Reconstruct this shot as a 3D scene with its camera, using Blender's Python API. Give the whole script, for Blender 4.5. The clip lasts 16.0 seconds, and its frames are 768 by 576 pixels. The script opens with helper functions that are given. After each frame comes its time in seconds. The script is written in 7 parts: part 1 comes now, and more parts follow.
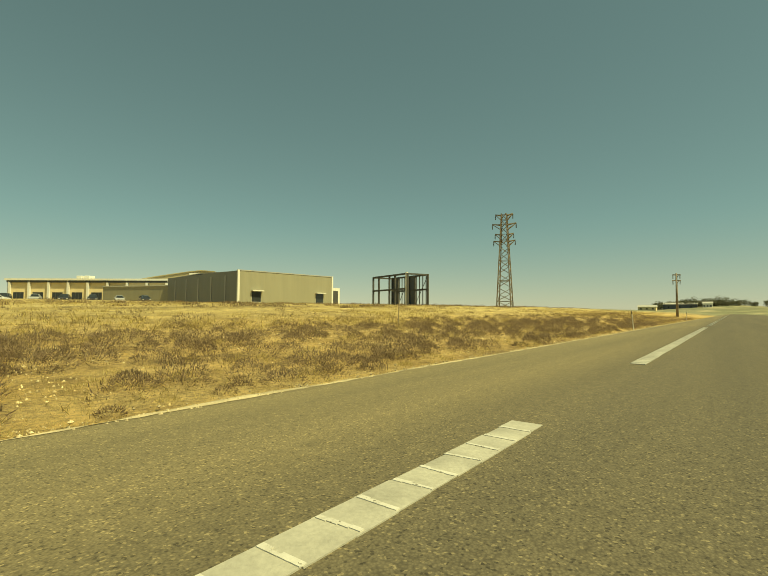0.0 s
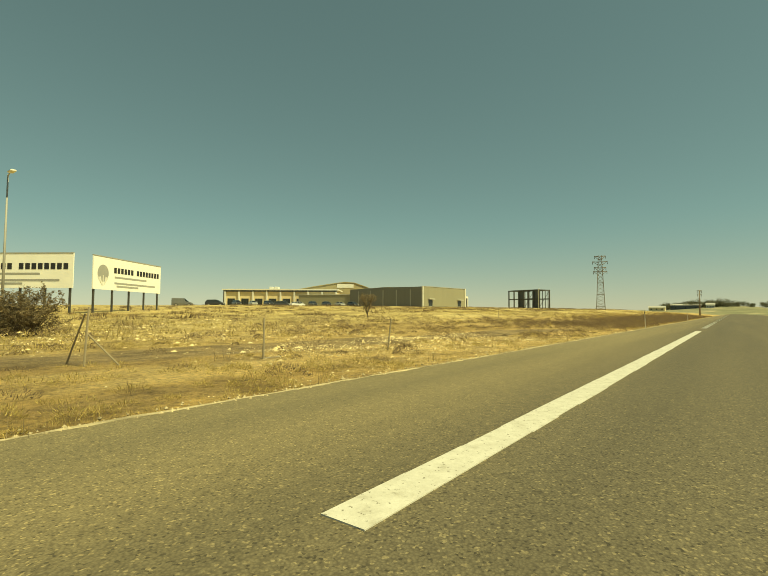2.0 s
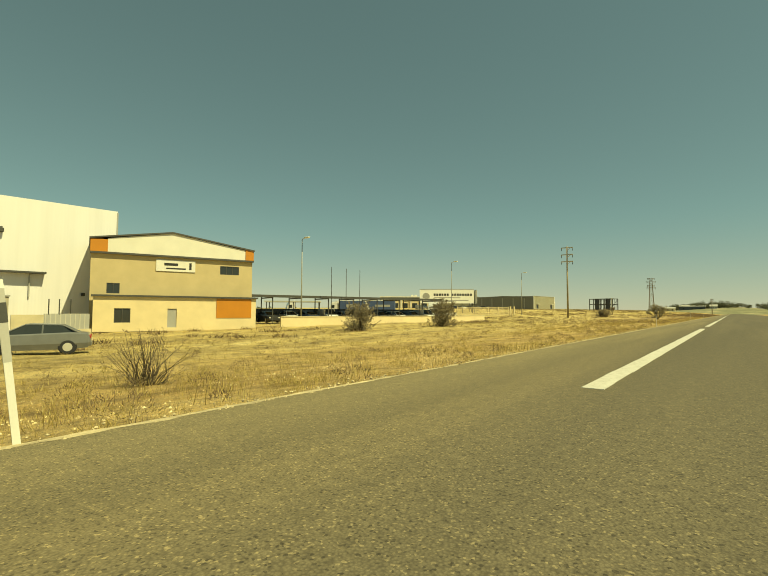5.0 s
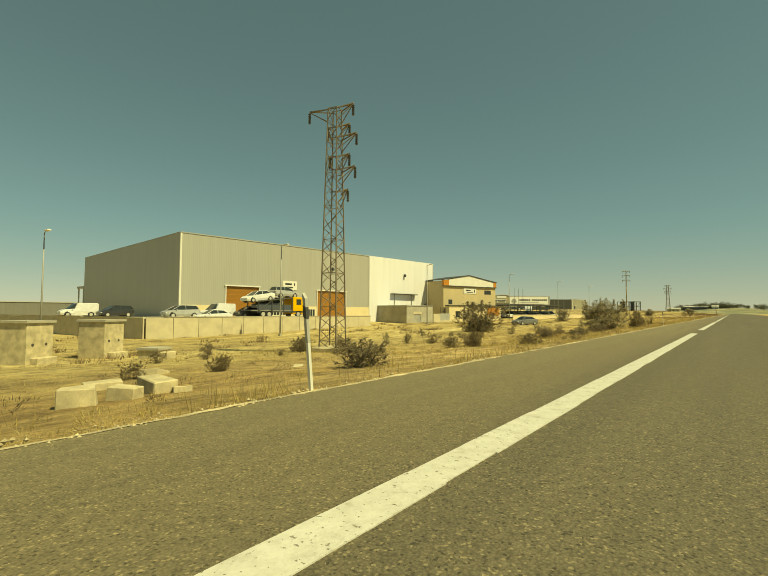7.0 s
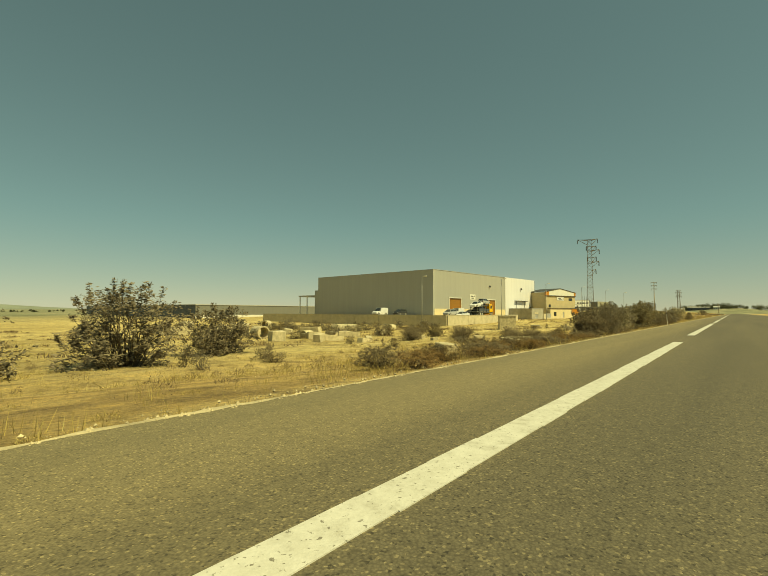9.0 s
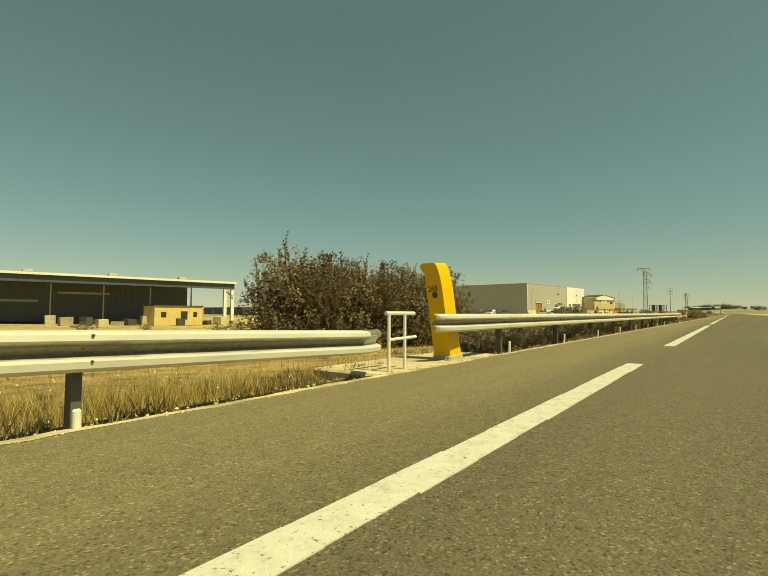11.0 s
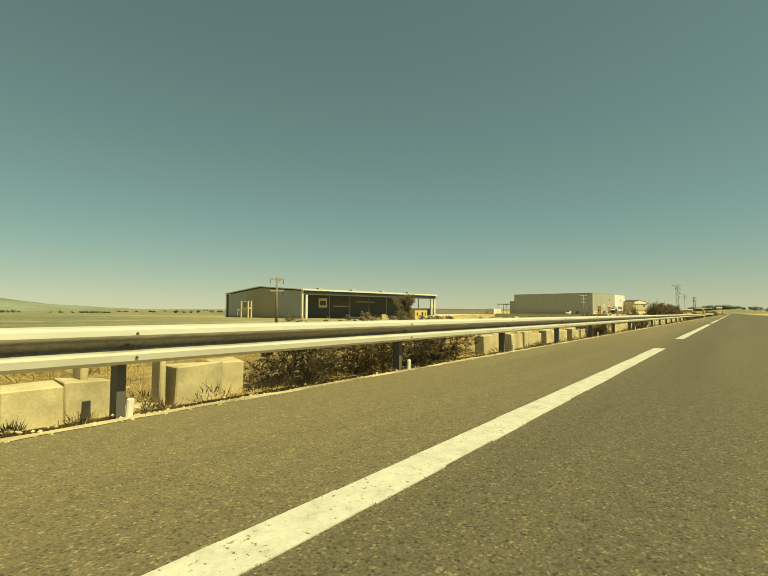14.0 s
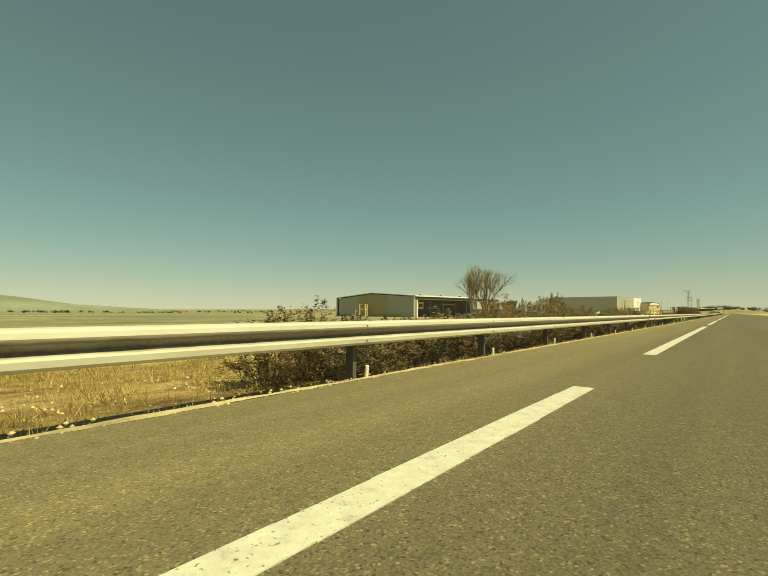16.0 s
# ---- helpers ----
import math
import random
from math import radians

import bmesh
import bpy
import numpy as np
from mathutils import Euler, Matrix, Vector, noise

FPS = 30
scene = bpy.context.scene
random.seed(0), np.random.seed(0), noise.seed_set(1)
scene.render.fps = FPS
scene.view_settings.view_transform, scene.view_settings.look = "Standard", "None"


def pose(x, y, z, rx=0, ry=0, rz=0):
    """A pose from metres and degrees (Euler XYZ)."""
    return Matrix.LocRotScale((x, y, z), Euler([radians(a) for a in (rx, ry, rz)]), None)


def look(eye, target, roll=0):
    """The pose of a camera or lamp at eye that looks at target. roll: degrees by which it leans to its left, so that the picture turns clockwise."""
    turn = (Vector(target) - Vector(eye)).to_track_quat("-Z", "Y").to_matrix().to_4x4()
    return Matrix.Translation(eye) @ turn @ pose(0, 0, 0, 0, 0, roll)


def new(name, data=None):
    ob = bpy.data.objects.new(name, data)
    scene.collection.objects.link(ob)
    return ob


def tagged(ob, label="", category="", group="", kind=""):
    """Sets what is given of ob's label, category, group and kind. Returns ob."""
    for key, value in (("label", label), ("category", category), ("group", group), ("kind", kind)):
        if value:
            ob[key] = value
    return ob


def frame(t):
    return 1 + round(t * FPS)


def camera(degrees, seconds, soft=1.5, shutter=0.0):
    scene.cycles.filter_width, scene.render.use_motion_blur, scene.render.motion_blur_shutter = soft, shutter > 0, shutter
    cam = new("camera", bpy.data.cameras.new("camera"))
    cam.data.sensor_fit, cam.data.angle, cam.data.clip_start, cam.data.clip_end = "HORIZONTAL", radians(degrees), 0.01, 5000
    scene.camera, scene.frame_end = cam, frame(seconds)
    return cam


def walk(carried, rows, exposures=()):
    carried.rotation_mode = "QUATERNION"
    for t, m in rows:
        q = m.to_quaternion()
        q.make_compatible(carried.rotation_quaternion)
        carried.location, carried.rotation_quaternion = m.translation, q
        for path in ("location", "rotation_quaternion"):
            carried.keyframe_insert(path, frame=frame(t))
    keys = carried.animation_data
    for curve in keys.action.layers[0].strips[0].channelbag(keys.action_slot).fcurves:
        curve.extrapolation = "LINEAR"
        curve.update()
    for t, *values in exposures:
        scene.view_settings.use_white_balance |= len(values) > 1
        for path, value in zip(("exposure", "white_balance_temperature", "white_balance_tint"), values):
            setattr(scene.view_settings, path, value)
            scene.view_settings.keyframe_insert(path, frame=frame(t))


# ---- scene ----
# Roadside industrial estate seen from a car on a straight road. y runs back along the road, -x is the verge side.
K = 0.84  # metres to one unit of the site plan, in which the estate is laid out
SPEED = 33.2
EYE = 0.68
cam = camera(79.5, 16.0, soft=1.0)
drift = [-0.115] * 11 + [-0.085, 0.0, 0.0, -0.01, -0.02, -0.04]
walk(cam, [(t, pose(drift[t], -SPEED * t, EYE, 92.97, -0.23, 36.95)) for t in range(17)],
     [(0, 0.55, 10800, -21), (5.5, 0.52, 10800, -21), (7.5, 0.39, 10800, -21), (8.5, 0.38, 10800, -21), (11, 0.5, 10800, -21), (16, 0.55, 10800, -21)])

# ---- world and sun ----
SUN_WAY = Vector((0.66, 0.06, 0.95)).normalized()
SUN_ELEV = math.asin(SUN_WAY.z)
SUN_AZIM = math.atan2(SUN_WAY.x, SUN_WAY.y)
world = bpy.data.worlds.new("world")
scene.world = world
world.use_nodes = True
wn = world.node_tree
sky = wn.nodes.new("ShaderNodeTexSky")
sky.sky_type = "NISHITA"
sky.sun_disc = False
sky.sun_elevation = SUN_ELEV
sky.sun_rotation = SUN_AZIM
sky.altitude = 200
sky.air_density = 0.9
sky.dust_density = 0.0
sky.ozone_density = 3.0
grey = wn.nodes.new("ShaderNodeRGBToBW")
wn.links.new(sky.outputs["Color"], grey.inputs[0])
teal = wn.nodes.new("ShaderNodeMix")
teal.data_type, teal.blend_type = "RGBA", "MULTIPLY"
teal.inputs[0].default_value = 1.0
teal.inputs[7].default_value = (0.62, 1.06, 1.38, 1)
wn.links.new(grey.outputs[0], teal.inputs[6])
haze = wn.nodes.new("ShaderNodeMix")
haze.data_type = "RGBA"
haze.inputs[0].default_value = 0.55
wn.links.new(sky.outputs["Color"], haze.inputs[6])
wn.links.new(teal.outputs[2], haze.inputs[7])
soft_sky = wn.nodes.new("ShaderNodeGamma")
soft_sky.inputs[1].default_value = 0.70
wn.links.new(haze.outputs[2], soft_sky.inputs[0])
tone = wn.nodes.new("ShaderNodeMix")
tone.data_type, tone.blend_type = "RGBA", "MULTIPLY"
tone.inputs[0].default_value = 1.0
tone.inputs[7].default_value = (0.862, 1.0, 1.10, 1)
wn.links.new(soft_sky.outputs[0], tone.inputs[6])
# warm dust haze low over the plain, the same all round
up = wn.nodes.new("ShaderNodeSeparateXYZ")
wn.links.new(wn.nodes.new("ShaderNodeTexCoord").outputs["Generated"], up.inputs[0])
low = wn.nodes.new("ShaderNodeMapRange")
low.interpolation_type = "SMOOTHSTEP"
low.inputs["From Min"].default_value, low.inputs["From Max"].default_value = -0.02, 0.2
low.inputs["To Min"].default_value, low.inputs["To Max"].default_value = 1.0, 0.0
wn.links.new(up.outputs["Z"], low.inputs["Value"])
dusty = wn.nodes.new("ShaderNodeMix")
dusty.data_type, dusty.blend_type = "RGBA", "MULTIPLY"
dusty.inputs[7].default_value = (1.26, 0.90, 0.80, 1)
wn.links.new(low.outputs[0], dusty.inputs[0])
wn.links.new(tone.outputs[2], dusty.inputs[6])
wn.links.new(dusty.outputs[2], wn.nodes["Background"].inputs["Color"])
wn.nodes["Background"].inputs["Strength"].default_value = 0.096
sun = new("sun", bpy.data.lights.new("sun", "SUN"))
sun.data.energy, sun.data.angle, sun.data.color = 4.4, radians(0.5), (1.0, 0.895, 0.725)
sun.matrix_world = look(SUN_WAY * 50, (0, 0, 0))

# ---- materials ----
def material(name, rough=0.8, metal=0.0):
    m = bpy.data.materials.new(name)
    m.use_nodes = True
    n = m.node_tree.nodes
    b = n["Principled BSDF"]
    b.inputs["Roughness"].default_value = rough
    b.inputs["Metallic"].default_value = metal
    return m, m.node_tree, b


def coords(nt, scale=1.0, world_space=True, stretch=(1, 1, 1)):
    if world_space:
        src = nt.nodes.new("ShaderNodeNewGeometry").outputs["Position"]
    else:
        src = nt.nodes.new("ShaderNodeTexCoord").outputs["Object"]
    mp = nt.nodes.new("ShaderNodeMapping")
    mp.inputs["Scale"].default_value = [scale * s for s in stretch]
    nt.links.new(src, mp.inputs["Vector"])
    return mp.outputs["Vector"]


def noise_tex(nt, vec, scale, detail=4.0, rough=0.55):
    n = nt.nodes.new("ShaderNodeTexNoise")
    n.inputs["Scale"].default_value = scale
    n.inputs["Detail"].default_value = detail
    n.inputs["Roughness"].default_value = rough
    nt.links.new(vec, n.inputs["Vector"])
    return n.outputs["Fac"]


def ramp(nt, fac, stops):
    r = nt.nodes.new("ShaderNodeValToRGB")
    els = r.color_ramp.elements
    while len(els) < len(stops):
        els.new(0.5)
    for e, (p, c) in zip(els, stops):
        e.position, e.color = p, (*c, 1)
    nt.links.new(fac, r.inputs["Fac"])
    return r.outputs["Color"]


def mix(nt, fac, a, b, kind="MIX"):
    m = nt.nodes.new("ShaderNodeMix")
    m.data_type, m.blend_type = "RGBA", kind
    for sock, v in ((m.inputs[0], fac), (m.inputs[6], a), (m.inputs[7], b)):
        if hasattr(v, "links"):
            nt.links.new(v, sock)
        elif isinstance(v, (tuple, list)):
            sock.default_value = (*v, 1)
        else:
            sock.default_value = v
    return m.outputs[2]


def bump(nt, b, fac, strength=0.3, distance=0.02):
    n = nt.nodes.new("ShaderNodeBump")
    n.inputs["Strength"].default_value = strength
    n.inputs["Distance"].default_value = distance
    nt.links.new(fac, n.inputs["Height"])
    nt.links.new(n.outputs["Normal"], b.inputs["Normal"])


def shade(c, k):
    return tuple(min(1.0, v * k) for v in c)


def plain(name, colour, rough=0.7, metal=0.0, grain=0.12, scale=3.0, fine=60.0, relief=0.15, vary=0.0):
    """Paint, concrete or metal with soft staining and a fine grain."""
    m, nt, b = material(name, rough, metal)
    v = coords(nt)
    big = ramp(nt, noise_tex(nt, v, scale * 0.25, 5), [(0.3, shade(colour, 1 - grain)), (0.7, shade(colour, 1 + grain * 0.6))])
    small = ramp(nt, noise_tex(nt, v, fine, 2), [(0.3, (1 - grain * 0.5,) * 3), (0.7, (1.0,) * 3)])
    c = mix(nt, 1.0, big, small, "MULTIPLY")
    if vary:
        info = nt.nodes.new("ShaderNodeObjectInfo")
        tone = ramp(nt, info.outputs["Random"], [(0, (1 - vary,) * 3), (1, (1.0,) * 3)])
        c = mix(nt, 1.0, c, tone, "MULTIPLY")
    nt.links.new(c, b.inputs["Base Color"])
    if relief:
        bump(nt, b, noise_tex(nt, v, fine, 3), relief, 0.01)
    return m


def ribbed(name, colour, pitch=0.3, rough=0.5, metal=0.0, depth=0.5, along="xy"):
    """Profiled sheet cladding: upright ribs, faint streaks below the eaves."""
    m, nt, b = material(name, rough, metal)
    v = coords(nt)
    sep = nt.nodes.new("ShaderNodeSeparateXYZ")
    nt.links.new(v, sep.inputs[0])
    add = nt.nodes.new("ShaderNodeMath")
    add.operation = "ADD"
    nt.links.new(sep.outputs["X"], add.inputs[0])
    nt.links.new(sep.outputs["Y"], add.inputs[1])
    mul = nt.nodes.new("ShaderNodeMath")
    mul.operation = "MULTIPLY"
    mul.inputs[1].default_value = 2 * math.pi / pitch
    nt.links.new(add.outputs[0], mul.inputs[0])
    sn = nt.nodes.new("ShaderNodeMath")
    sn.operation = "SINE"
    nt.links.new(mul.outputs[0], sn.inputs[0])
    st = coords(nt, 1.0, True, (0.9, 0.9, 0.05))
    streak = ramp(nt, noise_tex(nt, st, 1.2, 5), [(0.3, shade(colour, 0.94)), (0.65, shade(colour, 1.02))])
    nt.links.new(streak, b.inputs["Base Color"])
    bump(nt, b, sn.outputs[0], depth, 0.03)
    return m


def asphalt_material():
    m, nt, b = material("asphalt", 0.9)
    v = coords(nt)
    agg = nt.nodes.new("ShaderNodeTexVoronoi")
    agg.inputs["Scale"].default_value = 95
    nt.links.new(v, agg.inputs["Vector"])
    stone = ramp(nt, agg.outputs["Distance"], [(0.05, (0.198, 0.171, 0.108)), (0.45, (0.158, 0.135, 0.084)), (0.8, (0.112, 0.095, 0.06))])
    chips = nt.nodes.new("ShaderNodeTexVoronoi")
    chips.inputs["Scale"].default_value = 105
    nt.links.new(v, chips.inputs["Vector"])
    pale = ramp(nt, chips.outputs["Color"], [(0.0, (0.42,) * 3), (0.16, (0.52,) * 3), (0.2, (0.98,) * 3), (0.8, (1.02,) * 3), (0.84, (1.85, 1.8, 1.68))])
    stone = mix(nt, 1.0, stone, pale, "MULTIPLY")
    sx = nt.nodes.new("ShaderNodeSeparateXYZ")
    nt.links.new(v, sx.inputs[0])
    mr = nt.nodes.new("ShaderNodeMapRange")
    mr.inputs["From Min"].default_value, mr.inputs["From Max"].default_value = -3.4, -0.6
    nt.links.new(sx.outputs["X"], mr.inputs["Value"])
    tyre = ramp(nt, mr.outputs["Result"], [(0.0, (1.30, 1.26, 1.12)), (0.55, (1.14, 1.1, 1.0)), (0.9, (0.74, 0.74, 0.76))])
    stone = mix(nt, 1.0, stone, tyre, "MULTIPLY")
    lanes = ramp(nt, noise_tex(nt, coords(nt, 1, True, (1.1, 0.05, 1)), 1.0, 5), [(0.3, (0.78,) * 3), (0.7, (1.12, 1.10, 1.06))])
    spots = ramp(nt, noise_tex(nt, v, 14, 5, 0.7), [(0.3, (0.8,) * 3), (0.62, (1.06,) * 3)])
    c = mix(nt, 1.0, mix(nt, 1.0, stone, lanes, "MULTIPLY"), spots, "MULTIPLY")
    nt.links.new(c, b.inputs["Base Color"])
    bump(nt, b, agg.outputs["Distance"], 0.35, 0.006)
    return m


def line_material():
    m, nt, b = material("road_paint", 0.6)
    v = coords(nt)
    wear = mix(nt, 1.0, ramp(nt, noise_tex(nt, v, 9, 8, 0.72), [(0.33, (0.40, 0.375, 0.315)), (0.44, (0.50, 0.48, 0.42)), (0.6, (0.57, 0.55, 0.49))]),
               ramp(nt, noise_tex(nt, v, 48, 3, 0.6), [(0.33, (0.38, 0.36, 0.32)), (0.37, (1.0, 1.0, 1.0))]), "MULTIPLY")
    nt.links.new(wear, b.inputs["Base Color"])
    bump(nt, b, noise_tex(nt, v, 60, 3), 0.4, 0.006)
    return m


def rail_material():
    """Galvanised beam: pale zinc on the two waves, a grime-brown band painted in the channel between them to deepen its
    shade.
    """
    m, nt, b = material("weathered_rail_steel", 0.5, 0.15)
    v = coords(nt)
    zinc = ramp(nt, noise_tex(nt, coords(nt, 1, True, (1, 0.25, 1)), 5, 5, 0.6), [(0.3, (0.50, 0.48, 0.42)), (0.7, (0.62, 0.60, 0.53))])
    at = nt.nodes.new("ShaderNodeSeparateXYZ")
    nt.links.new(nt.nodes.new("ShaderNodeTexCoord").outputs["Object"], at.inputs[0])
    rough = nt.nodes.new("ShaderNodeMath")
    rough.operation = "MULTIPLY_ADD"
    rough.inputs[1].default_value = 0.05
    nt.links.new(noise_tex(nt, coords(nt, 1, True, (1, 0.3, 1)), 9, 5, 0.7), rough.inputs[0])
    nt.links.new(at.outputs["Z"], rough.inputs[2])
    # heights of the channel whose shade is put into the colour
    channel_shade = ramp(nt, rough.outputs[0], [(0.628, (0, 0, 0)), (0.648, (1, 1, 1)), (0.728, (1, 1, 1)), (0.752, (0, 0, 0))])
    shade_brown = ramp(nt, noise_tex(nt, v, 22, 5, 0.7), [(0.3, (0.13, 0.11, 0.085)), (0.7, (0.24, 0.21, 0.165))])
    nt.links.new(mix(nt, channel_shade, zinc, shade_brown), b.inputs["Base Color"])
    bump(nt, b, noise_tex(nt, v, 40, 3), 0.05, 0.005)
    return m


def earth_material():
    """Dry ochre soil with straw bands, darker weed patches, chips and crumbs."""
    m, nt, b = material("dry_ground", 0.95)
    v = coords(nt)
    soil = ramp(nt, noise_tex(nt, v, 0.12, 6, 0.62), [(0.32, (0.33, 0.222, 0.086)), (0.5, (0.49, 0.335, 0.128)), (0.68, (0.62, 0.45, 0.20))])
    bands = ramp(nt, noise_tex(nt, coords(nt, 1, True, (0.5, 0.09, 1)), 1.0, 7, 0.7), [(0.36, (0.225, 0.155, 0.075)), (0.5, (0.46, 0.315, 0.12)), (0.64, (0.66, 0.50, 0.235))])
    c = mix(nt, 0.55, soil, bands)
    # past the verge the mown field is paler and yellower, in long strips
    side = nt.nodes.new("ShaderNodeSeparateXYZ")
    nt.links.new(v, side.inputs[0])
    field_x = nt.nodes.new("ShaderNodeMapRange")
    field_x.inputs["From Min"].default_value, field_x.inputs["From Max"].default_value = -9, -22
    field_x.inputs["To Max"].default_value = 0.75
    nt.links.new(side.outputs["X"], field_x.inputs["Value"])
    mown = ramp(nt, noise_tex(nt, coords(nt, 1, True, (0.22, 0.035, 1)), 1.0, 7, 0.72), [(0.36, (0.235, 0.19, 0.088)), (0.48, (0.44, 0.345, 0.14)), (0.6, (0.58, 0.475, 0.22)), (0.7, (0.70, 0.60, 0.33))])
    c = mix(nt, field_x.outputs[0], c, mown)
    # a bare brown cart track leaves the verge and widens into the field
    def sums(op, a, b):
        n = nt.nodes.new("ShaderNodeMath")
        n.operation = op
        for k, val in enumerate((a, b)):
            if isinstance(val, (int, float)):
                n.inputs[k].default_value = val
            else:
                nt.links.new(val, n.inputs[k])
        return n.outputs[0]
    on_way = sums("SUBTRACT", -50.0, side.outputs["Y"])
    wobble = sums("MULTIPLY", noise_tex(nt, v, 0.5, 5, 0.6), 1.6)
    out = sums("SUBTRACT", sums("SUBTRACT", wobble, side.outputs["X"]), sums("ADD", sums("MULTIPLY", on_way, 0.13), 7.2))
    across = sums("DIVIDE", out, sums("ADD", sums("MULTIPLY", on_way, 0.11), 2.2))
    band = ramp(nt, sums("MULTIPLY", across, 0.5), [(0.0, (0, 0, 0)), (0.08, (1, 1, 1)), (0.42, (1, 1, 1)), (0.5, (0, 0, 0))])
    stretch = ramp(nt, sums("DIVIDE", sums("ADD", on_way, 10.0), 50.0), [(0.0, (0, 0, 0)), (0.12, (1, 1, 1)), (0.7, (1, 1, 1)), (1.0, (0, 0, 0))])
    bare = ramp(nt, noise_tex(nt, coords(nt, 1, True, (1.2, 0.4, 1)), 1.0, 6, 0.65), [(0.35, (0.23, 0.165, 0.085)), (0.65, (0.36, 0.26, 0.125))])
    c = mix(nt, mix(nt, 1.0, band, stretch, "MULTIPLY"), c, bare)
    weeds = ramp(nt, noise_tex(nt, v, 1.1, 8, 0.72), [(0.36, (0.52, 0.50, 0.48)), (0.5, (1.0, 1.0, 1.0)), (0.66, (1.25, 1.23, 1.18))])
    c = mix(nt, 1.0, c, weeds, "MULTIPLY")
    # the far stubble fields at the end of the way are grey-green, with pale strips
    at = nt.nodes.new("ShaderNodeSeparateXYZ")
    nt.links.new(v, at.inputs[0])
    far_x, far_y = nt.nodes.new("ShaderNodeMapRange"), nt.nodes.new("ShaderNodeMapRange")
    for node, src, a0, a1 in ((far_x, "X", -30, -65), (far_y, "Y", -330, -395)):
        node.inputs["From Min"].default_value, node.inputs["From Max"].default_value = a0, a1
        nt.links.new(at.outputs[src], node.inputs["Value"])
    both = nt.nodes.new("ShaderNodeMath")
    both.operation = "MULTIPLY"
    nt.links.new(far_x.outputs[0], both.inputs[0])
    nt.links.new(far_y.outputs[0], both.inputs[1])
    # and so is the wide plain towards the hills all along
    plain_x = nt.nodes.new("ShaderNodeMapRange")
    plain_x.inputs["From Min"].default_value, plain_x.inputs["From Max"].default_value = -150, -260
    nt.links.new(at.outputs["X"], plain_x.inputs["Value"])
    wide = nt.nodes.new("ShaderNodeMath")
    wide.operation = "MAXIMUM"
    nt.links.new(both.outputs[0], wide.inputs[0])
    far_end = nt.nodes.new("ShaderNodeMapRange")
    far_end.inputs["From Min"].default_value, far_end.inputs["From Max"].default_value = 130, 220
    nt.links.new(at.outputs["Y"], far_end.inputs["Value"])
    nt.links.new(sums("MAXIMUM", plain_x.outputs[0], far_end.outputs[0]), wide.inputs[1])
    stubble = ramp(nt, noise_tex(nt, coords(nt, 1, True, (0.05, 0.012, 1)), 1.0, 7, 0.75), [(0.36, (0.125, 0.13, 0.075)), (0.5, (0.20, 0.20, 0.115)), (0.58, (0.27, 0.24, 0.14)), (0.66, (0.44, 0.38, 0.25))])
    c = mix(nt, wide.outputs[0], c, stubble)
    crumbs = ramp(nt, noise_tex(nt, v, 13, 6, 0.75), [(0.34, (0.5,) * 3), (0.5, (1.0,) * 3), (0.68, (1.35, 1.33, 1.3))])
    nt.links.new(mix(nt, 1.0, c, crumbs, "MULTIPLY"), b.inputs["Base Color"])
    bump(nt, b, noise_tex(nt, v, 7, 8, 0.75), 1.0, 0.16)
    return m


def leaf_material(name, dark, light, glint=None, thin=0.4):
    """Many small pieces, each of its own tone; thin leaves let some light through."""
    m, nt, b = material(name, 0.7)
    g = nt.nodes.new("ShaderNodeNewGeometry")
    c = ramp(nt, g.outputs["Random Per Island"], [(0.0, dark), (0.6, light), (0.86, shade(light, 1.5)), (0.9, glint or shade(light, 1.6))])
    nt.links.new(c, b.inputs["Base Color"])
    if thin:
        glow = nt.nodes.new("ShaderNodeBsdfTranslucent")
        nt.links.new(c, glow.inputs["Color"])
        both = nt.nodes.new("ShaderNodeMixShader")
        both.inputs[0].default_value = thin
        nt.links.new(b.outputs[0], both.inputs[1])
        nt.links.new(glow.outputs[0], both.inputs[2])
        nt.links.new(both.outputs[0], nt.nodes["Material Output"].inputs["Surface"])
    return m


M = {}
M["asphalt"] = asphalt_material()
M["paint"] = line_material()
M["worn_paint"] = plain("worn_road_paint", (0.43, 0.41, 0.345), 0.7, grain=0.3, scale=12, fine=50, relief=0.3)
M["earth"] = earth_material()
M["gravel"] = plain("verge_gravel", (0.55, 0.455, 0.28), 0.95, grain=0.5, scale=9, fine=38, relief=0.9)
M["concrete"] = plain("concrete", (0.40, 0.37, 0.29), 0.9, grain=0.22)
M["pale_concrete"] = plain("pale_concrete", (0.54, 0.46, 0.29), 0.9, grain=0.32, scale=11, fine=45, relief=0.3)
M["wall_concrete"] = plain("wall_concrete", (0.52, 0.455, 0.31), 0.9, grain=0.14, scale=4)
M["wood"] = plain("weathered_wood", (0.33, 0.275, 0.185), 0.85, grain=0.25)
M["galv"] = plain("galvanised_steel", (0.46, 0.445, 0.395), 0.6, 0.2, grain=0.10, relief=0.05)
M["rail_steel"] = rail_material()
# near-black base colour: the posts' shade behind the beam is put into it
M["post_steel"] = plain("shaded_post_steel", (0.11, 0.106, 0.098), 0.65, 0.2, grain=0.2)
M["dark_steel"] = plain("dark_steel", (0.07, 0.07, 0.065), 0.6, 0.2, grain=0.2)
M["rust_steel"] = plain("lattice_steel", (0.24, 0.20, 0.15), 0.7, 0.3, grain=0.25)
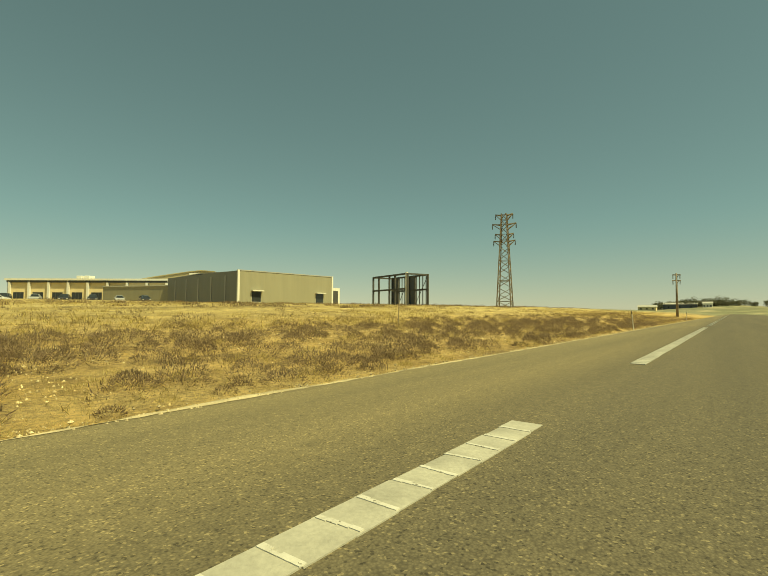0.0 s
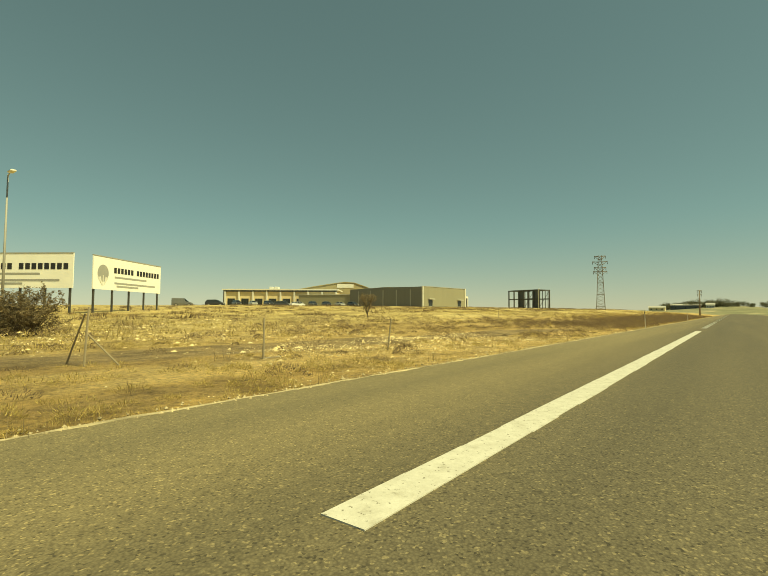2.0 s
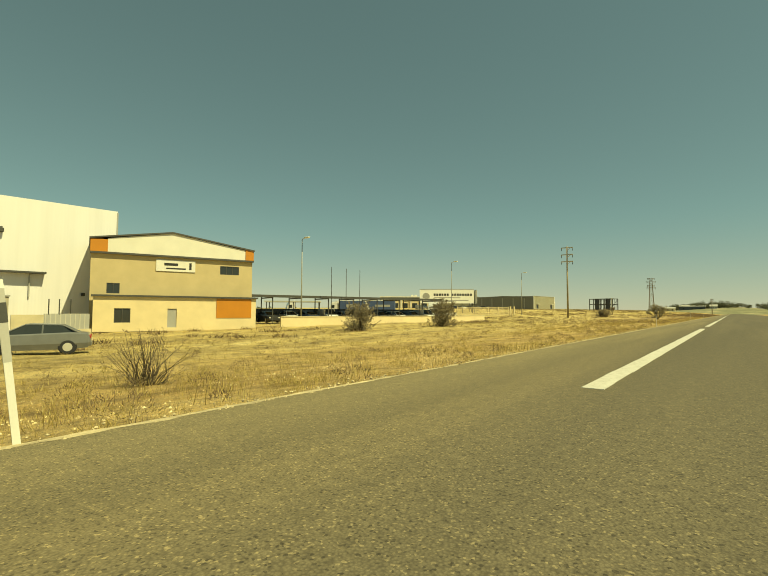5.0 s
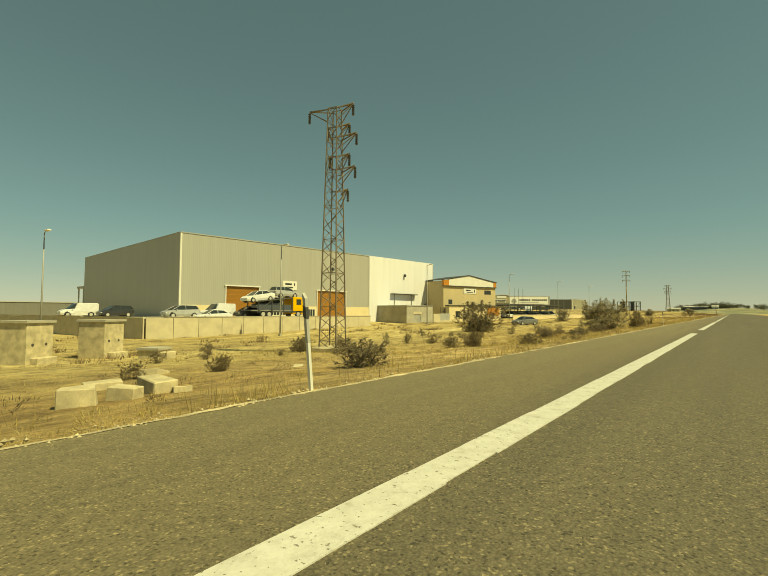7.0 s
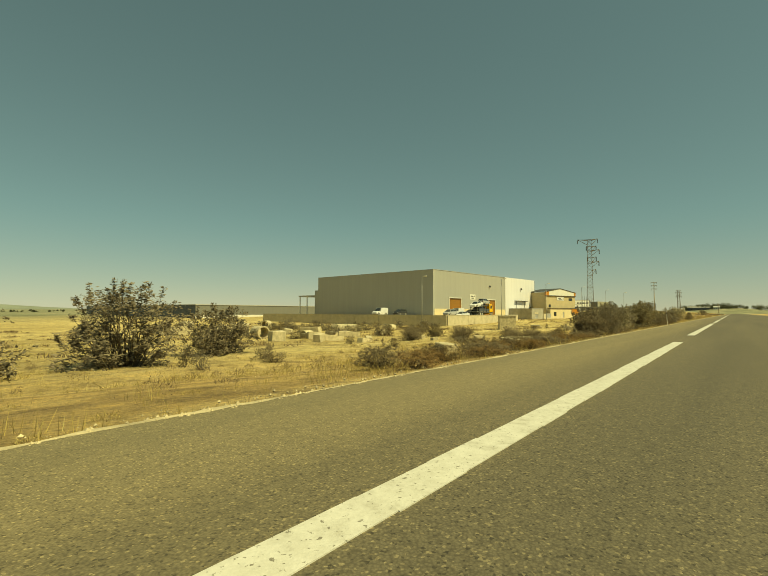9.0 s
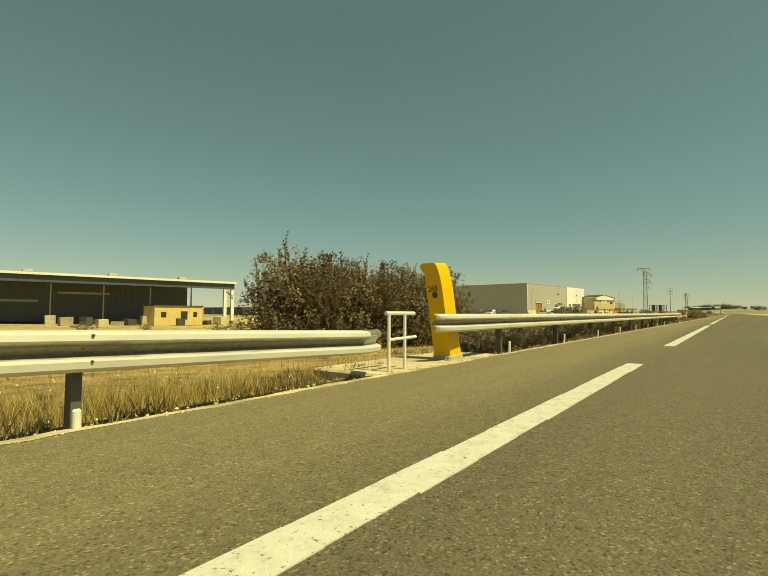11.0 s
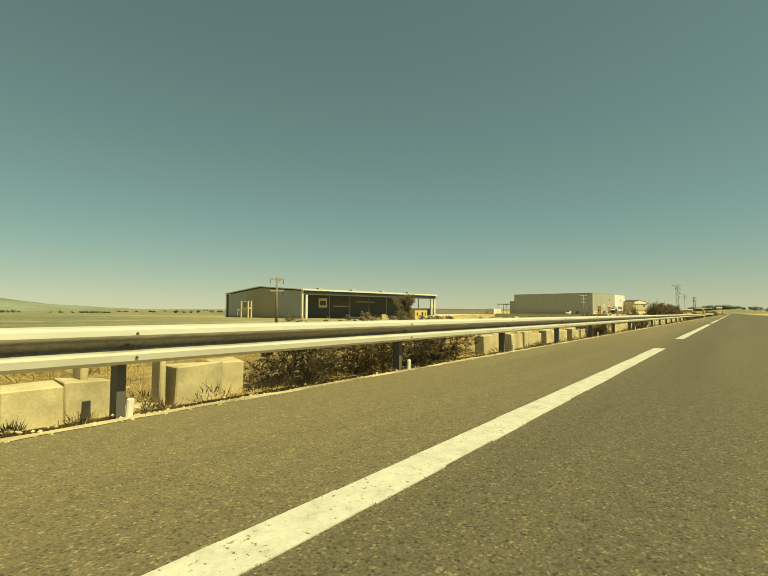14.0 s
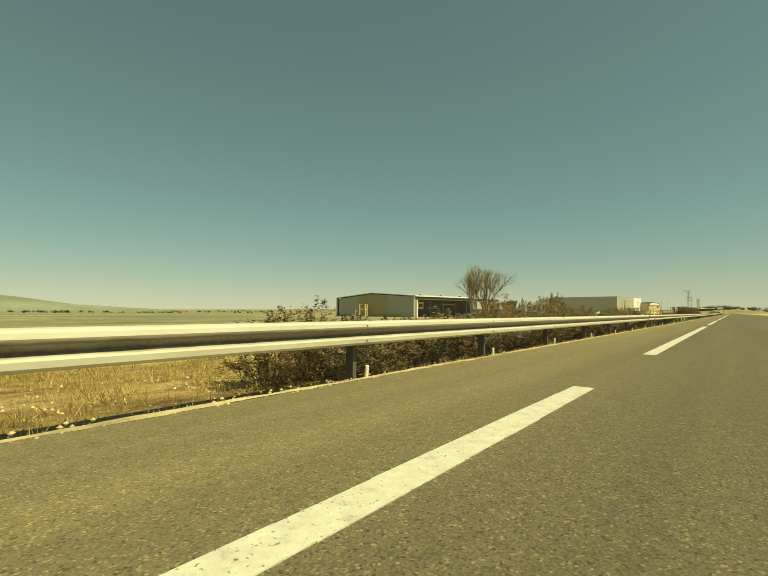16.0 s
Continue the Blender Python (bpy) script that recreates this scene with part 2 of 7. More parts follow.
M["grey_clad"] = ribbed("grey_cladding", (0.34, 0.335, 0.30), depth=0.1)
M["white_clad"] = ribbed("white_cladding", (0.67, 0.665, 0.67), 0.3, depth=0.06)
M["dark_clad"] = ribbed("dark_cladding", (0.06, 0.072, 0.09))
M["board"] = plain("billboard_face", (0.84, 0.83, 0.78), 0.5, grain=0.04)
M["slate_clad"] = ribbed("slate_cladding", (0.17, 0.17, 0.15), depth=0.2)
M["olive_clad"] = ribbed("olive_cladding", (0.27, 0.255, 0.18))
M["tan_clad"] = ribbed("tan_cladding", (0.34, 0.29, 0.17), depth=0.2)
M["ochre"] = plain("ochre_render", (0.49, 0.40, 0.235), 0.85, grain=0.08)
M["cream"] = plain("cream_render", (0.66, 0.55, 0.34), 0.85, grain=0.08)
M["orange"] = plain("orange_paint", (0.48, 0.19, 0.025), 0.55, grain=0.08)
M["brown_door"] = ribbed("brown_door_sheet", (0.27, 0.125, 0.022), 0.12, depth=0.2)
M["white"] = plain("white_paint", (0.66, 0.645, 0.58), 0.5, grain=0.06)
M["grey"] = plain("grey_paint", (0.33, 0.33, 0.31), 0.6, grain=0.1)
M["black"] = plain("black_paint", (0.02, 0.02, 0.022), 0.5, grain=0.1)
M["roof"] = plain("roof_sheet", (0.42, 0.41, 0.37), 0.6, grain=0.1)
M["yellow"] = plain("yellow_enamel", (0.74, 0.40, 0.012), 0.4, grain=0.06)
M["bark"] = plain("bark", (0.11, 0.085, 0.055), 0.9, grain=0.3, scale=12)
M["shrub"] = leaf_material("shrub_leaves", (0.115, 0.095, 0.062), (0.20, 0.165, 0.105), (0.30, 0.25, 0.165))
M["brush"] = leaf_material("brown_brush_leaves", (0.12, 0.094, 0.055), (0.22, 0.172, 0.10), (0.30, 0.24, 0.145))
M["tree_leaf"] = leaf_material("tree_leaves", (0.10, 0.09, 0.048), (0.25, 0.21, 0.12), (0.50, 0.42, 0.29))
M["pale_gravel"] = leaf_material("pale_gravel_stones", (0.34, 0.26, 0.13), (0.60, 0.48, 0.26), (0.72, 0.62, 0.38), thin=0)
M["clod"] = leaf_material("clods_and_chips", (0.16, 0.115, 0.05), (0.33, 0.235, 0.095), (0.41, 0.315, 0.155), thin=0)
M["straw"] = leaf_material("dry_straw", (0.26, 0.19, 0.07), (0.46, 0.35, 0.13), (0.58, 0.465, 0.205))
M["twig"] = leaf_material("bare_twigs", (0.12, 0.09, 0.055), (0.25, 0.19, 0.11), (0.36, 0.29, 0.18))
M["pale_bark"] = plain("pale_bark", (0.25, 0.21, 0.145), 0.9, grain=0.3, scale=12)
M["rust_leaf"] = leaf_material("rusty_dry_leaves", (0.13, 0.078, 0.032), (0.29, 0.185, 0.075), (0.36, 0.27, 0.14))
M["far_hill"] = plain("far_hillside", (0.22, 0.24, 0.18), 1.0, grain=0.25, scale=0.02, fine=0.05, relief=0)
M["far_tree"] = leaf_material("far_tree_leaves", (0.035, 0.04, 0.02), (0.08, 0.08, 0.04))


def glass_material():
    m, nt, b = material("window_glass", 0.08)
    b.inputs["Base Color"].default_value = (0.03, 0.035, 0.035, 1)
    return m


M["glass"] = glass_material()

# ---- helpers for building ----
def box(bm, x0, x1, y0, y1, z0, z1, bevel=0.0):
    vs = [bm.verts.new((x, y, z)) for z in (z0, z1) for x, y in ((x0, y0), (x1, y0), (x1, y1), (x0, y1))]
    fs = [bm.faces.new([vs[i] for i in f]) for f in ((3, 2, 1, 0), (4, 5, 6, 7), (0, 1, 5, 4), (1, 2, 6, 5), (2, 3, 7, 6), (3, 0, 4, 7))]
    if bevel:
        es = list({e for f in fs for e in f.edges})
        bmesh.ops.bevel(bm, geom=es, offset=bevel, segments=1, affect="EDGES")
    return bm


def tube(bm, a, b, r0, r1=None, n=6, caps=True):
    a, b = Vector(a), Vector(b)
    r1 = r0 if r1 is None else r1
    d = (b - a).normalized()
    u = d.orthogonal().normalized()
    w = d.cross(u)
    rings = []
    for p, r in ((a, r0), (b, r1)):
        rings.append([bm.verts.new(p + (u * math.cos(2 * math.pi * i / n) + w * math.sin(2 * math.pi * i / n)) * r) for i in range(n)])
    for i in range(n):
        bm.faces.new((rings[0][i], rings[0][(i + 1) % n], rings[1][(i + 1) % n], rings[1][i]))
    if caps and n > 2:
        bm.faces.new(rings[0][::-1])
        bm.faces.new(rings[1])
    return bm


def prism(bm, outline, a, b, axis="y"):
    """A flat outline of (u, z) drawn out from a to b along y (u is x) or along x (u is y)."""
    def put(u, z, s):
        return bm.verts.new((u, s, z) if axis == "y" else (s, u, z))
    r0 = [put(u, z, a) for u, z in outline]
    r1 = [put(u, z, b) for u, z in outline]
    n = len(outline)
    for i in range(n):
        bm.faces.new((r0[i], r0[(i + 1) % n], r1[(i + 1) % n], r1[i]))
    bm.faces.new(r0[::-1])
    bm.faces.new(r1)
    return bm


def mesh_from(bm, name, mat, smooth=False):
    bmesh.ops.recalc_face_normals(bm, faces=bm.faces[:])
    me = bpy.data.meshes.new(name)
    bm.to_mesh(me)
    bm.free()
    if mat:
        me.materials.append(mat)
    if smooth:
        for p in me.polygons:
            p.use_smooth = True
    return me


def part(name, bm, mat, parent, label="", smooth=False):
    ob = new(name, mesh_from(bm, name, mat, smooth))
    ob.parent = parent
    if label:
        ob["label"] = label
    return ob


def piece(name, me, parent, m):
    ob = new(name, me)
    ob.parent = parent
    ob.matrix_basis = m
    return ob


def thing(name, label, category, x=0, y=0, z=0, rz=0, group="", kind=""):
    ob = new(name)
    ob.empty_display_size = 0.3
    ob.matrix_basis = pose(x, y, z, 0, 0, rz)
    return tagged(ob, label, category, group, kind)


def solid(name, bm, mat, label, category, kind="", group="", smooth=False):
    return tagged(new(name, mesh_from(bm, name, mat, smooth)), label, category, group, kind)


def bx(*a, **k):
    return box(bmesh.new(), *a, **k)


# ---- ground ----
LATS = (3.6, 6, 13, 30, 59, 92, 168, 336)
LEVELS = (
    (336, (-0.21, 0.0, 0.6, 1.7, 2.9, 3.8, 5.0, 6.7)),
    (84, (-0.21, 0.0, 0.6, 1.6, 2.2, 2.35, 2.6, 3.0)),
    (0, (-0.21, -0.1, 0.25, 0.9, 1.7, 2.1, 2.5, 2.9)),
    (-50, (-0.21, -0.15, 0.0, 0.15, 0.4, 0.7, 1.5, 1.85)),
    (-76, (-0.21, -0.25, -0.45, -0.5, -0.5, -0.3, 0.4, 0.9)),
    (-109, (-0.21, -0.35, -0.6, -0.85, -0.9, -0.7, -0.2, 0.3)),
    (-160, (-0.21, -0.5, -1.1, -1.5, -1.35, -1.0, -0.85, -0.4)),
    (-210, (-0.21, -0.55, -1.4, -2.2, -2.5, -2.35, -1.7, -0.85)),
    (-260, (-0.21, -0.55, -1.5, -2.35, -2.95, -3.1, -2.85, -1.7)),
    (-311, (-0.21, -0.5, -1.2, -1.85, -2.35, -2.5, -2.2, -1.35)),
    (-361, (-0.21, -0.35, -0.7, -1.1, -1.45, -1.6, -1.5, -1.0)),
    (-437, (-0.21, -0.35, -0.65, -0.95, -1.3, -1.5, -1.6, -1.2)),
    (-600, (-0.21, -0.3, -0.6, -0.9, -1.2, -1.5, -1.5, -1.0)),
)


def ground_z(x, y):
    """The height of the ground: the verge falls away from the road, the fields rise again to the north."""
    lat = abs(x) if x < 0 else 3.6 + max(0.0, x - 9.0) * 0.4
    lat = max(3.6, min(336.0, lat))
    ys = [r[0] for r in LEVELS]
    y = max(ys[-1], min(ys[0], y))
    i = next(k for k in range(len(ys) - 1) if ys[k] >= y >= ys[k + 1])
    f = (ys[i] - y) / (ys[i] - ys[i + 1])
    f = f * f * (3 - 2 * f)
    j = next(k for k in range(len(LATS) - 1) if LATS[k] <= lat <= LATS[k + 1])
    g = (lat - LATS[j]) / (LATS[j + 1] - LATS[j])
    a = LEVELS[i][1][j] * (1 - g) + LEVELS[i][1][j + 1] * g
    b = LEVELS[i + 1][1][j] * (1 - g) + LEVELS[i + 1][1][j + 1] * g
    return a * (1 - f) + b * f


def build_ground():
    xs = [-4000, -2500, -1500, -900, -600, -400, -300, -240, -200, -170, -140, -120, -100, -86, -74, -64, -56, -49, -43, -38, -33, -29, -25, -22]
    xs += [-19.5 + 1.1 * i for i in range(15)] + [-3.6, 9.0, 14, 22, 40, 80, 200, 600, 1500, 4000]
    ys = [-4500, -3000, -2000, -1400, -1050, -860] + [-660 + 2.5 * i for i in range(313)] + [135, 160, 190, 240, 320, 400, 520, 800, 1300, 2200, 4000]
    verts, faces = [], []
    for y in ys:
        for x in xs:
            z = ground_z(x, y)
            if x < -4.4 or x > 10:
                k = min(1.0, (abs(x) - 3.6) / 8)
                z += 0.16 * k * noise.noise(Vector((x * 0.35, y * 0.35, 0))) + 0.25 * k * noise.noise(Vector((x * 0.06, y * 0.06, 3)))
            verts.append((x, y, z))
    w = len(xs)
    for i in range(len(ys) - 1):
        for j in range(w - 1):
            a = i * w + j
            faces.append((a, a + 1, a + w + 1, a + w))
    me = bpy.data.meshes.new("ground")
    me.from_pydata(verts, [], faces)
    me.materials.append(M["earth"])
    for p in me.polygons:
        p.use_smooth = True
    tagged(new("ground", me), "dry ochre field with patchy straw grass and bare earth", "ground", kind="structure")


build_ground()


def edge_x(y):
    """The shoulder narrows a little on the way."""
    if y > -92:
        return -3.86
    if y > -160:
        return -3.86 + 0.24 * (-92 - y) / 68
    return -3.62 if y > -294 else (-3.72 if y < -340 else -3.62 - 0.10 * (-294 - y) / 46)


def build_road():
    bm = bmesh.new()
    ys = [-1500, -1000] + [-800 + 2.5 * i for i in range(400)] + [300, 600, 1000, 1500]
    rows = []
    for y in ys:
        e = edge_x(y) + 0.03 * math.sin(y * 0.7)
        rows.append([bm.verts.new((e - 0.02, y, -0.28)), bm.verts.new((e, y, -0.15)), bm.verts.new((-1.25, y, 0.0)), bm.verts.new((4, y, 0.0)), bm.verts.new((8.8, y, -0.01)), bm.verts.new((8.85, y, -0.25))])
    for a, b in zip(rows, rows[1:]):
        for i in range(5):
            bm.faces.new((a[i], a[i + 1], b[i + 1], b[i]))
    road = solid("road", bm, M["asphalt"], "worn grey asphalt road with a paved shoulder", "road", "structure")
    return road


road = build_road()
DASH_PERIOD, DASH_LENGTH, DASH_END = 24.07, 19.95, 2.83


def build_dashes():
    """Edge line of long painted dashes, each a thin raised strip."""
    rng = random.Random(11)
    for k in range(-8, 30):
        y1 = DASH_END - DASH_PERIOD * k
        y0 = y1 - DASH_LENGTH
        bm = bmesh.new()
        n = 92 if k < 2 else 40
        for i in range(n):
            a, b = y0 + (y1 - y0) * i / n, y0 + (y1 - y0) * (i + 1) / n
            xa, xb = -1.23, -1.04
            j = [rng.uniform(-0.006, 0.006) for _ in range(2)]
            box(bm, xa + j[0], xb + j[1], a, b, -0.004, 0.005)
        ob = part("dash", bm, M["worn_paint" if k < 1 else "paint"], road)
        if k < 2:
            bm = bmesh.new()
            for i in range(n):
                a = y0 + (y1 - y0) * i / n
                wig = [rng.uniform(-0.012, 0.012) for _ in range(2)]
                for f in range(4):
                    u0, u1 = -1.225 + 0.045 * f, -1.225 + 0.045 * (f + 1)
                    q = a + wig[0] + wig[1] * f * 0.4
                    box(bm, u0, u1, q, q + rng.uniform(0.014, 0.03), 0.004, 0.0085)
            part("paint_rib", bm, M["paint"], ob, "thicker bright paint ridges across the dash")


build_dashes()

# ---- buildings ----
def frontage(name, label, p0, p1, base, category="building", group=""):
    """An Empty at p0 whose +y runs along the front to p1 and whose +x looks at the road. Returns it and the front's length."""
    (xa, ya), (xb, yb) = p0, p1
    t = thing(name, label, category, 0, 0, 0, 0, group)
    t.matrix_basis = Matrix.Scale(K, 4) @ pose(xa, ya, base, 0, 0, math.degrees(math.atan2(-(xb - xa), yb - ya)))
    return t, math.hypot(xb - xa, yb - ya)


def wall_with_holes(bm, x0, x1, length, height, holes):
    """An upright wall along y from 0 to length; holes are (y0, y1, z0, z1) that go right through it."""
    ys = sorted({0.0, length, *(h[0] for h in holes), *(h[1] for h in holes)})
    zs = sorted({0.0, height, *(h[2] for h in holes), *(h[3] for h in holes)})
    for ya, yb in zip(ys, ys[1:]):
        za = None
        for z0, z1 in zip(zs, zs[1:]):
            cy, cz = (ya + yb) / 2, (z0 + z1) / 2
            if not any(h[0] < cy < h[1] and h[2] < cz < h[3] for h in holes):
                box(bm, x0, x1, ya, yb, z0, z1)
    bmesh.ops.remove_doubles(bm, verts=bm.verts[:], dist=0.0005)
    return bm


def window(parent, x, y0, y1, z0, z1, panes=2, frame_mat=None):
    fm = frame_mat or M["white"]
    bm = bmesh.new()
    f = 0.07
    box(bm, x - 0.05, x + 0.04, y0, y1, z0, z0 + f)
    box(bm, x - 0.05, x + 0.04, y0, y1, z1 - f, z1)
    for i in range(panes + 1):
        yy = y0 + (y1 - y0 - f) * i / panes
        box(bm, x - 0.05, x + 0.035, yy, yy + f, z0 + f, z1 - f)
    w = part("window", bm, fm, parent)
    for i in range(panes):
        a, b = y0 + f + (y1 - y0 - f) * i / panes, y0 + (y1 - y0 - f) * (i + 1) / panes
        part("pane", bx(x - 0.03, x - 0.01, a, b, z0 + f, z1 - f), M["glass"], w)
    return w


def signboard(parent, x, y0, y1, z0, z1, bars, mark=None):
    s = part("sign_panel", bx(x, x + 0.08, y0, y1, z0, z1, bevel=0.01), M["white"], parent, "white sign panel with dark writing")
    for a, b, c, d in bars:
        part("writing", bx(x + 0.08, x + 0.095, y0 + (y1 - y0) * a, y0 + (y1 - y0) * b, z0 + (z1 - z0) * c, z0 + (z1 - z0) * d), M["black"], s)
    return s


def build_warehouse():
    t, L = frontage("warehouse", "tall warehouse with grey and white ribbed cladding and brown doors", (-70.8, -237.3), (-63.4, -171.0), -2.6)
    H, D, split = 16.1, 54.5, 42.7
    holes = [(8.0, 14.4, 2.0, 7.8), (27.9, 35.6, 2.0, 7.7), (16.8, 20.2, 2.65, 3.95), (24.2, 27.3, 2.5, 3.95)]
    bm = wall_with_holes(bmesh.new(), -0.3, 0.0, split, H, holes)
    part("wall", bm, M["grey_clad"], t, "grey ribbed sheet front wall")
    bm = bmesh.new()
    box(bm, -0.3, 0.004, split, L, 0, H + 0.15)
    part("wall", bm, M["white_clad"], t, "white sheet front wall")
    for nm, a in (("wall", (-D, -0.3, 0, 0.3)), ("wall", (-D, -0.3, L - 0.3, L))):
        part(nm, bx(*a, 0, H - (0.0 if a[2] == 0 else 0.2)), M["grey_clad"], t)
    part("wall", bx(-D, -D + 0.3, 0.3, L - 0.3, 0, H - 0.4), M["grey_clad"], t)
    bm = prism(bmesh.new(), [(-D + 0.3, H - 0.6), (-D / 2, H - 0.3), (-0.35, H - 0.5), (-0.35, H - 0.7), (-D / 2, H - 0.5), (-D + 0.3, H - 0.8)], 0.3, L - 0.3)
    part("roof", bm, M["roof"], t)
    bm = bmesh.new()
    box(bm, -0.4, 0.08, 0, split, H, H + 0.16)
    box(bm, -D, -0.4, -0.06, 0.35, H, H + 0.16)
    part("eave_trim", bm, M["grey"], t)
    part("corner_trim", bx(-0.2, 0.05, -0.06, 0.22, 0, H), M["white"], t)
    part("corner_trim", bx(-0.2, 0.05, L - 0.1, L + 0.06, 0, H), M["grey"], t)
    # cream plinth of the office strip, cut for the doors
    for a, b in ((0.3, 7.8), (14.6, 27.7), (35.8, split)):
        bm = bmesh.new()
        hs = [(h[0] - a, h[1] - a, h[2], h[3]) for h in holes[2:] if h[0] > a and h[1] < b]
        wall_with_holes(bm, 0.004, 0.12, b - a, 4.45, hs)
        bmesh.ops.translate(bm, verts=bm.verts[:], vec=(0, a, 0))
        part("plinth", bm, M["cream"], t, "cream rendered plinth")
    for y0, y1, z0, z1 in holes[:2]:
        d = part("door", bx(-0.22, -0.10, y0, y1, z0, z1), M["brown_door"], t, "brown ribbed roller door")
        bm = bmesh.new()
        box(bm, -0.1, 0.14, y0 - 0.18, y0, z0, z1)
        box(bm, -0.1, 0.14, y1, y1 + 0.18, z0, z1)
        box(bm, -0.1, 0.22, y0 - 0.3, y1 + 0.3, z1, z1 + 0.2)
        part("door_frame", bm, M["white"], d)
        for k in range(1, 8):
            z = z0 + (z1 - z0) * k / 8
            part("door_panel_rib", bx(-0.10, -0.085, y0, y1, z - 0.02, z + 0.02), M["orange"], d)
    window(t, 0.10, 16.8, 20.2, 2.65, 3.95, 5)
    window(t, 0.10, 24.2, 27.3, 2.5, 3.95, 5)
    part("side_door", bx(0.12, 0.17, 22.6, 23.6, 2.0, 4.1), M["grey"], t)
    signboard(t, 0.0, 19.6, 22.8, 7.6, 9.3, [(0.15, 0.62, 0.55, 0.75), (0.25, 0.7, 0.2, 0.35), (0.78, 0.86, 0.5, 0.8)])
    for y in (31.8, 55.0):
        lamp = part("wall_lamp", bx(0.0, 0.5, y - 0.15, y + 0.15, 12.55, 12.7, bevel=0.02), M["dark_steel"], t)
        part("lamp_head", bx(0.2, 0.55, y - 0.28, y + 0.28, 12.05, 12.55, bevel=0.06), M["dark_steel"], lamp)
    # dark awning bar and frame over the loading bay in the white front
    bm = bmesh.new()
    box(bm, 0.02, 1.0, 50.0, 59.2, 7.65, 7.85)
    a = part("awning", bm, M["dark_steel"], t, "dark steel awning bar")
    for y in (51.3, 57.7):
        part("post", bx(0.1, 0.22, y, y + 0.12, 4.9, 7.65), M["grey"], a)
    part("side_annex", bx(-D - 4.5, -D, 2.0, 24.0, 0, 11.6), M["grey_clad"], t, "lower grey sheet annex")
    c = part("canopy", bx(-D - 15.0, -D - 4.5, 2.0, 16.0, 9.3, 9.8), M["roof"], t, "pale sheet canopy on posts")
    for x, y in ((-14.6, 2.2), (-10.0, 2.2), (-14.6, 15.5), (-10.0, 15.5)):
        part("post", bx(-D + x, -D + x + 0.3, y, y + 0.3, 0, 9.3), M["white"], c)
    part("drain_pipe", tube(bmesh.new(), (0.12, 42.8, 0), (0.12, 42.8, H), 0.07), M["white"], t)
    part("vent", bx(0.0, 0.3, 62.9, 63.3, 5.2, 5.6, bevel=0.05), M["dark_steel"], t)


build_warehouse()


def build_gable_building():
    t, L = frontage("gabled_shop_hall", "ochre hall with a white gable band and orange corner boxes", (-57.2, -176.3), (-50.9, -159.3), -2.4)
    D, E, R = 9.0, 11.1, 12.6
    mid = L * 0.46
    win = [(14.0, 16.4, 7.9, 9.0), (1.6, 2.9, 5.2, 6.4)]
    part("wall", wall_with_holes(bmesh.new(), -0.3, 0, L, 9.7, win), M["ochre"], t, "ochre rendered front wall")
    part("wall", bx(-D, -0.3, 0, 0.3, 0, E), M["ochre"], t)
    part("wall", bx(-D, -0.3, L - 0.3, L, 0, E), M["ochre"], t)
    part("wall", bx(-D, -D + 0.3, 0.3, L - 0.3, 0, E), M["ochre"], t)
    bm = prism(bmesh.new(), [(1.6, 9.9), (L - 1.0, 9.9), (L - 1.0, E + 0.1), (mid, R), (1.6, E + 0.35)], -0.35, 0.25, axis="x")
    part("gable_band", bm, M["white"], t, "white gable band")
    for y0, y1 in ((-0.1, 1.6), (L - 1.0, L + 0.1)):
        part("corner_box", bx(-0.4, 0.3, y0, y1, 9.7, E + 0.2, bevel=0.03), M["orange"], t, "orange corner box")
    part("band", bx(-0.3, 0.35, -0.1, L + 0.1, 9.68, 9.9), M["dark_steel"], t)
    for a, za, b, zb in ((-0.2, E + 0.2, mid, R), (mid, R, L + 0.2, E)):
        part("roof", prism(bmesh.new(), [(a, za), (b, zb), (b, zb + 0.18), (a, za + 0.18)], -D - 0.2, 0.4, axis="x"), M["dark_steel"], t)
    window(t, -0.05, *win[0][:2], *win[0][2:], panes=3, frame_mat=M["dark_steel"])
    window(t, -0.05, *win[1][:2], *win[1][2:], panes=2, frame_mat=M["dark_steel"])
    signboard(t, 0.02, 6.6, 11.0, 8.0, 9.4, [(0.2, 0.55, 0.5, 0.72), (0.25, 0.75, 0.2, 0.32), (0.84, 0.9, 0.2, 0.8)])


build_gable_building()


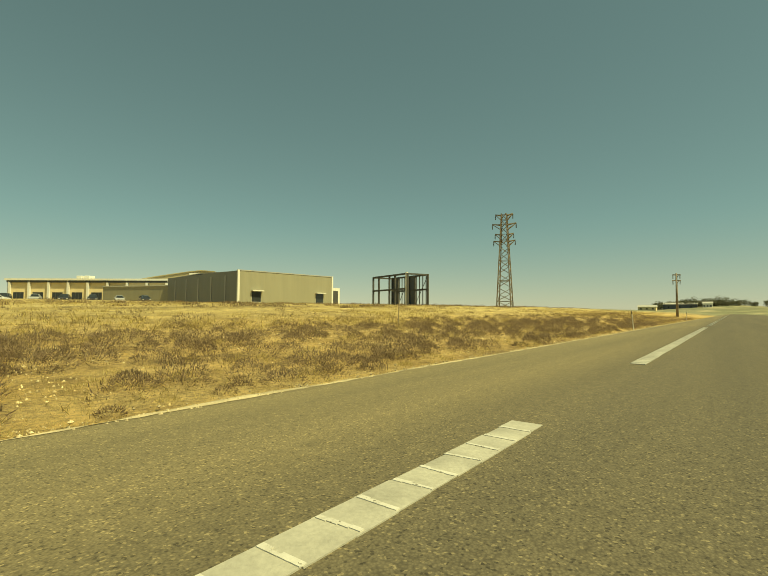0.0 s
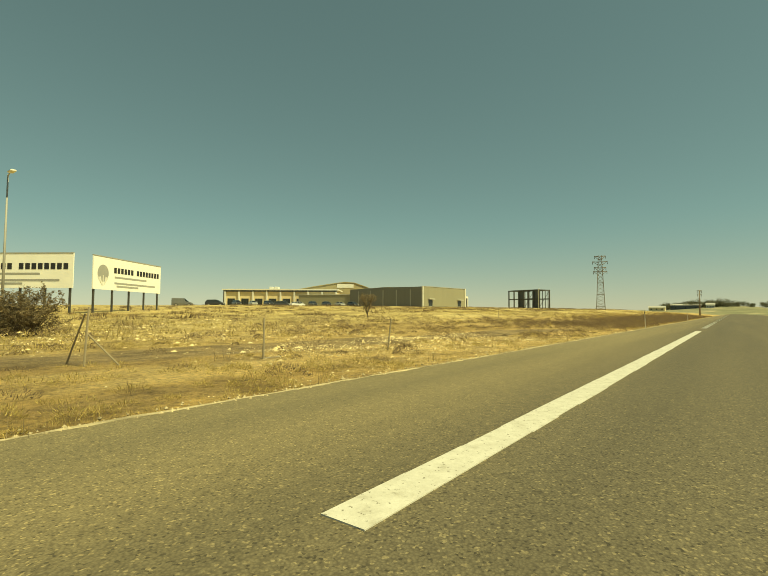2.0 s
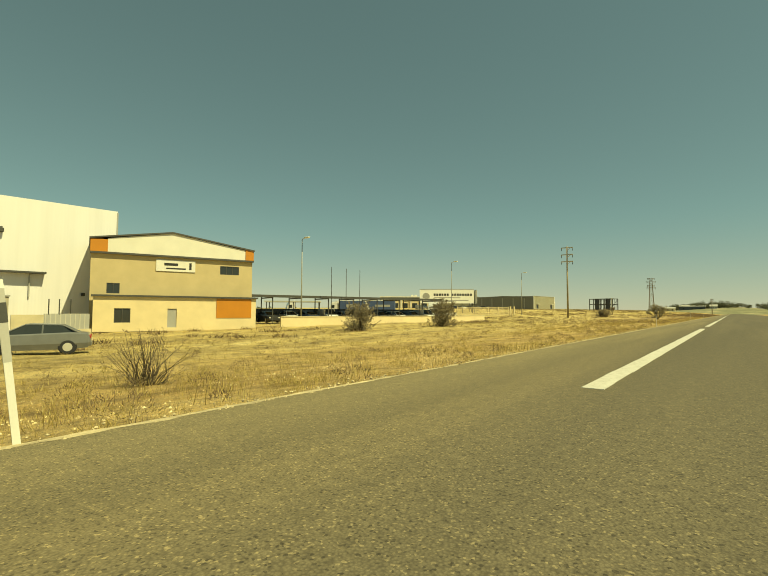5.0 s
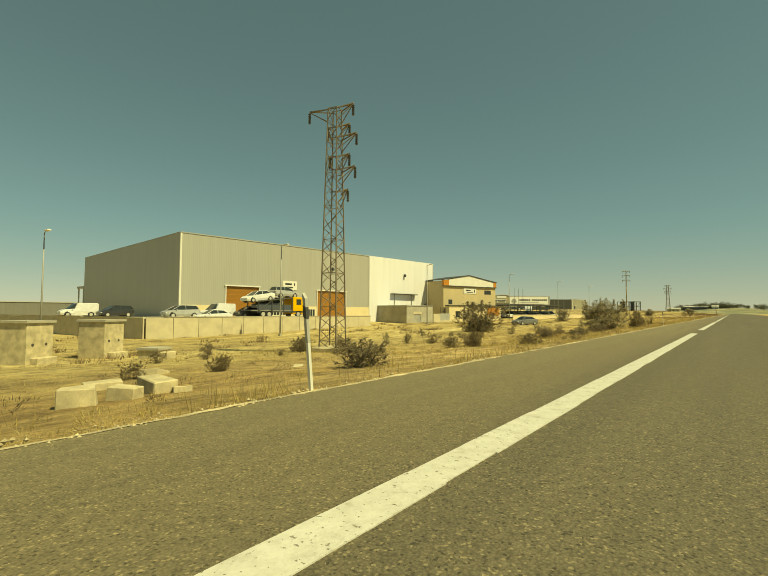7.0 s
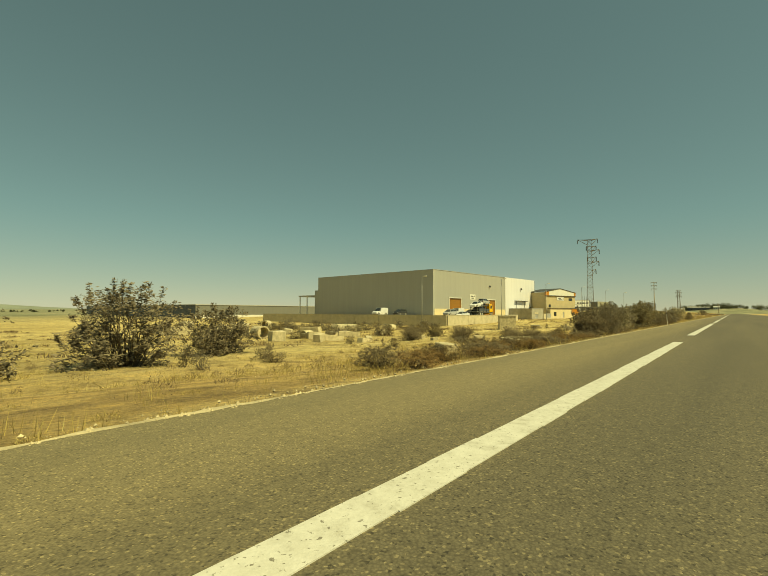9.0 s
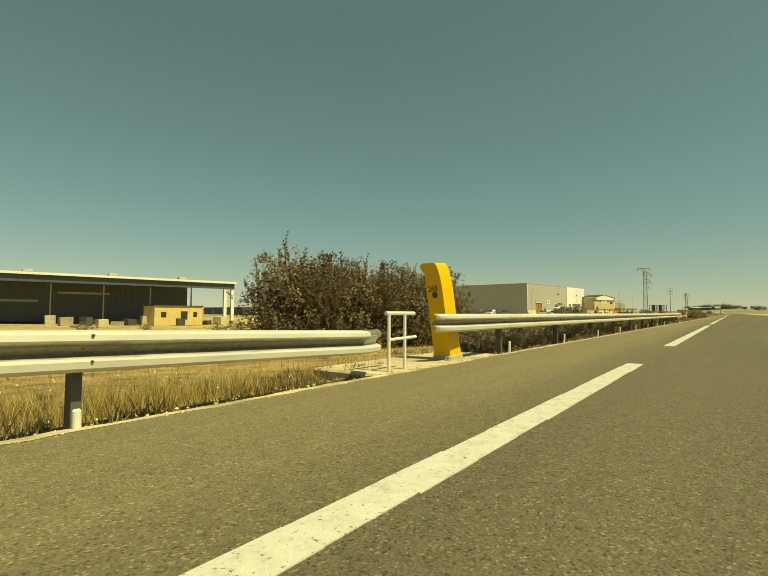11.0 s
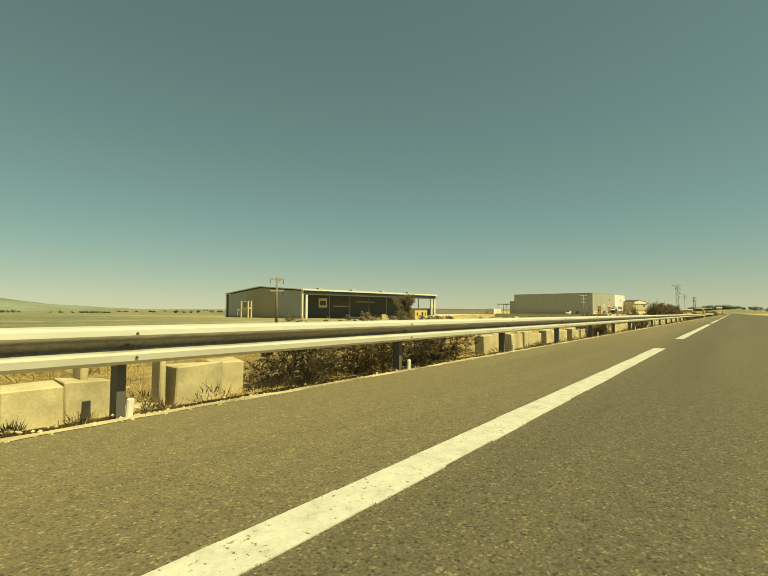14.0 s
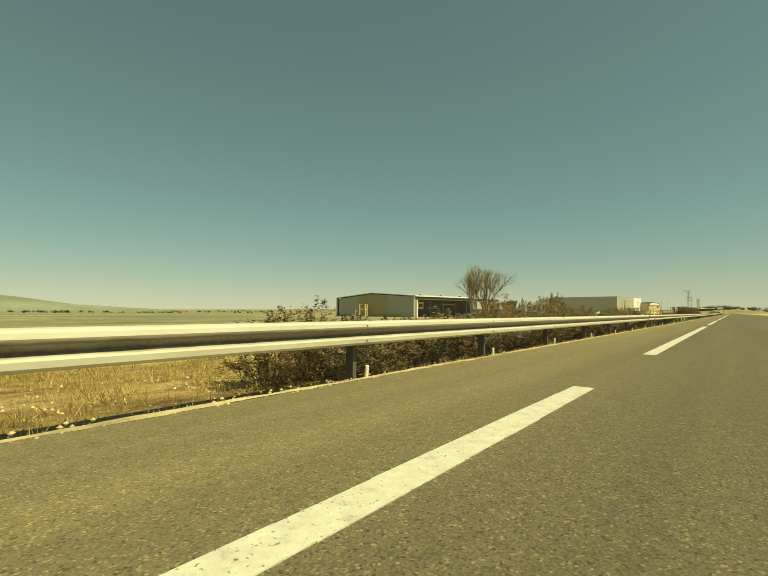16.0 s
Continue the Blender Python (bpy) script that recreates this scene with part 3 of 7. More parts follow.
def build_transformer_house():
    t, L = frontage("transformer_house", "low grey concrete service house with a steel shutter", (-56.9, -193.0), (-55.8, -183.8), -1.6, "service building")
    D, H = 11.0, 3.75
    part("wall", wall_with_holes(bmesh.new(), -0.25, 0, L, H, [(2.6, 4.9, 0.35, 1.9)]), M["concrete"], t)
    part("wall", bx(-D, -0.25, 0, 0.25, 0, H), M["concrete"], t)
    part("wall", bx(-D, -0.25, L - 0.25, L, 0, H), M["concrete"], t)
    part("wall", bx(-D, -D + 0.25, 0.25, L - 0.25, 0, H), M["concrete"], t)
    part("roof", bx(-D - 0.1, 0.1, -0.1, L + 0.1, H, H + 0.16), M["grey"], t)
    s = part("shutter", bx(-0.18, -0.1, 2.6, 4.9, 0.35, 1.9), M["grey"], t, "grey steel shutter")
    for i in range(10):
        part("slat", bx(-0.1, -0.07, 2.6, 4.9, 0.4 + i * 0.15, 0.5 + i * 0.15), M["galv"], s)
    part("lintel", bx(0.0, 0.03, 2.3, 5.2, 1.9, 2.5), M["wall_concrete"], t)


build_transformer_house()


def build_yard_fronts():
    t, L = frontage("boundary_wall", "pale rendered boundary wall with a grey sliding gate", (-55.7, -183.6), (-55.0, -176.8), -1.6, "wall")
    part("wall", bx(-0.2, 0, 0, 2.6, 0, 2.0), M["wall_concrete"], t)
    part("wall", bx(-0.2, 0, 2.6, L, 0, 0.5), M["wall_concrete"], t)
    g = part("gate", bx(-0.14, -0.06, 2.6, L - 0.2, 0.5, 2.1), M["grey"], t, "grey sheet steel gate")
    for i in range(9):
        part("slat", bx(-0.06, -0.04, 2.7 + i * 0.43, 2.8 + i * 0.43, 0.5, 2.1), M["galv"], g)
    for y in (3.0, 3.9, 4.9):
        part("post", tube(bmesh.new(), (-0.1, y, 2.0), (-0.1, y, 3.6), 0.06), M["dark_steel"], t)
    t, L = frontage("gatehouse", "cream rendered gatehouse with an orange panel and doorways", (-55.4, -176.6), (-49.2, -159.9), -1.5, "service building")
    holes = [(7.4, 8.4, 0.4, 2.6), (2.0, 3.6, 1.0, 2.6)]
    part("wall", wall_with_holes(bmesh.new(), -0.3, 0, L, 3.9, holes), M["cream"], t)
    part("wall", bx(-1.4, -0.3, 0, 0.3, 0, 3.9), M["cream"], t)
    part("wall", bx(-1.4, -0.3, L - 0.3, L, 0, 3.9), M["cream"], t)
    part("roof", bx(-1.4, 0.25, -0.2, L + 0.2, 3.9, 4.1), M["dark_steel"], t)
    part("panel", bx(0.0, 0.06, 12.9, 17.2, 1.5, 3.85), M["orange"], t, "orange painted panel")
    window(t, -0.1, *holes[1][:2], *holes[1][2:], panes=2, frame_mat=M["dark_steel"])
    part("door", bx(-0.2, -0.12, 7.4, 8.4, 0.4, 2.6), M["grey"], t)


build_yard_fronts()


def build_carport():
    t, L = frontage("carport", "long brown sheet carport roof on thin dark posts", (-59.0, -155.5), (-46.0, -118.0), -0.9, "carport")
    bm = prism(bmesh.new(), [(-5.5, 4.25), (0.3, 4.0), (0.3, 4.25), (-5.5, 4.5)], 0, L)
    part("roof", bm, M["wood"], t, "brown sheet roof")
    part("fascia", bx(0.3, 0.36, 0, L, 3.9, 4.3), M["dark_steel"], t)
    for i in range(9):
        y = 0.4 + (L - 0.8) * i / 8
        part("post", bx(-0.1, 0.04, y - 0.07, y + 0.07, 0, 4.05), M["dark_steel"], t)
        part("post", bx(-5.3, -5.16, y - 0.07, y + 0.07, 0, 4.3), M["dark_steel"], t)
        part("beam", bx(-5.3, 0.1, y - 0.06, y + 0.06, 3.8, 3.98), M["dark_steel"], t)
    part("back_wall", bx(-5.6, -5.4, 0, L, 0, 2.2), M["dark_clad"], t)
    w, L = frontage("low_wall", "low cream boundary wall beside the dry field", (-46.5, -158.0), (-39.5, -112.0), -1.2, "wall")
    part("wall", bx(-0.2, 0, 0, L, 0, 1.3), M["cream"], w)
    part("coping", bx(-0.26, 0.06, 0, L, 1.3, 1.4), M["wall_concrete"], w)


build_carport()


def build_yard():
    """The raised lorry yard in front of the warehouse, with its retaining wall."""
    bm = bmesh.new()
    top, low = -0.18, -4.5
    pts = [(-60.7, -247.3), (-57.8, -205.0), (-68.6, -203.0), (-71.1, -236.3), (-131.0, -241.0), (-131, -252.0)]
    a = [bm.verts.new((x, y, top)) for x, y in pts]
    b = [bm.verts.new((x, y, low)) for x, y in pts]
    bm.faces.new(a)
    for i in range(len(pts)):
        j = (i + 1) % len(pts)
        bm.faces.new((a[i], a[j], b[j], b[i]))
    yard = solid("pavement_yard", bm, M["wall_concrete"], "pale concrete lorry yard raised above the field", "yard", "structure")
    yard.matrix_basis = Matrix.Scale(K, 4)
    for p0, p1, n in (((-60.5, -247.5), (-57.5, -205.0), 12), ((-130.0, -252.2), (-60.6, -247.6), 16)):
        t, L = frontage("retaining_wall", "cream concrete retaining wall of upright panels", p0, p1, -4.2, "wall")
        for i in range(n):
            y0, y1 = L * i / n, L * (i + 1) / n
            part("panel", bx(-0.02, 0.16, y0 + 0.03, y1 - 0.03, 0, 4.15 + 0.03 * (i % 3)), M["wall_concrete"], t)
        part("coping", bx(-0.06, 0.22, 0, L, 4.18, 4.28), M["concrete"], t)


build_yard()


def build_hangar():
    t, L = frontage("open_hangar", "open-fronted steel hangar with white columns and dark inside", (-132.3, -429.8), (-119.7, -350.8), -2.0)
    W, E, R = 66.0, 11.3, 13.6
    # end wall towards the field: sheet panels on a steel frame
    def eave(x):
        return E + (R - E) * (1 - abs(x + W / 2) / (W / 2))
    n = 10
    for i in range(n):
        x0, x1 = -W + 1.2 + (W - 2.6) * i / n, -W + 1.2 + (W - 2.6) * (i + 1) / n
        low = 1.0 if i > 1 else 0.6
        bm = prism(bmesh.new(), [(x0, low), (x1, low), (x1, eave(x1) - 0.5), (x0, eave(x0) - 0.5)], 0.3, 0.5)
        mat = M["tan_clad"] if i in (3, 4, 5, 6) else M["grey_clad"]
        part("end_panel", bm, mat, t)
    part("plinth", bx(-W, 0, 0.2, 0.6, 0, 1.1), M["concrete"], t)
    part("edge_column", bx(-W + 1.2, -W + 2.1, -0.05, 0.3, 0, E - 0.1), M["dark_steel"], t, "dark steel edge column")
    part("verge_trim", prism(bmesh.new(), [(-W - 0.3, E - 0.1), (-W / 2, R - 0.1), (0.4, E - 0.1), (0.4, E + 0.3), (-W / 2, R + 0.3), (-W - 0.3, E + 0.3)], -0.45, -0.32), M["white"], t, "pale roof edge trim")
    for x in (-W, -1.0):
        part("column", bx(x, x + 0.9, -0.1, 0.5, 0, E), M["white"], t, "white steel column")
    for y in (1.6, L - 3.2, L - 0.9):
        part("column", bx(-0.9, -0.1, y, y + 0.9, 0, E - 0.2), M["white"], t, "white steel column")
    for i in range(1, 7):
        y = 2 + (L - 4) * i / 7
        part("column", bx(-0.5, -0.2, y, y + 0.3, 0, E - 0.2), M["dark_steel"], t)
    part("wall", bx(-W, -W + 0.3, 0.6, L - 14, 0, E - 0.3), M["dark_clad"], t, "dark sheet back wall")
    s = part("logo_panel", bx(-13.0, -12.9, 17.0, 21.5, 4.6, 8.6), M["white"], t, "square white panel with a dark emblem")
    part("emblem", bx(-12.9, -12.88, 17.7, 20.8, 5.6, 7.6), M["dark_clad"], s)
    for a, b, z in ((25.0, 34.0, 5.0), (38.0, 50.0, 7.2)):
        part("writing", bx(-13.0, -12.96, a, b, z, z + 0.55), M["grey"], t)
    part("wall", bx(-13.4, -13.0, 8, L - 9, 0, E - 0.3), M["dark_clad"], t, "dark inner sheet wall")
    for a, b in ((-W - 0.4, -W / 2), (-W / 2, 0.6)):
        za, zb = eave(max(-W, a)) + 0.0, eave(min(0, b)) + 0.0
        part("roof", prism(bmesh.new(), [(a, za), (b, zb), (b, zb + 0.2), (a, za + 0.2)], -0.3, L + 0.3), M["roof"], t)
    part("fascia", bx(0.6, 0.75, -0.3, L + 0.3, E - 0.25, E + 0.3), M["white"], t, "white eave fascia")
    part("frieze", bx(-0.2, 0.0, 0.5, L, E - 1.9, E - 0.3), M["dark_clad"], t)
    for k in range(4):
        part("roof_vent", bx(-8, -6, 12 + k * 18, 14 + k * 18, E + 0.7, E + 1.4, bevel=0.1), M["roof"], t)


build_hangar()


def build_far_halls():
    # ribbed hall with an olive front and shade-dark sides, beyond the field
    t, L = frontage("dark_hall", "ribbed hall with olive front, shade-dark sides and white corners", (-90.2, 64.1), (-87.2, 92.3), 2.0)
    D, H = 38.9, 8.3
    holes = [(3.6, 6.2, 1.0, 3.6), (22.6, 25.2, 1.0, 3.6)]
    part("wall", wall_with_holes(bmesh.new(), -0.3, 0, L, H, holes), M["olive_clad"], t)
    for h in holes:
        window(t, -0.1, *h, panes=1)
        part("canopy", bx(0.0, 0.9, h[0] - 0.2, h[1] + 0.2, h[3], h[3] + 0.2), M["white"], t)
    # side and back walls take a darker sheet to stand for their shade
    part("wall", bx(-D, -0.3, 0, 0.3, 0, H - 0.1), M["slate_clad"], t, "ribbed side wall, its shade painted as a darker grey")
    part("wall", bx(-D, -0.3, L - 0.3, L, 0, H - 0.1), M["slate_clad"], t)
    part("wall", bx(-D, -D + 0.3, 0.3, L - 0.3, 0, H - 0.1), M["slate_clad"], t)
    part("roof", prism(bmesh.new(), [(-D, H - 0.2), (-D / 2, H + 0.3), (-0.2, H - 0.2), (-0.2, H - 0.4), (-D / 2, H + 0.1), (-D, H - 0.4)], 0.1, L - 0.1), M["roof"], t)
    for y in (-0.1, L - 0.4):
        part("corner_trim", bx(-0.3, 0.12, y, y + 0.5, 0, H + 0.1), M["white"], t)
    part("eave_trim", bx(-0.2, 0.1, 0.4, L - 0.4, H - 0.1, H + 0.12), M["grey"], t)
    for k in range(5):
        part("column", bx(-6 - k * 7.0, -5.5 - k * 7.0, -0.12, 0, 0, H - 1), M["grey"], t)
    a = part("annex", bx(-9, -1, L, L + 3.5, 0, 5.4), M["white"], t, "white annex")
    # dark sheet laid on the annex front in place of a shaded doorway
    part("opening_sheet", bx(-0.99, -0.9, L + 0.5, L + 2.8, 0.4, 4.6), M["dark_steel"], a)
    # long office front with pale columns
    t, L = frontage("office_block", "long low cream office block with pale columns and flat roof", (-186.0, 45.8), (-144.0, 76.4), 2.3)
    H, D = 8.8, 18.0
    part("wall", bx(-D, 0, 0, L, 0, H - 0.6), M["cream"], t)
    part("wall", bx(-D - 6, -0.1, -0.3, 0, 0, H - 0.7), M["dark_clad"], t, "dark end wall")
    part("roof", bx(-D - 0.6, 0.9, -0.6, L + 0.6, H - 0.6, H), M["white"], t, "white flat roof edge")
    part("soffit", bx(-0.1, 0.7, 0, L, H - 1.3, H - 0.6), M["dark_steel"], t)
    for k in range(9):
        y = 0.5 + (L - 1.2) * k / 8
        part("column", bx(0.1, 0.7, y, y + 0.7, 0, H - 0.6), M["white"], t, "pale column")
    for k in range(8):
        y = 1.8 + (L - 1.2) * k / 8
        window(t, 0.04, y, y + 3.4, 1.2, 4.4, 3, M["dark_steel"])
    for y in (20.0, 22.5):
        part("roof_unit", bx(-6, -3, y, y + 1.8, H, H + 1.2, bevel=0.1), M["white"], t)
    # lower olive shed beside it
    t, L = frontage("olive_shed", "low olive sheet shed with a flat roof", (-152.0, 60.4), (-128.0, 69.2), 2.3)
    for a in ((-14, 0, 0, 0.3), (-14, 0, L - 0.3, L), (-0.3, 0, 0.3, L - 0.3), (-14, -13.7, 0.3, L - 0.3)):
        part("wall", bx(*a, 0, 5.7), M["olive_clad"], t)
    part("roof", bx(-14.2, 0.2, -0.2, L + 0.2, 5.7, 5.95), M["roof"], t)
    # low dark hall far behind the warehouse
    t, L = frontage("long_dark_hall", "long low dark hall with a pale base band", (-182.0, -247.0), (-176.0, -150.0), -2.8)
    # end walls near black: their shade is put into the sheet colour
    for a in ((-135, -0.3, 0, 0.3), (-135, 0, L - 0.3, L)):
        part("wall", bx(*a, 0, 6.3), M["dark_clad"], t)
    part("wall", bx(-0.3, 0, 0, L - 0.3, 2.0, 6.3), M["slate_clad"], t)
    part("base_band", bx(-0.3, 0.02, 0, L - 0.3, 0, 2.0), M["white"], t)
    part("roof", bx(-135.2, 0.2, -0.2, L + 0.2, 6.3, 6.55), M["roof"], t)
    part("end_block", bx(0.02, 7.0, L - 14.0, L - 0.5, 0, 6.9), M["white"], t, "white rendered end block")
    for k in range(6):
        part("column", bx(-22 - k * 20, -20.8 - k * 20, -0.2, 0, 0, 5.4), M["grey"], t)


build_far_halls()


def build_arched_hall():
    """Big hall whose curved roof shows over the offices."""
    t = thing("arched_hall", "large tan hall with a curved roof behind the offices", "building", -134.0, 76.0, ground_z(-134, 76), 43)
    arc = [(-19, 6.0), (-17, 6.9), (-8, 8.6), (1, 10.1), (5, 10.6), (9, 10.3), (14, 8.6), (19, 6.6)]
    for a, b in zip(arc, arc[1:]):
        part("roof", prism(bmesh.new(), [a, b, (b[0], b[1] + 0.25), (a[0], a[1] + 0.25)], -0.3, 26), M["tan_clad"], t)
    part("wall", prism(bmesh.new(), [(-19, 0), (19, 0)] + arc[::-1], 0, 0.3), M["tan_clad"], t)
    part("wall", prism(bmesh.new(), [(-19, 0), (19, 0)] + arc[::-1], 25.4, 25.7), M["tan_clad"], t)
    part("side_wall", bx(-19, -18.7, 0.3, 25.4, 0, 6.0), M["tan_clad"], t)
    part("side_wall", bx(18.7, 19, 0.3, 25.4, 0, 6.6), M["tan_clad"], t)
    part("clerestory", bx(1.5, 8.5, -0.12, 0.0, 8.3, 9.9), M["white"], t, "white clerestory panel")


build_arched_hall()


def build_steel_frame():
    """A bare steel skeleton with a few dark infill panels."""
    t, L = frontage("steel_skeleton", "bare dark steel building skeleton with braced bays", (-64.3, 81.3), (-51.6, 76.2), 2.0, "structure")
    H = 6.6
    for y in (0, L * 0.18, L * 0.5, L * 0.66, L):
        for x in (0, -5.0):
            part("column", bx(x - 0.16, x + 0.16, y - 0.16, y + 0.16, 0, H), M["dark_steel"], t)
    for z in (H - 0.3, H * 0.5):
        for x in (0, -5.0):
            part("beam", bx(x - 0.12, x + 0.12, 0.16, L - 0.16, z, z + 0.35), M["dark_steel"], t)
    for y in (0, L):
        part("beam", bx(-4.84, -0.16, y - 0.12, y + 0.12, H - 0.3, H), M["dark_steel"], t)
    for a, b in ((L * 0.18, L * 0.5), (L * 0.66, L)):
        for k in range(4):
            y = a + (b - a) * (k + 0.5) / 4
            part("mullion", bx(-5.05, -4.95, y - 0.1, y + 0.1, 0, H), M["dark_steel"], t)
    part("infill", bx(-5.2, -5.1, L * 0.5, L * 0.66, 0, H), M["dark_clad"], t)
    part("infill", bx(-5.2, -5.1, 0.2, L * 0.18, 0, H), M["dark_clad"], t)
    part("column", bx(-0.2, 0.2, L - 0.5, L - 0.1, 0, H + 0.2), M["white"], t)
    for y0, y1 in ((L * 0.18, L * 0.5), (L * 0.66, L)):
        part("brace", tube(bmesh.new(), (-5, y0, 0.2), (-5, y1, H - 0.3), 0.07), M["dark_steel"], t)


build_steel_frame()


def build_billboard(p0, p1, legs):
    t, L = frontage("billboard", "white advertising billboard with dark lettering bars on steel legs", p0, p1, 0.4, "billboard", "roadside billboards")
    z0, z1 = 3.4, 8.0
    part("panel", bx(-0.15, 0.0, 0, L, z0, z1), M["board"], t)
    part("frame", prism(bmesh.new(), [(-0.2, z1), (0.05, z1), (0.05, z1 + 0.12), (-0.2, z1 + 0.12)], 0, L), M["grey"], t)
    bm = bmesh.new()
    bmesh.ops.create_circle(bm, cap_ends=True, segments=24, radius=1.2, matrix=pose(0.02, L * 0.12, (z0 + z1) / 2, 0, 90, 0))
    part("emblem", bm, M["grey"], t, "round grey emblem")
    for sy in (-1, 1):
        part("emblem_leaf", prism(bmesh.new(), [(L * 0.12 + sy * 0.15, z0 + 0.5), (L * 0.12 + sy * 1.15, z0 + 1.7), (L * 0.12 + sy * 0.5, z0 + 1.8)], 0.022, 0.04, axis="x"), M["white"], t)
    part("emblem_bar", bx(0.022, 0.04, L * 0.12 - 0.08, L * 0.12 + 0.08, z0 + 0.6, z0 + 2.0), M["white"], t)
    rng = random.Random(5)
    y = L * 0.26
    for w in (0.07, 0.07, 0.07, 0.07, 0.08, 0.05, -1, 0.07, 0.07, 0.07, 0.07, 0.07, 0.07, 0.07, 0.07):
        if w < 0:
            y += L * 0.04
            continue
        w = L * 0.034
        part("letter_bar", bx(0.002, 0.03, y, y + w, z0 + 2.5, z0 + 3.3), M["black"], t)
        y += w * 1.42
    for zz, a, b in ((1.75, 0.27, 0.75), (0.9, 0.27, 0.9), (0.45, 0.3, 0.62)):
        part("writing", bx(0.002, 0.02, L * a, L * b, z0 + zz, z0 + zz + 0.28), M["grey"], t)
    for i in range(legs):
        y = 0.5 + (L - 1.0) * i / (legs - 1)
        part("leg", bx(-0.35, -0.15, y - 0.12, y + 0.12, -1.2, z1 - 0.2), M["dark_steel"], t)


build_billboard((-84.5, -65.4), (-69.4, -55.2), 6)
build_billboard((-69.4, -52.8), (-79.0, -38.6), 5)

# ---- poles, masts and lamps ----
def build_wood_pole(x, y, height, arms, name="power_pole", label="tall pale wooden power pole with three steel crossarms", rz=0.0):
    x, y, height = x * K, y * K, height * K
    z = ground_z(x, y) - 0.2
    t = thing(name, label, "utility pole", x, y, z, rz, "power poles")
    H = height - z
    part("pole", tube(bmesh.new(), (0, 0, 0), (0, 0, H), 0.2, 0.12, 10), M["wood" if "pale" in label else "rust_steel"], t, smooth=True)
    for zz, half in [(a * K, b * K) for a, b in arms]:
        a = part("crossarm", bx(-half, half, -0.09, 0.09, H - zz - 0.09, H - zz + 0.09), M["galv"], t)
        for sx in (-half + 0.1, half - 0.1):
            bm = bmesh.new()
            for k in range(4):
                tube(bm, (sx, 0, H - zz - 0.12 - k * 0.14), (sx, 0, H - zz - 0.22 - k * 0.14), 0.09, 0.05, 8)
            part("insulator", bm, M["dark_steel"], a)
        part("brace", tube(bmesh.new(), (0, 0.1, H - zz - 0.6), (half * 0.6, 0.1, H - zz), 0.04), M["galv"], a)
    return t


build_wood_pole(-32.0, -80.8, 17.0, ((0.3, 1.4), (2.0, 1.4), (3.7, 1.4)), rz=2)
SHORT = "weathered wooden line pole with short crossarms"
build_wood_pole(-59.4, -503.6, 6.4, ((0.25, 1.2), (2.2, 1.1)), label=SHORT, rz=37)
build_wood_pole(-42.0, -380.0, 7.2, ((0.3, 1.3), (1.5, 1.2), (2.7, 1.0)), label=SHORT, rz=37)
build_wood_pole(-8.5, 105.0, 8.5, ((0.3, 0.7), (1.4, 0.7)), label=SHORT, rz=5)


def build_lattice_mast(x, y, top, w0, w1, arms, bays, name, label, base_block=True, r=0.05):
    x, y, top, w0, w1 = x * K, y * K, top * K, w0 * K, w1 * K
    arms = [tuple(v * K for v in a) for a in arms]
    z0 = ground_z(x, y) - 0.1
    H = top - z0
    t = thing(name, label, "pylon", x, y, z0, 12, "lattice masts")
    def corner(i, z):
        w = (w0 + (w1 - w0) * z / H) / 2
        return Vector(((-w, w, w, -w)[i], (-w, -w, w, w)[i], z))
    for i in range(4):
        part("leg", tube(bmesh.new(), corner(i, 0), corner(i, H), r, r * 0.8, 4), M["rust_steel"], t)
    for k in range(bays):
        za, zb = H * k / bays, H * (k + 1) / bays
        for i in range(4):
            j = (i + 1) % 4
            a, b = (i, j) if k % 2 else (j, i)
            part("brace", tube(bmesh.new(), corner(a, za), corner(b, zb), r * 0.55, None, 4), M["rust_steel"], t)
            if k % 3 == 0:
                part("brace", tube(bmesh.new(), corner(i, zb), corner(j, zb), r * 0.5, None, 4), M["rust_steel"], t)
    for zz, left, right in arms:
        z = H - zz
        a = part("crossarm", bx(-max(left, w1 / 2), max(right, w1 / 2), -r * 0.6, r * 0.6, z + 0.14, z + 0.2), M["rust_steel"], t)
        for sx, ln in ((-1, left), (1, right)):
            if ln > 0:
                for dy in (-w1 / 2, w1 / 2):
                    part("strut", tube(bmesh.new(), (sx * w1 / 2, dy, z), (sx * ln, 0, z + 0.25), r * 0.8, None, 4), M["rust_steel"], a)
                    part("strut", tube(bmesh.new(), (sx * w1 / 2, dy, z - 0.8), (sx * ln, 0, z + 0.2), r * 0.6, None, 4), M["rust_steel"], a)
        for sx, ln in ((-1, left), (1, right)):
            if ln > 0:
                bm = bmesh.new()
                for k in range(5):
                    tube(bm, (sx * ln, 0, z + 0.1 - k * 0.14), (sx * ln, 0, z - k * 0.14), 0.10, 0.06, 7)
                part("insulator", bm, M["dark_steel"], a)
    if base_block:
        part("footing", bx(-w0 * 0.8, w0 * 0.8, -w0 * 0.8, w0 * 0.8, -0.3, 0.35, bevel=0.08), M["pale_concrete"], t, "pale concrete footing")


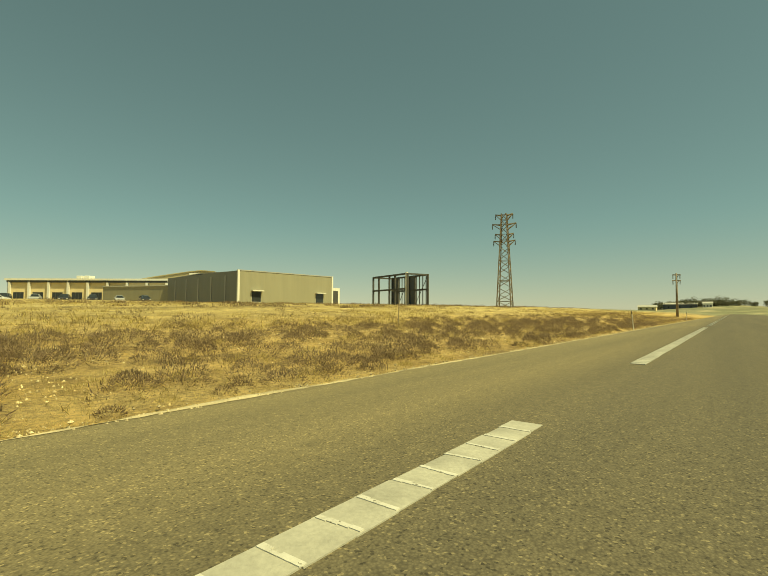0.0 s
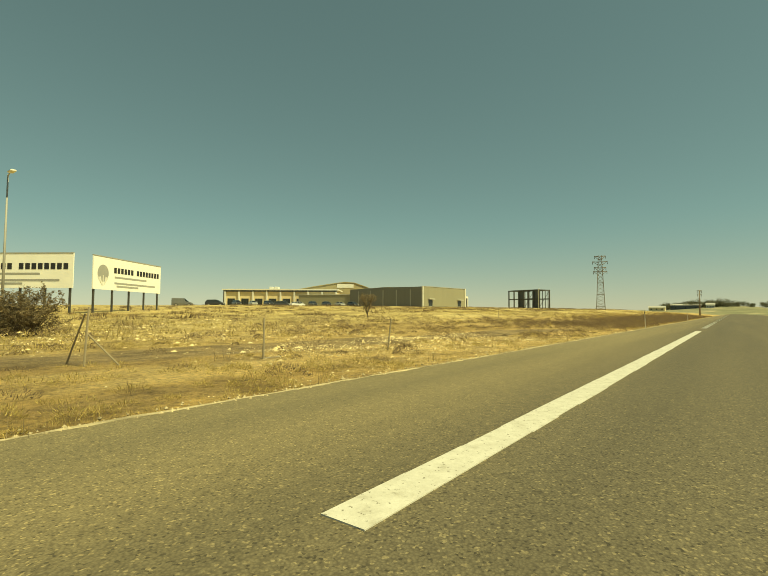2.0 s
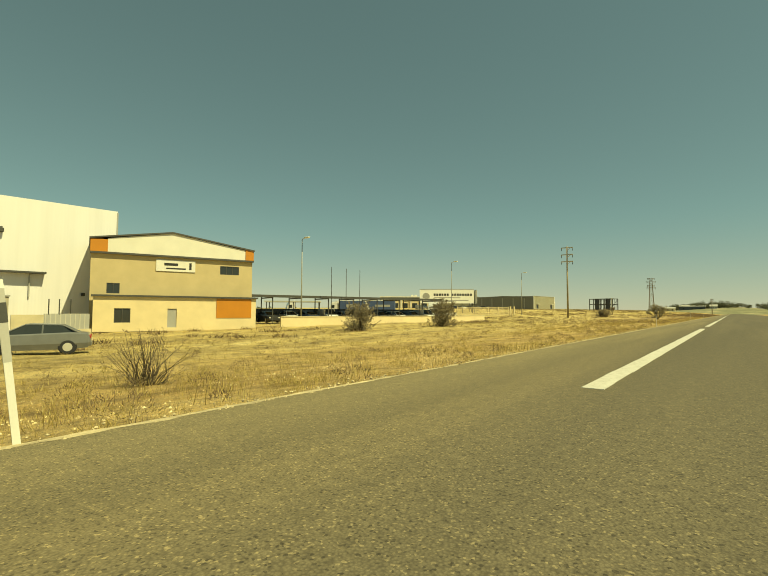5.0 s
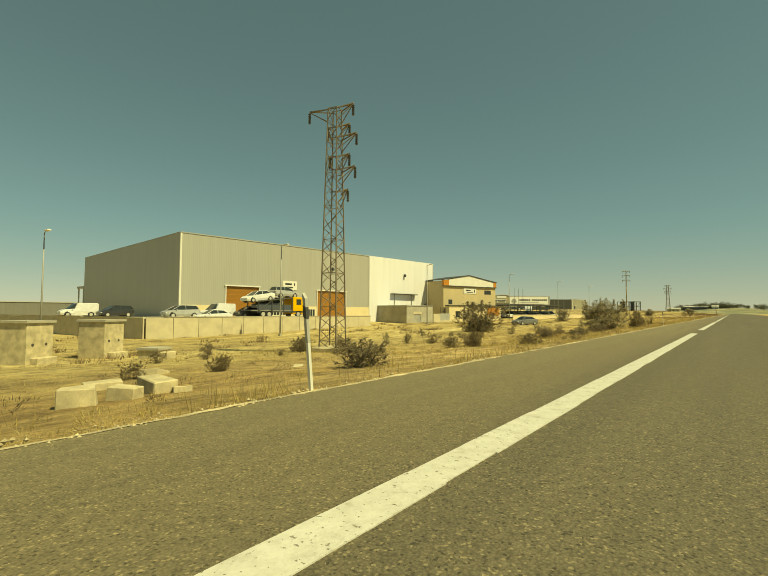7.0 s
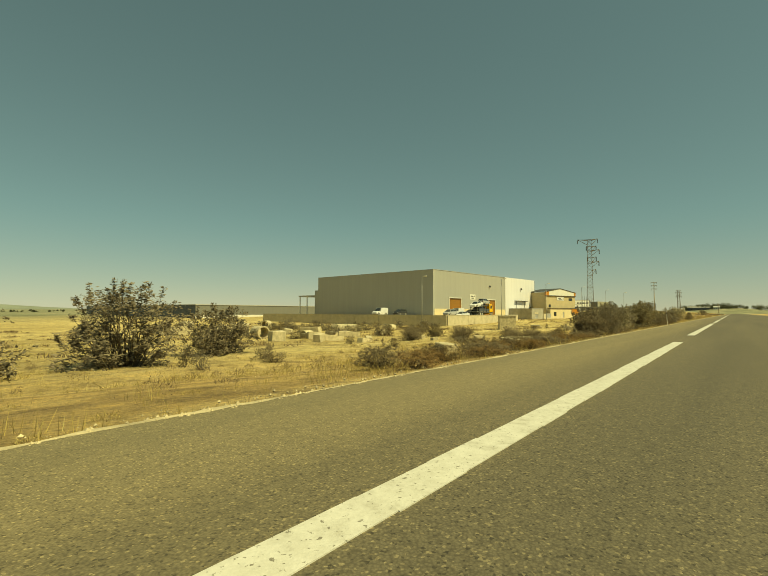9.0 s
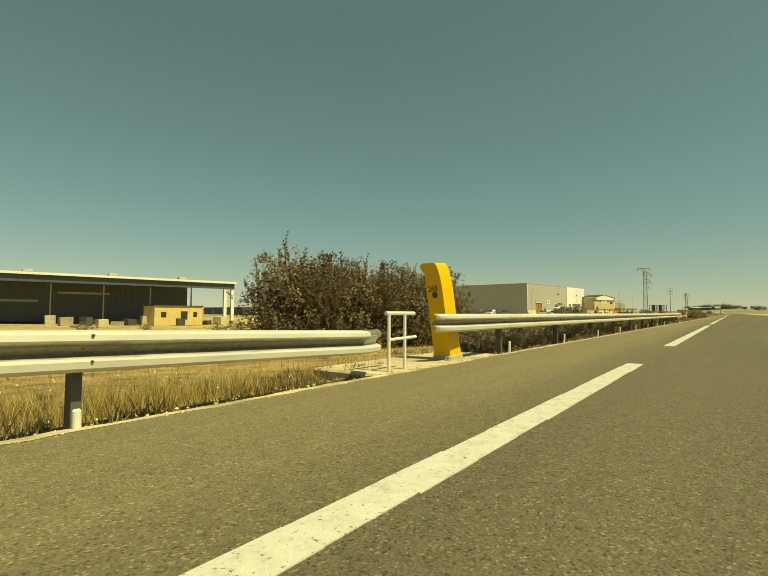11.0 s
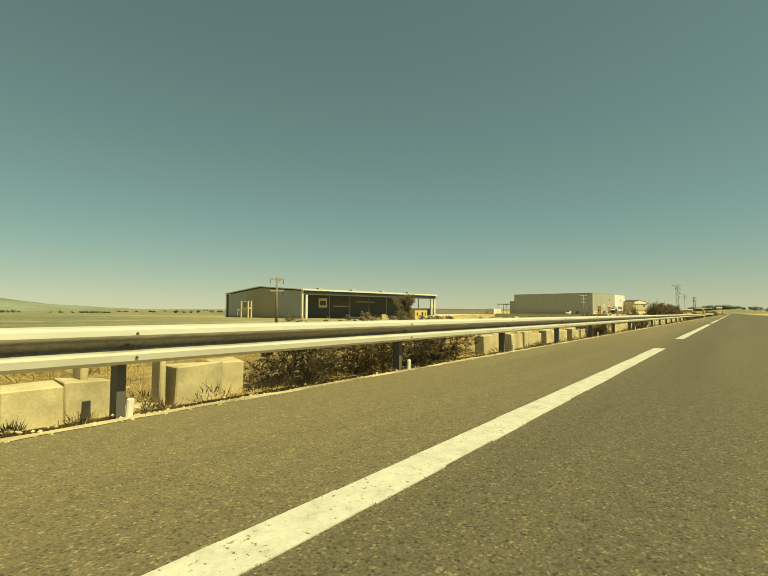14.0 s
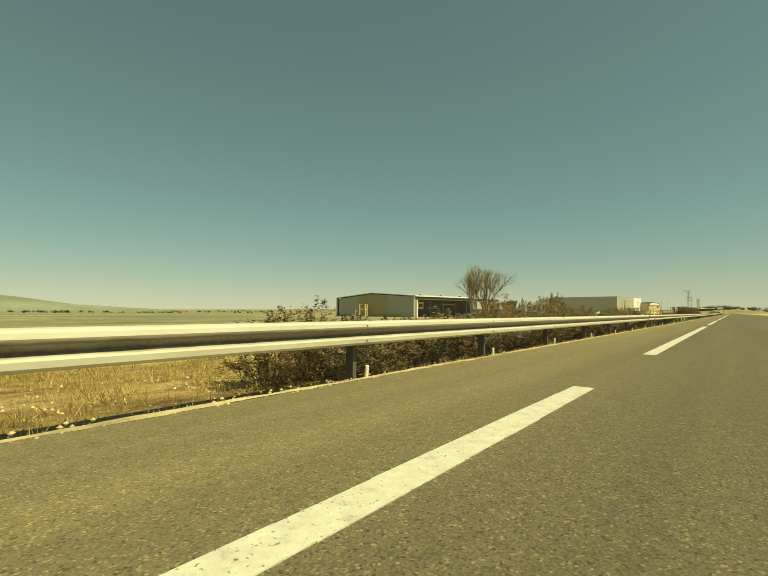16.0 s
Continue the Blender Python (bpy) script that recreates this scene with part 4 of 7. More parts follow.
build_lattice_mast(-24.0, -251.3, 16.3, 1.45, 0.75, ((0.1, 2.3, 1.6), (1.6, 0.6, 1.3), (2.4, 0, 1.9), (3.9, 0.4, 1.3), (4.9, 0, 1.8), (6.6, 0, 1.2)), 22,
                   "lattice_mast", "rusty steel lattice power mast on a concrete footing")
build_lattice_mast(-33.9, 82.4, 19.4, 2.6, 0.9, ((0.4, 1.6, 1.6), (2.2, 2.2, 2.2), (4.1, 1.7, 1.7), (5.4, 2.0, 2.0)), 14,
                   "high_pylon", "high steel lattice pylon with four pairs of arms", False, 0.11)


def build_lamp(x, y, top, arm=1.2, rz=0):
    x, y, top = x * K, y * K, top * K
    z = ground_z(x, y)
    if x < -49 and -210 < y < -172:
        z = -0.15
    t = thing("street_lamp", "tall grey steel street lamp with a flat head", "lamp", x, y, z, rz, "street lamps")
    H = top - z
    part("pole", tube(bmesh.new(), (0, 0, 0), (0, 0, H), 0.10, 0.05, 8), M["grey"], t, smooth=True)
    part("arm", tube(bmesh.new(), (0, 0, H - 0.05), (arm * 0.5, 0, H + 0.08), 0.04), M["galv"], t)
    part("head", bx(arm * 0.4, arm * 0.4 + 0.75, -0.18, 0.18, H + 0.02, H + 0.16, bevel=0.04), M["white"], t)
    part("base", bx(-0.2, 0.2, -0.2, 0.2, -0.1, 0.2, bevel=0.03), M["concrete"], t)


for lx, ly, lz in ((-48.4, -67.5, 12.2), (-51.9, -192.6, 10.8), (-51.4, -233.0, 10.2), (-50.3, -151.0, 11.5), (-50.0, -106.2, 12.0),
                   (-61.5, -258.5, 9.6)):
    build_lamp(lx, ly, lz)
for k, (fx, fy) in enumerate(((-43.7, -120), (-43.7, -117), (-43.7, -114))):
    z = ground_z(fx, fy)
    t = thing("flagpole", "thin bare grey metal flagpole", "flagpole", fx, fy, z, 0, "flagpoles")
    part("pole", tube(bmesh.new(), (0, 0, 0), (0, 0, 6.8 - z), 0.06, 0.035, 7), M["dark_steel"], t)
    part("base", bx(-0.2, 0.2, -0.2, 0.2, -0.1, 0.15), M["concrete"], t)


# ---- vehicles ----
PAINTS = {}


def paint(colour):
    if colour not in PAINTS:
        m, nt, b = material("car_paint", 0.35, 0.1)
        v = coords(nt)
        c = ramp(nt, noise_tex(nt, v, 2.5, 4), [(0.35, shade(colour, 0.85)), (0.65, colour)])
        nt.links.new(c, b.inputs["Base Color"])
        b.inputs["Coat Weight"].default_value = 0.4
        PAINTS[colour] = m
    return PAINTS[colour]


def loft(bm, rows):
    """Rings of (y, [(x, z), ...]) joined one to the next and capped."""
    rings = [[bm.verts.new((x, y, z)) for x, z in ring] for y, ring in rows]
    n = len(rings[0])
    for a, b in zip(rings, rings[1:]):
        for i in range(n):
            bm.faces.new((a[i], a[(i + 1) % n], b[(i + 1) % n], b[i]))
    bm.faces.new(rings[0][::-1])
    bm.faces.new(rings[-1])
    return bm


def ring(w, z0, z1, tuck=0.08):
    return [(-w + tuck, z0), (w - tuck, z0), (w, z0 + (z1 - z0) * 0.35), (w - 0.02, z1 - 0.06), (w - tuck * 1.3, z1), (-w + tuck * 1.3, z1), (-w + 0.02, z1 - 0.06), (-w, z0 + (z1 - z0) * 0.35)]


def wheel(parent, x, y, r):
    bm = bmesh.new()
    s = 1 if x > 0 else -1
    tube(bm, (x - s * 0.2, y, r), (x, y, r), r, r, 18)
    w = part("wheel", bm, M["black"], parent, "black rubber tyre")
    part("rim", tube(bmesh.new(), (x - s * 0.02, y, r), (x + s * 0.012, y, r), r * 0.66, r * 0.6, 14), M["galv"], w)


def build_car(label, x, y, z, rz, colour, shape="sedan", tilt=0.0, group="parked cars"):
    """A car that looks along +y of its own."""
    t = thing("car", label, "car", x, y, z, rz, group)
    if tilt:
        t.matrix_basis = pose(x, y, z, 0, 0, rz) @ pose(0, 0, 0, tilt, 0, 0)
    W = 0.89
    if shape == "sedan":
        L, roof = 4.65, 1.46
        body = [(-2.32, 0.45, 0.80, 0.78), (-2.2, 0.28, 1.0, 0.85), (-1.5, 0.22, 1.04, W), (0.9, 0.22, 0.96, W), (1.9, 0.24, 0.86, 0.85), (2.28, 0.32, 0.68, 0.74)]
        cab = [(-1.85, 0.98, 0.03, 0.74), (-1.15, 0.95, 0.44, 0.68), (0.1, 0.94, 0.50, 0.66), (0.35, 0.94, 0.47, 0.67), (1.25, 0.93, 0.02, 0.76)]
        wy, wr = (-1.38, 1.42), 0.33
    elif shape == "hatch":
        L, roof = 4.3, 1.55
        body = [(-2.12, 0.4, 0.95, 0.8), (-1.95, 0.25, 1.05, W), (0.9, 0.22, 0.98, W), (1.75, 0.24, 0.88, 0.85), (2.1, 0.32, 0.7, 0.74)]
        cab = [(-2.0, 1.0, 0.05, 0.78), (-1.7, 0.98, 0.50, 0.72), (0.1, 0.95, 0.58, 0.68), (0.4, 0.95, 0.52, 0.68), (1.35, 0.95, 0.02, 0.78)]
        wy, wr = (-1.28, 1.32), 0.33
    else:
        L, roof = 4.5, 1.85
        body = [(-2.22, 0.35, 1.75, 0.84), (-2.1, 0.25, 1.85, W), (0.3, 0.22, 1.86, W), (0.62, 0.22, 1.1, W), (1.7, 0.24, 0.98, 0.86), (2.2, 0.32, 0.75, 0.76)]
        cab = [(0.25, 1.06, 0.78, 0.72), (0.5, 1.04, 0.74, 0.74), (1.3, 1.0, 0.05, 0.78)]
        wy, wr = (-1.3, 1.42), 0.33
    pm = paint(colour)
    part("body", loft(bmesh.new(), [(yy, ring(w, z0, z1)) for yy, z0, z1, w in body]), pm, t, smooth=False)
    part("glazing", loft(bmesh.new(), [(yy, [(-w, zb), (w, zb), (w - 0.16, zb + h), (-w + 0.16, zb + h)]) for yy, zb, h, w in cab]), M["glass"], t, "dark glass cabin")
    if shape != "van":
        mid = cab[1:4]
        part("roof", loft(bmesh.new(), [(yy, [(-w + 0.14, zb + h - 0.02), (w - 0.14, zb + h - 0.02), (w - 0.24, zb + h + 0.04), (-w + 0.24, zb + h + 0.04)]) for yy, zb, h, w in mid]), pm, t)
        bm = bmesh.new()
        for sx in (-1, 1):
            for (ya, za, ha, wa), (yb, zb, hb, wb) in ((cab[0], cab[1]), (cab[-2], cab[-1])):
                tube(bm, (sx * (wa - 0.16 * (ha > 0.1)), ya, za + ha), (sx * (wb - 0.16 * (hb > 0.1)), yb, zb + hb), 0.035, None, 5)
            tube(bm, (sx * (cab[2][3] - 0.02), -0.35, 0.95), (sx * (cab[2][3] - 0.15), -0.35, 0.95 + cab[2][2]), 0.035, None, 5)
        part("pillar_frame", bm, pm, t)
    for sx in (-1, 1):
        for yy in wy:
            wheel(t, sx * (W + 0.005), yy, wr)
            part("wheel_arch", tube(bmesh.new(), (sx * (W - 0.2), yy, wr + 0.02), (sx * (W - 0.03), yy, wr + 0.02), wr + 0.06, None, 16), M["black"], t)
        fy, by = body[-1][0], body[0][0]
        part("headlight", bx(sx * 0.62 - 0.14, sx * 0.62 + 0.14, fy - 0.12, fy + 0.015, 0.56, 0.68, bevel=0.02), M["white"], t)
        part("tail_light", bx(sx * 0.66 - 0.12, sx * 0.66 + 0.12, by - 0.015, by + 0.1, 0.72, 0.88, bevel=0.02), paint((0.35, 0.02, 0.015)), t)
        part("mirror", bx(sx * 0.92 - 0.08, sx * 0.92 + 0.08, 0.85, 0.97, 0.96, 1.08, bevel=0.03), pm, t)
    part("bumper", bx(-0.72, 0.72, body[0][0] - 0.05, body[0][0] + 0.1, 0.36, 0.56, bevel=0.03), pm, t)
    part("plate", bx(-0.26, 0.26, body[0][0] - 0.06, body[0][0] - 0.05, 0.6, 0.71), M["white"], t)
    return t


SILVER, WHITE_P, DARK_P, GREY_P, BLUE_P = (0.42, 0.42, 0.41), (0.75, 0.75, 0.73), (0.035, 0.037, 0.04), (0.16, 0.165, 0.16), (0.05, 0.07, 0.12)
build_car("grey saloon car parked on the dirt track by the field", -27.2, -158.2, ground_z(-27.2, -158.2) + 0.02, 158, GREY_P)
build_car("silver hatchback parked in the concrete lorry yard", -52.9, -202.8, -0.15, 178, SILVER, "hatch")
build_car("low white car parked behind the retaining wall", -51.6, -199.3, -0.6, 178, WHITE_P, "sedan")
build_car("white delivery van parked in the lorry yard", -54.2, -197.0, -0.15, 178, WHITE_P, "van")
build_car("dark estate car parked beside the transporter", -52.2, -193.3, -0.15, 176, DARK_P, "hatch")


def build_transporter():
    x, y = -50.9, -188.4
    t = thing("car_transporter", "orange lorry with a two-deck car transporter bed", "truck", x, y, -0.15, 0)
    part("chassis", bx(-1.1, 1.1, -5.6, 2.6, 0.7, 0.95), M["dark_steel"], t)
    c = part("cab", loft(bmesh.new(), [(0.6, ring(1.15, 0.5, 2.9, 0.1)), (2.2, ring(1.15, 0.5, 2.9, 0.1)), (2.6, ring(1.12, 0.5, 2.2, 0.1))]), M["yellow"], t, "orange-yellow lorry cab")
    part("windscreen", bx(-0.95, 0.95, 2.35, 2.5, 1.75, 2.75, bevel=0.03), M["glass"], c)
    part("side_window", bx(1.12, 1.17, 1.2, 2.1, 1.8, 2.6), M["glass"], c)
    part("bumper", bx(-1.15, 1.15, 2.55, 2.75, 0.4, 0.9, bevel=0.04), M["grey"], c)
    part("front_deck", bx(-1.1, 1.1, -2.2, 0.5, 2.66, 2.74), M["dark_steel"], t)
    bm = bmesh.new()
    for sx in (-1.15, 1.15):
        tube(bm, (sx, -5.5, 2.15), (sx, 0.4, 2.75), 0.09)
        for yy in (-5.4, -3.2, -1.2, 0.4):
            tube(bm, (sx, yy, 0.9), (sx, yy, 2.75 - 0.1 * (0.4 - yy)), 0.08)
        tube(bm, (sx, -5.4, 0.9), (sx, -3.2, 2.3), 0.06)
        tube(bm, (sx, -3.2, 0.9), (sx, -1.2, 2.5), 0.06)
    part("deck_frame", bm, M["dark_steel"], t)
    part("upper_deck", prism(bmesh.new(), [(-5.6, 2.1), (0.5, 2.72), (0.5, 2.8), (-5.6, 2.18)], -1.1, 1.1, axis="x"), M["grey"], t)
    part("lower_deck", bx(-1.1, 1.1, -6.5, 0.4, 0.95, 1.03), M["grey"], t)
    part("side_panel", bx(1.1, 1.14, -5.6, 0.2, 1.05, 1.75), M["dark_clad"], t)
    for yy in (-4.6, -3.6, 1.6):
        for sx in (-1.1, 1.1):
            wheel(t, sx, yy, 0.48)
    build_car("white sports saloon on the transporter's upper deck", x, y - 4.6, 1.98, 180, WHITE_P, "sedan", -6.0, "cars on the transporter")
    build_car("silver hatchback on the transporter's front deck", x, y - 0.2, 2.62, 0, SILVER, "hatch", 0.0, "cars on the transporter")
    build_car("dark hatchback on the transporter's lower deck", x, y - 3.2, 0.85, 180, DARK_P, "hatch", 0.0, "cars on the transporter")


build_transporter()


def build_lorry(label, x, y, rz, side, length=13.6, cab_only=False, cab_colour=WHITE_P):
    """An articulated lorry along +y of its own, cab in front."""
    z = ground_z(x, y)
    if -212 < y < -172 and x < -49:
        z = -0.15
    t = thing("lorry", label, "truck", x, y, z, rz, "lorries")
    c = part("cab", loft(bmesh.new(), [(0.2, ring(1.22, 0.6, 3.5, 0.12)), (1.7, ring(1.22, 0.6, 3.6, 0.12)), (2.2, ring(1.2, 0.5, 2.6, 0.12)), (2.35, ring(1.18, 0.5, 1.9, 0.12))]), paint(cab_colour), t)
    part("windscreen", prism(bmesh.new(), [(1.84, 3.15), (2.32, 1.95), (2.36, 1.95), (1.90, 3.2)], -1.0, 1.0, axis="x"), M["glass"], c)
    part("side_window", bx(1.19, 1.24, 1.0, 1.85, 1.95, 2.8), M["glass"], c)
    part("side_window", bx(-1.24, -1.19, 1.0, 1.85, 1.95, 2.8), M["glass"], c)
    part("grille", bx(-0.9, 0.9, 2.34, 2.4, 0.8, 1.6, bevel=0.02), M["dark_steel"], c)
    part("deflector", prism(bmesh.new(), [(0.2, 3.5), (1.5, 3.6), (0.2, 4.0)], -1.1, 1.1, axis="x"), paint(cab_colour), c)
    part("chassis", bx(-0.5, 0.5, (-1.5 if cab_only else -length), 1.8, 0.75, 1.0), M["dark_steel"], t)
    for sx in (-1.2, 1.2):
        wheel(t, sx, 1.1, 0.5)
        for yy in ((-0.8,) if cab_only else (-1.6, -length + 2.0, -length + 3.3, -length + 4.6)):
            wheel(t, sx, yy, 0.5)
    if not cab_only:
        b = part("trailer_box", bx(-1.27, 1.27, -length, -0.3, 1.15, 4.0, bevel=0.04), side, t)
        part("top_rail", bx(-1.29, 1.29, -length - 0.02, -0.28, 3.9, 4.03), M["white"], b)
        for sx in (-1.285, 1.272):
            part("writing", bx(sx, sx + 0.013, -length * 0.36, -length * 0.14, 2.2, 3.0), M["grey"], b)
            part("writing", bx(sx, sx + 0.013, -length * 0.92, -length * 0.66, 2.3, 2.9), M["grey"], b)
            part("stripe", prism(bmesh.new(), [(-length * 0.58, 1.2), (-length * 0.55, 1.2), (-length * 0.47, 3.9), (-length * 0.50, 3.9)], sx, sx + 0.013, axis="x"), M["white"], b)
        part("skirt", bx(1.2, 1.26, -length + 5.4, -2.6, 0.55, 1.1), M["dark_steel"], b)


M["curtain"] = plain("blue_curtain", (0.05, 0.085, 0.19), 0.6, grain=0.12)
build_lorry("white cab with a long dark blue curtain-side trailer", -86.5, -71.8, 121, M["curtain"], 15.5)
build_lorry("white tractor unit parked without a trailer", -59.2, -66.4, 200, M["curtain"], cab_only=True)
build_lorry("white tractor unit parked without a trailer", -94.5, -80.6, 150, M["curtain"], cab_only=True)
build_car("white panel van parked at the yard's end", -70.0, -207.6, -0.15, 178, WHITE_P, "van")
build_car("dark hatchback parked beside the panel van", -66.0, -204.6, -0.15, 182, DARK_P, "hatch")
rngv = random.Random(8)
LOOKS = (("white hatchback under the carport roof", WHITE_P, "hatch"), ("dark saloon under the carport roof", DARK_P, "sedan"), ("silver saloon under the carport roof", SILVER, "sedan"),
         ("grey hatchback under the carport roof", GREY_P, "hatch"), ("white van under the carport roof", WHITE_P, "van"), ("blue hatchback under the carport roof", BLUE_P, "hatch"))
for k in range(11):
    f = (k + 0.5) / 11
    lab, colr, shp = LOOKS[(k * 5 + 2) % 6]
    build_car(lab, -51.7 + 10.9 * f, -130.6 + 31.5 * f + 0.8, -0.76, -110 + rngv.uniform(-4, 4), colr, shp, 0, "cars under the carport")
for k in range(9):
    f = k / 8
    lab, colr, shp = (("dark car parked before the office block", DARK_P, "hatch"), ("silver car parked before the office block", SILVER, "sedan"))[k % 3 == 1]
    cx, cy = -112.0 + 14 * f, 13.0 + 34 * f
    build_car(lab, cx, cy, ground_z(cx, cy) + 0.12, -110 + rngv.uniform(-5, 5), colr, shp, 0, "cars before the offices")
for k in (2, 3, 6, 7):
    lab, colr, shp = (("dark car parked beyond the billboards", DARK_P, "hatch"), ("white car parked beyond the billboards", WHITE_P, "sedan"), ("grey van parked beyond the billboards", GREY_P, "van"))[k % 3]
    cx, cy = -96 - 1.2 * (k % 3), -24 + 6.6 * k
    build_car(lab, cx, cy, ground_z(cx, cy) - 0.25, -30 + rngv.uniform(-20, 20), colr, shp, 0, "cars beyond the billboards")


# ---- depot fence and shelter ----
def build_fence():
    t, L = frontage("slat_fence", "pale upright slat fence on a low concrete base", (-60.0, -84.6), (-50.2, -73.0), -0.6, "fence")
    part("base", bx(-0.12, 0.12, 0, L, 0, 0.55), M["pale_concrete"], t)
    for i in range(6):
        y = L * i / 5
        part("post", bx(-0.07, 0.07, y - 0.06, y + 0.06, 0.55, 3.0), M["cream"], t)
    for z in (0.75, 2.75):
        part("rail", bx(-0.03, 0.03, 0, L, z, z + 0.08), M["cream"], t)
    me = mesh_from(bx(-0.02, 0.02, -0.04, 0.04, 0.6, 2.9), "slat", M["cream"])
    for i in range(int(L / 0.27)):
        piece("slat", me, t, pose(0.05, 0.11 + i * 0.27, 0))
    for y in (L + 0.5, L + 1.6):
        part("gate_post", bx(-0.15, 0.15, y, y + 0.3, 0, 3.1), M["cream"], t)
    w, L = frontage("depot_wall", "low cream concrete wall round the lorry depot", (-95.0, -112.0), (-60.2, -84.8), -0.9, "wall")
    part("wall", bx(-0.15, 0.15, 0, L, 0, 1.6), M["white"], w)
    part("coping", bx(-0.2, 0.2, 0, L, 1.6, 1.7), M["cream"], w)
    s, L = frontage("open_shelter", "open steel shelter with a flat sheet roof", (-112.0, -108.0), (-100.0, -97.0), -0.3, "shelter")
    part("roof", bx(-6, 0.4, -0.4, L, 4.0, 4.35), M["roof"], s)
    for y in (0.2, L / 2, L - 0.5):
        for x in (-5.6, 0):
            part("post", bx(x - 0.12, x + 0.12, y - 0.12, y + 0.12, 0, 4.0), M["dark_steel"], s)


build_fence()


# ---- guardrail ----
def beam_outline():
    """The double-wave profile, in (x towards the road, z)."""
    return [(0.01, 0.50), (0.07, 0.512), (0.098, 0.535), (0.104, 0.585), (0.07, 0.603), (0.004, 0.617), (-0.012, 0.638), (0.03, 0.690), (0.085, 0.716), (0.104, 0.736), (0.098, 0.778), (0.07, 0.80), (0.01, 0.812)]


POST_STEP, POST_AT = 3.97, -478.93


def guardrail(y_from, y_to, flare_end, base, dip=0.0):
    t = thing("guardrail", "galvanised double-wave steel guardrail on grey posts", "guardrail", -3.92, 0, base, 0, "guardrails")
    full = beam_outline()
    full = full + [(x - 0.006, z) for x, z in full][::-1]
    n = max(1, round((y_to - y_from) / POST_STEP))
    ln = (y_to - y_from) / n
    bm = bmesh.new()
    r0 = [bm.verts.new((x, -0.06, z)) for x, z in full]
    r1 = [bm.verts.new((x, ln + 0.06, z)) for x, z in full]
    for i in range(len(full)):
        bm.faces.new((r0[i], r0[(i + 1) % len(full)], r1[(i + 1) % len(full)], r1[i]))
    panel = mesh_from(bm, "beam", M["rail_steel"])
    bm = bmesh.new()
    box(bm, -0.20, -0.08, -0.035, 0.035, -0.5, 0.78)
    box(bm, -0.08, 0.0, -0.05, 0.05, 0.52, 0.76)
    post = mesh_from(bm, "post", M["post_steel"])
    stub = mesh_from(bx(-0.02, 0.02, 0.10, 0.155, -0.3, 0.25, bevel=0.01), "marker_stub", M["white"])
    bolt = mesh_from(tube(bmesh.new(), (0.018, 0, 0), (0.0, 0, 0), 0.011, None, 6), "bolt", M["dark_steel"])
    for i in range(n):
        last = dip and i == n - 1
        piece("beam", panel, t, pose(0.0015 * (i % 2), y_from + ln * i, 0, -math.degrees(math.atan2(dip, ln)) if last else 0))
    i = math.ceil((y_from - POST_AT) / POST_STEP)
    while POST_AT + i * POST_STEP <= y_to + 0.3:
        y = min(POST_AT + i * POST_STEP, y_to - 0.1)
        p = piece("post", post, t, pose(0, y, -dip if y > y_to - 1 else 0))
        for bx_, by_, bz_ in ((0.004, 0.0, 0.655), (0.095, 0.03, 0.75), (0.095, 0.03, 0.56)):
            piece("bolt", bolt, p, pose(bx_, by_, bz_))
        piece("marker_stub", stub, t, pose(0.1, y - 0.12 - 0.03 * (i % 3), -0.02 * (i % 2), (-2, 3, 0, 5)[i % 4], 4))
        i += 1
    # rounded end piece
    bm = bmesh.new()
    y = y_from if flare_end < 0 else y_to
    rows = []
    for k in range(9):
        a = k / 8
        rows.append([bm.verts.new((x * (1 - 0.2 * a) - 0.22 * a * a, y + flare_end * 0.55 * math.sin(a * 1.45), z - dip)) for x, z in full])
    for a, b in zip(rows, rows[1:]):
        for i in range(len(full)):
            bm.faces.new((a[i], a[(i + 1) % len(full)], b[(i + 1) % len(full)], b[i]))
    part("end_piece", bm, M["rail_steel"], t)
    return t


guardrail(-603.6, -360.6, 1, -0.25, 0.12)
guardrail(-357.9, -313.9, -1, -0.16)


def build_plain_railing():
    t = thing("tube_railing", "short white tubular railing beside a culvert", "railing", -4.02, -359.85, -0.14, 0)
    for y in (0.0, 0.40):
        part("post", tube(bmesh.new(), (0, y, -0.25), (0, y, 0.80), 0.025, None, 8), M["white"], t)
    part("rail", tube(bmesh.new(), (0, -0.08, 0.80), (0, 0.66, 0.80), 0.028, None, 8), M["white"], t)
    part("rail", tube(bmesh.new(), (0, -0.02, 0.42), (0, 0.70, 0.44), 0.022, None, 8), M["white"], t)
    bm = bx(-5.2, -3.70, -360.2, -356.2, -0.45, -0.17, bevel=0.03)
    solid("culvert_slab", bm, M["pale_concrete"], "flat concrete culvert slab at the road's edge", "concrete slab")


build_plain_railing()


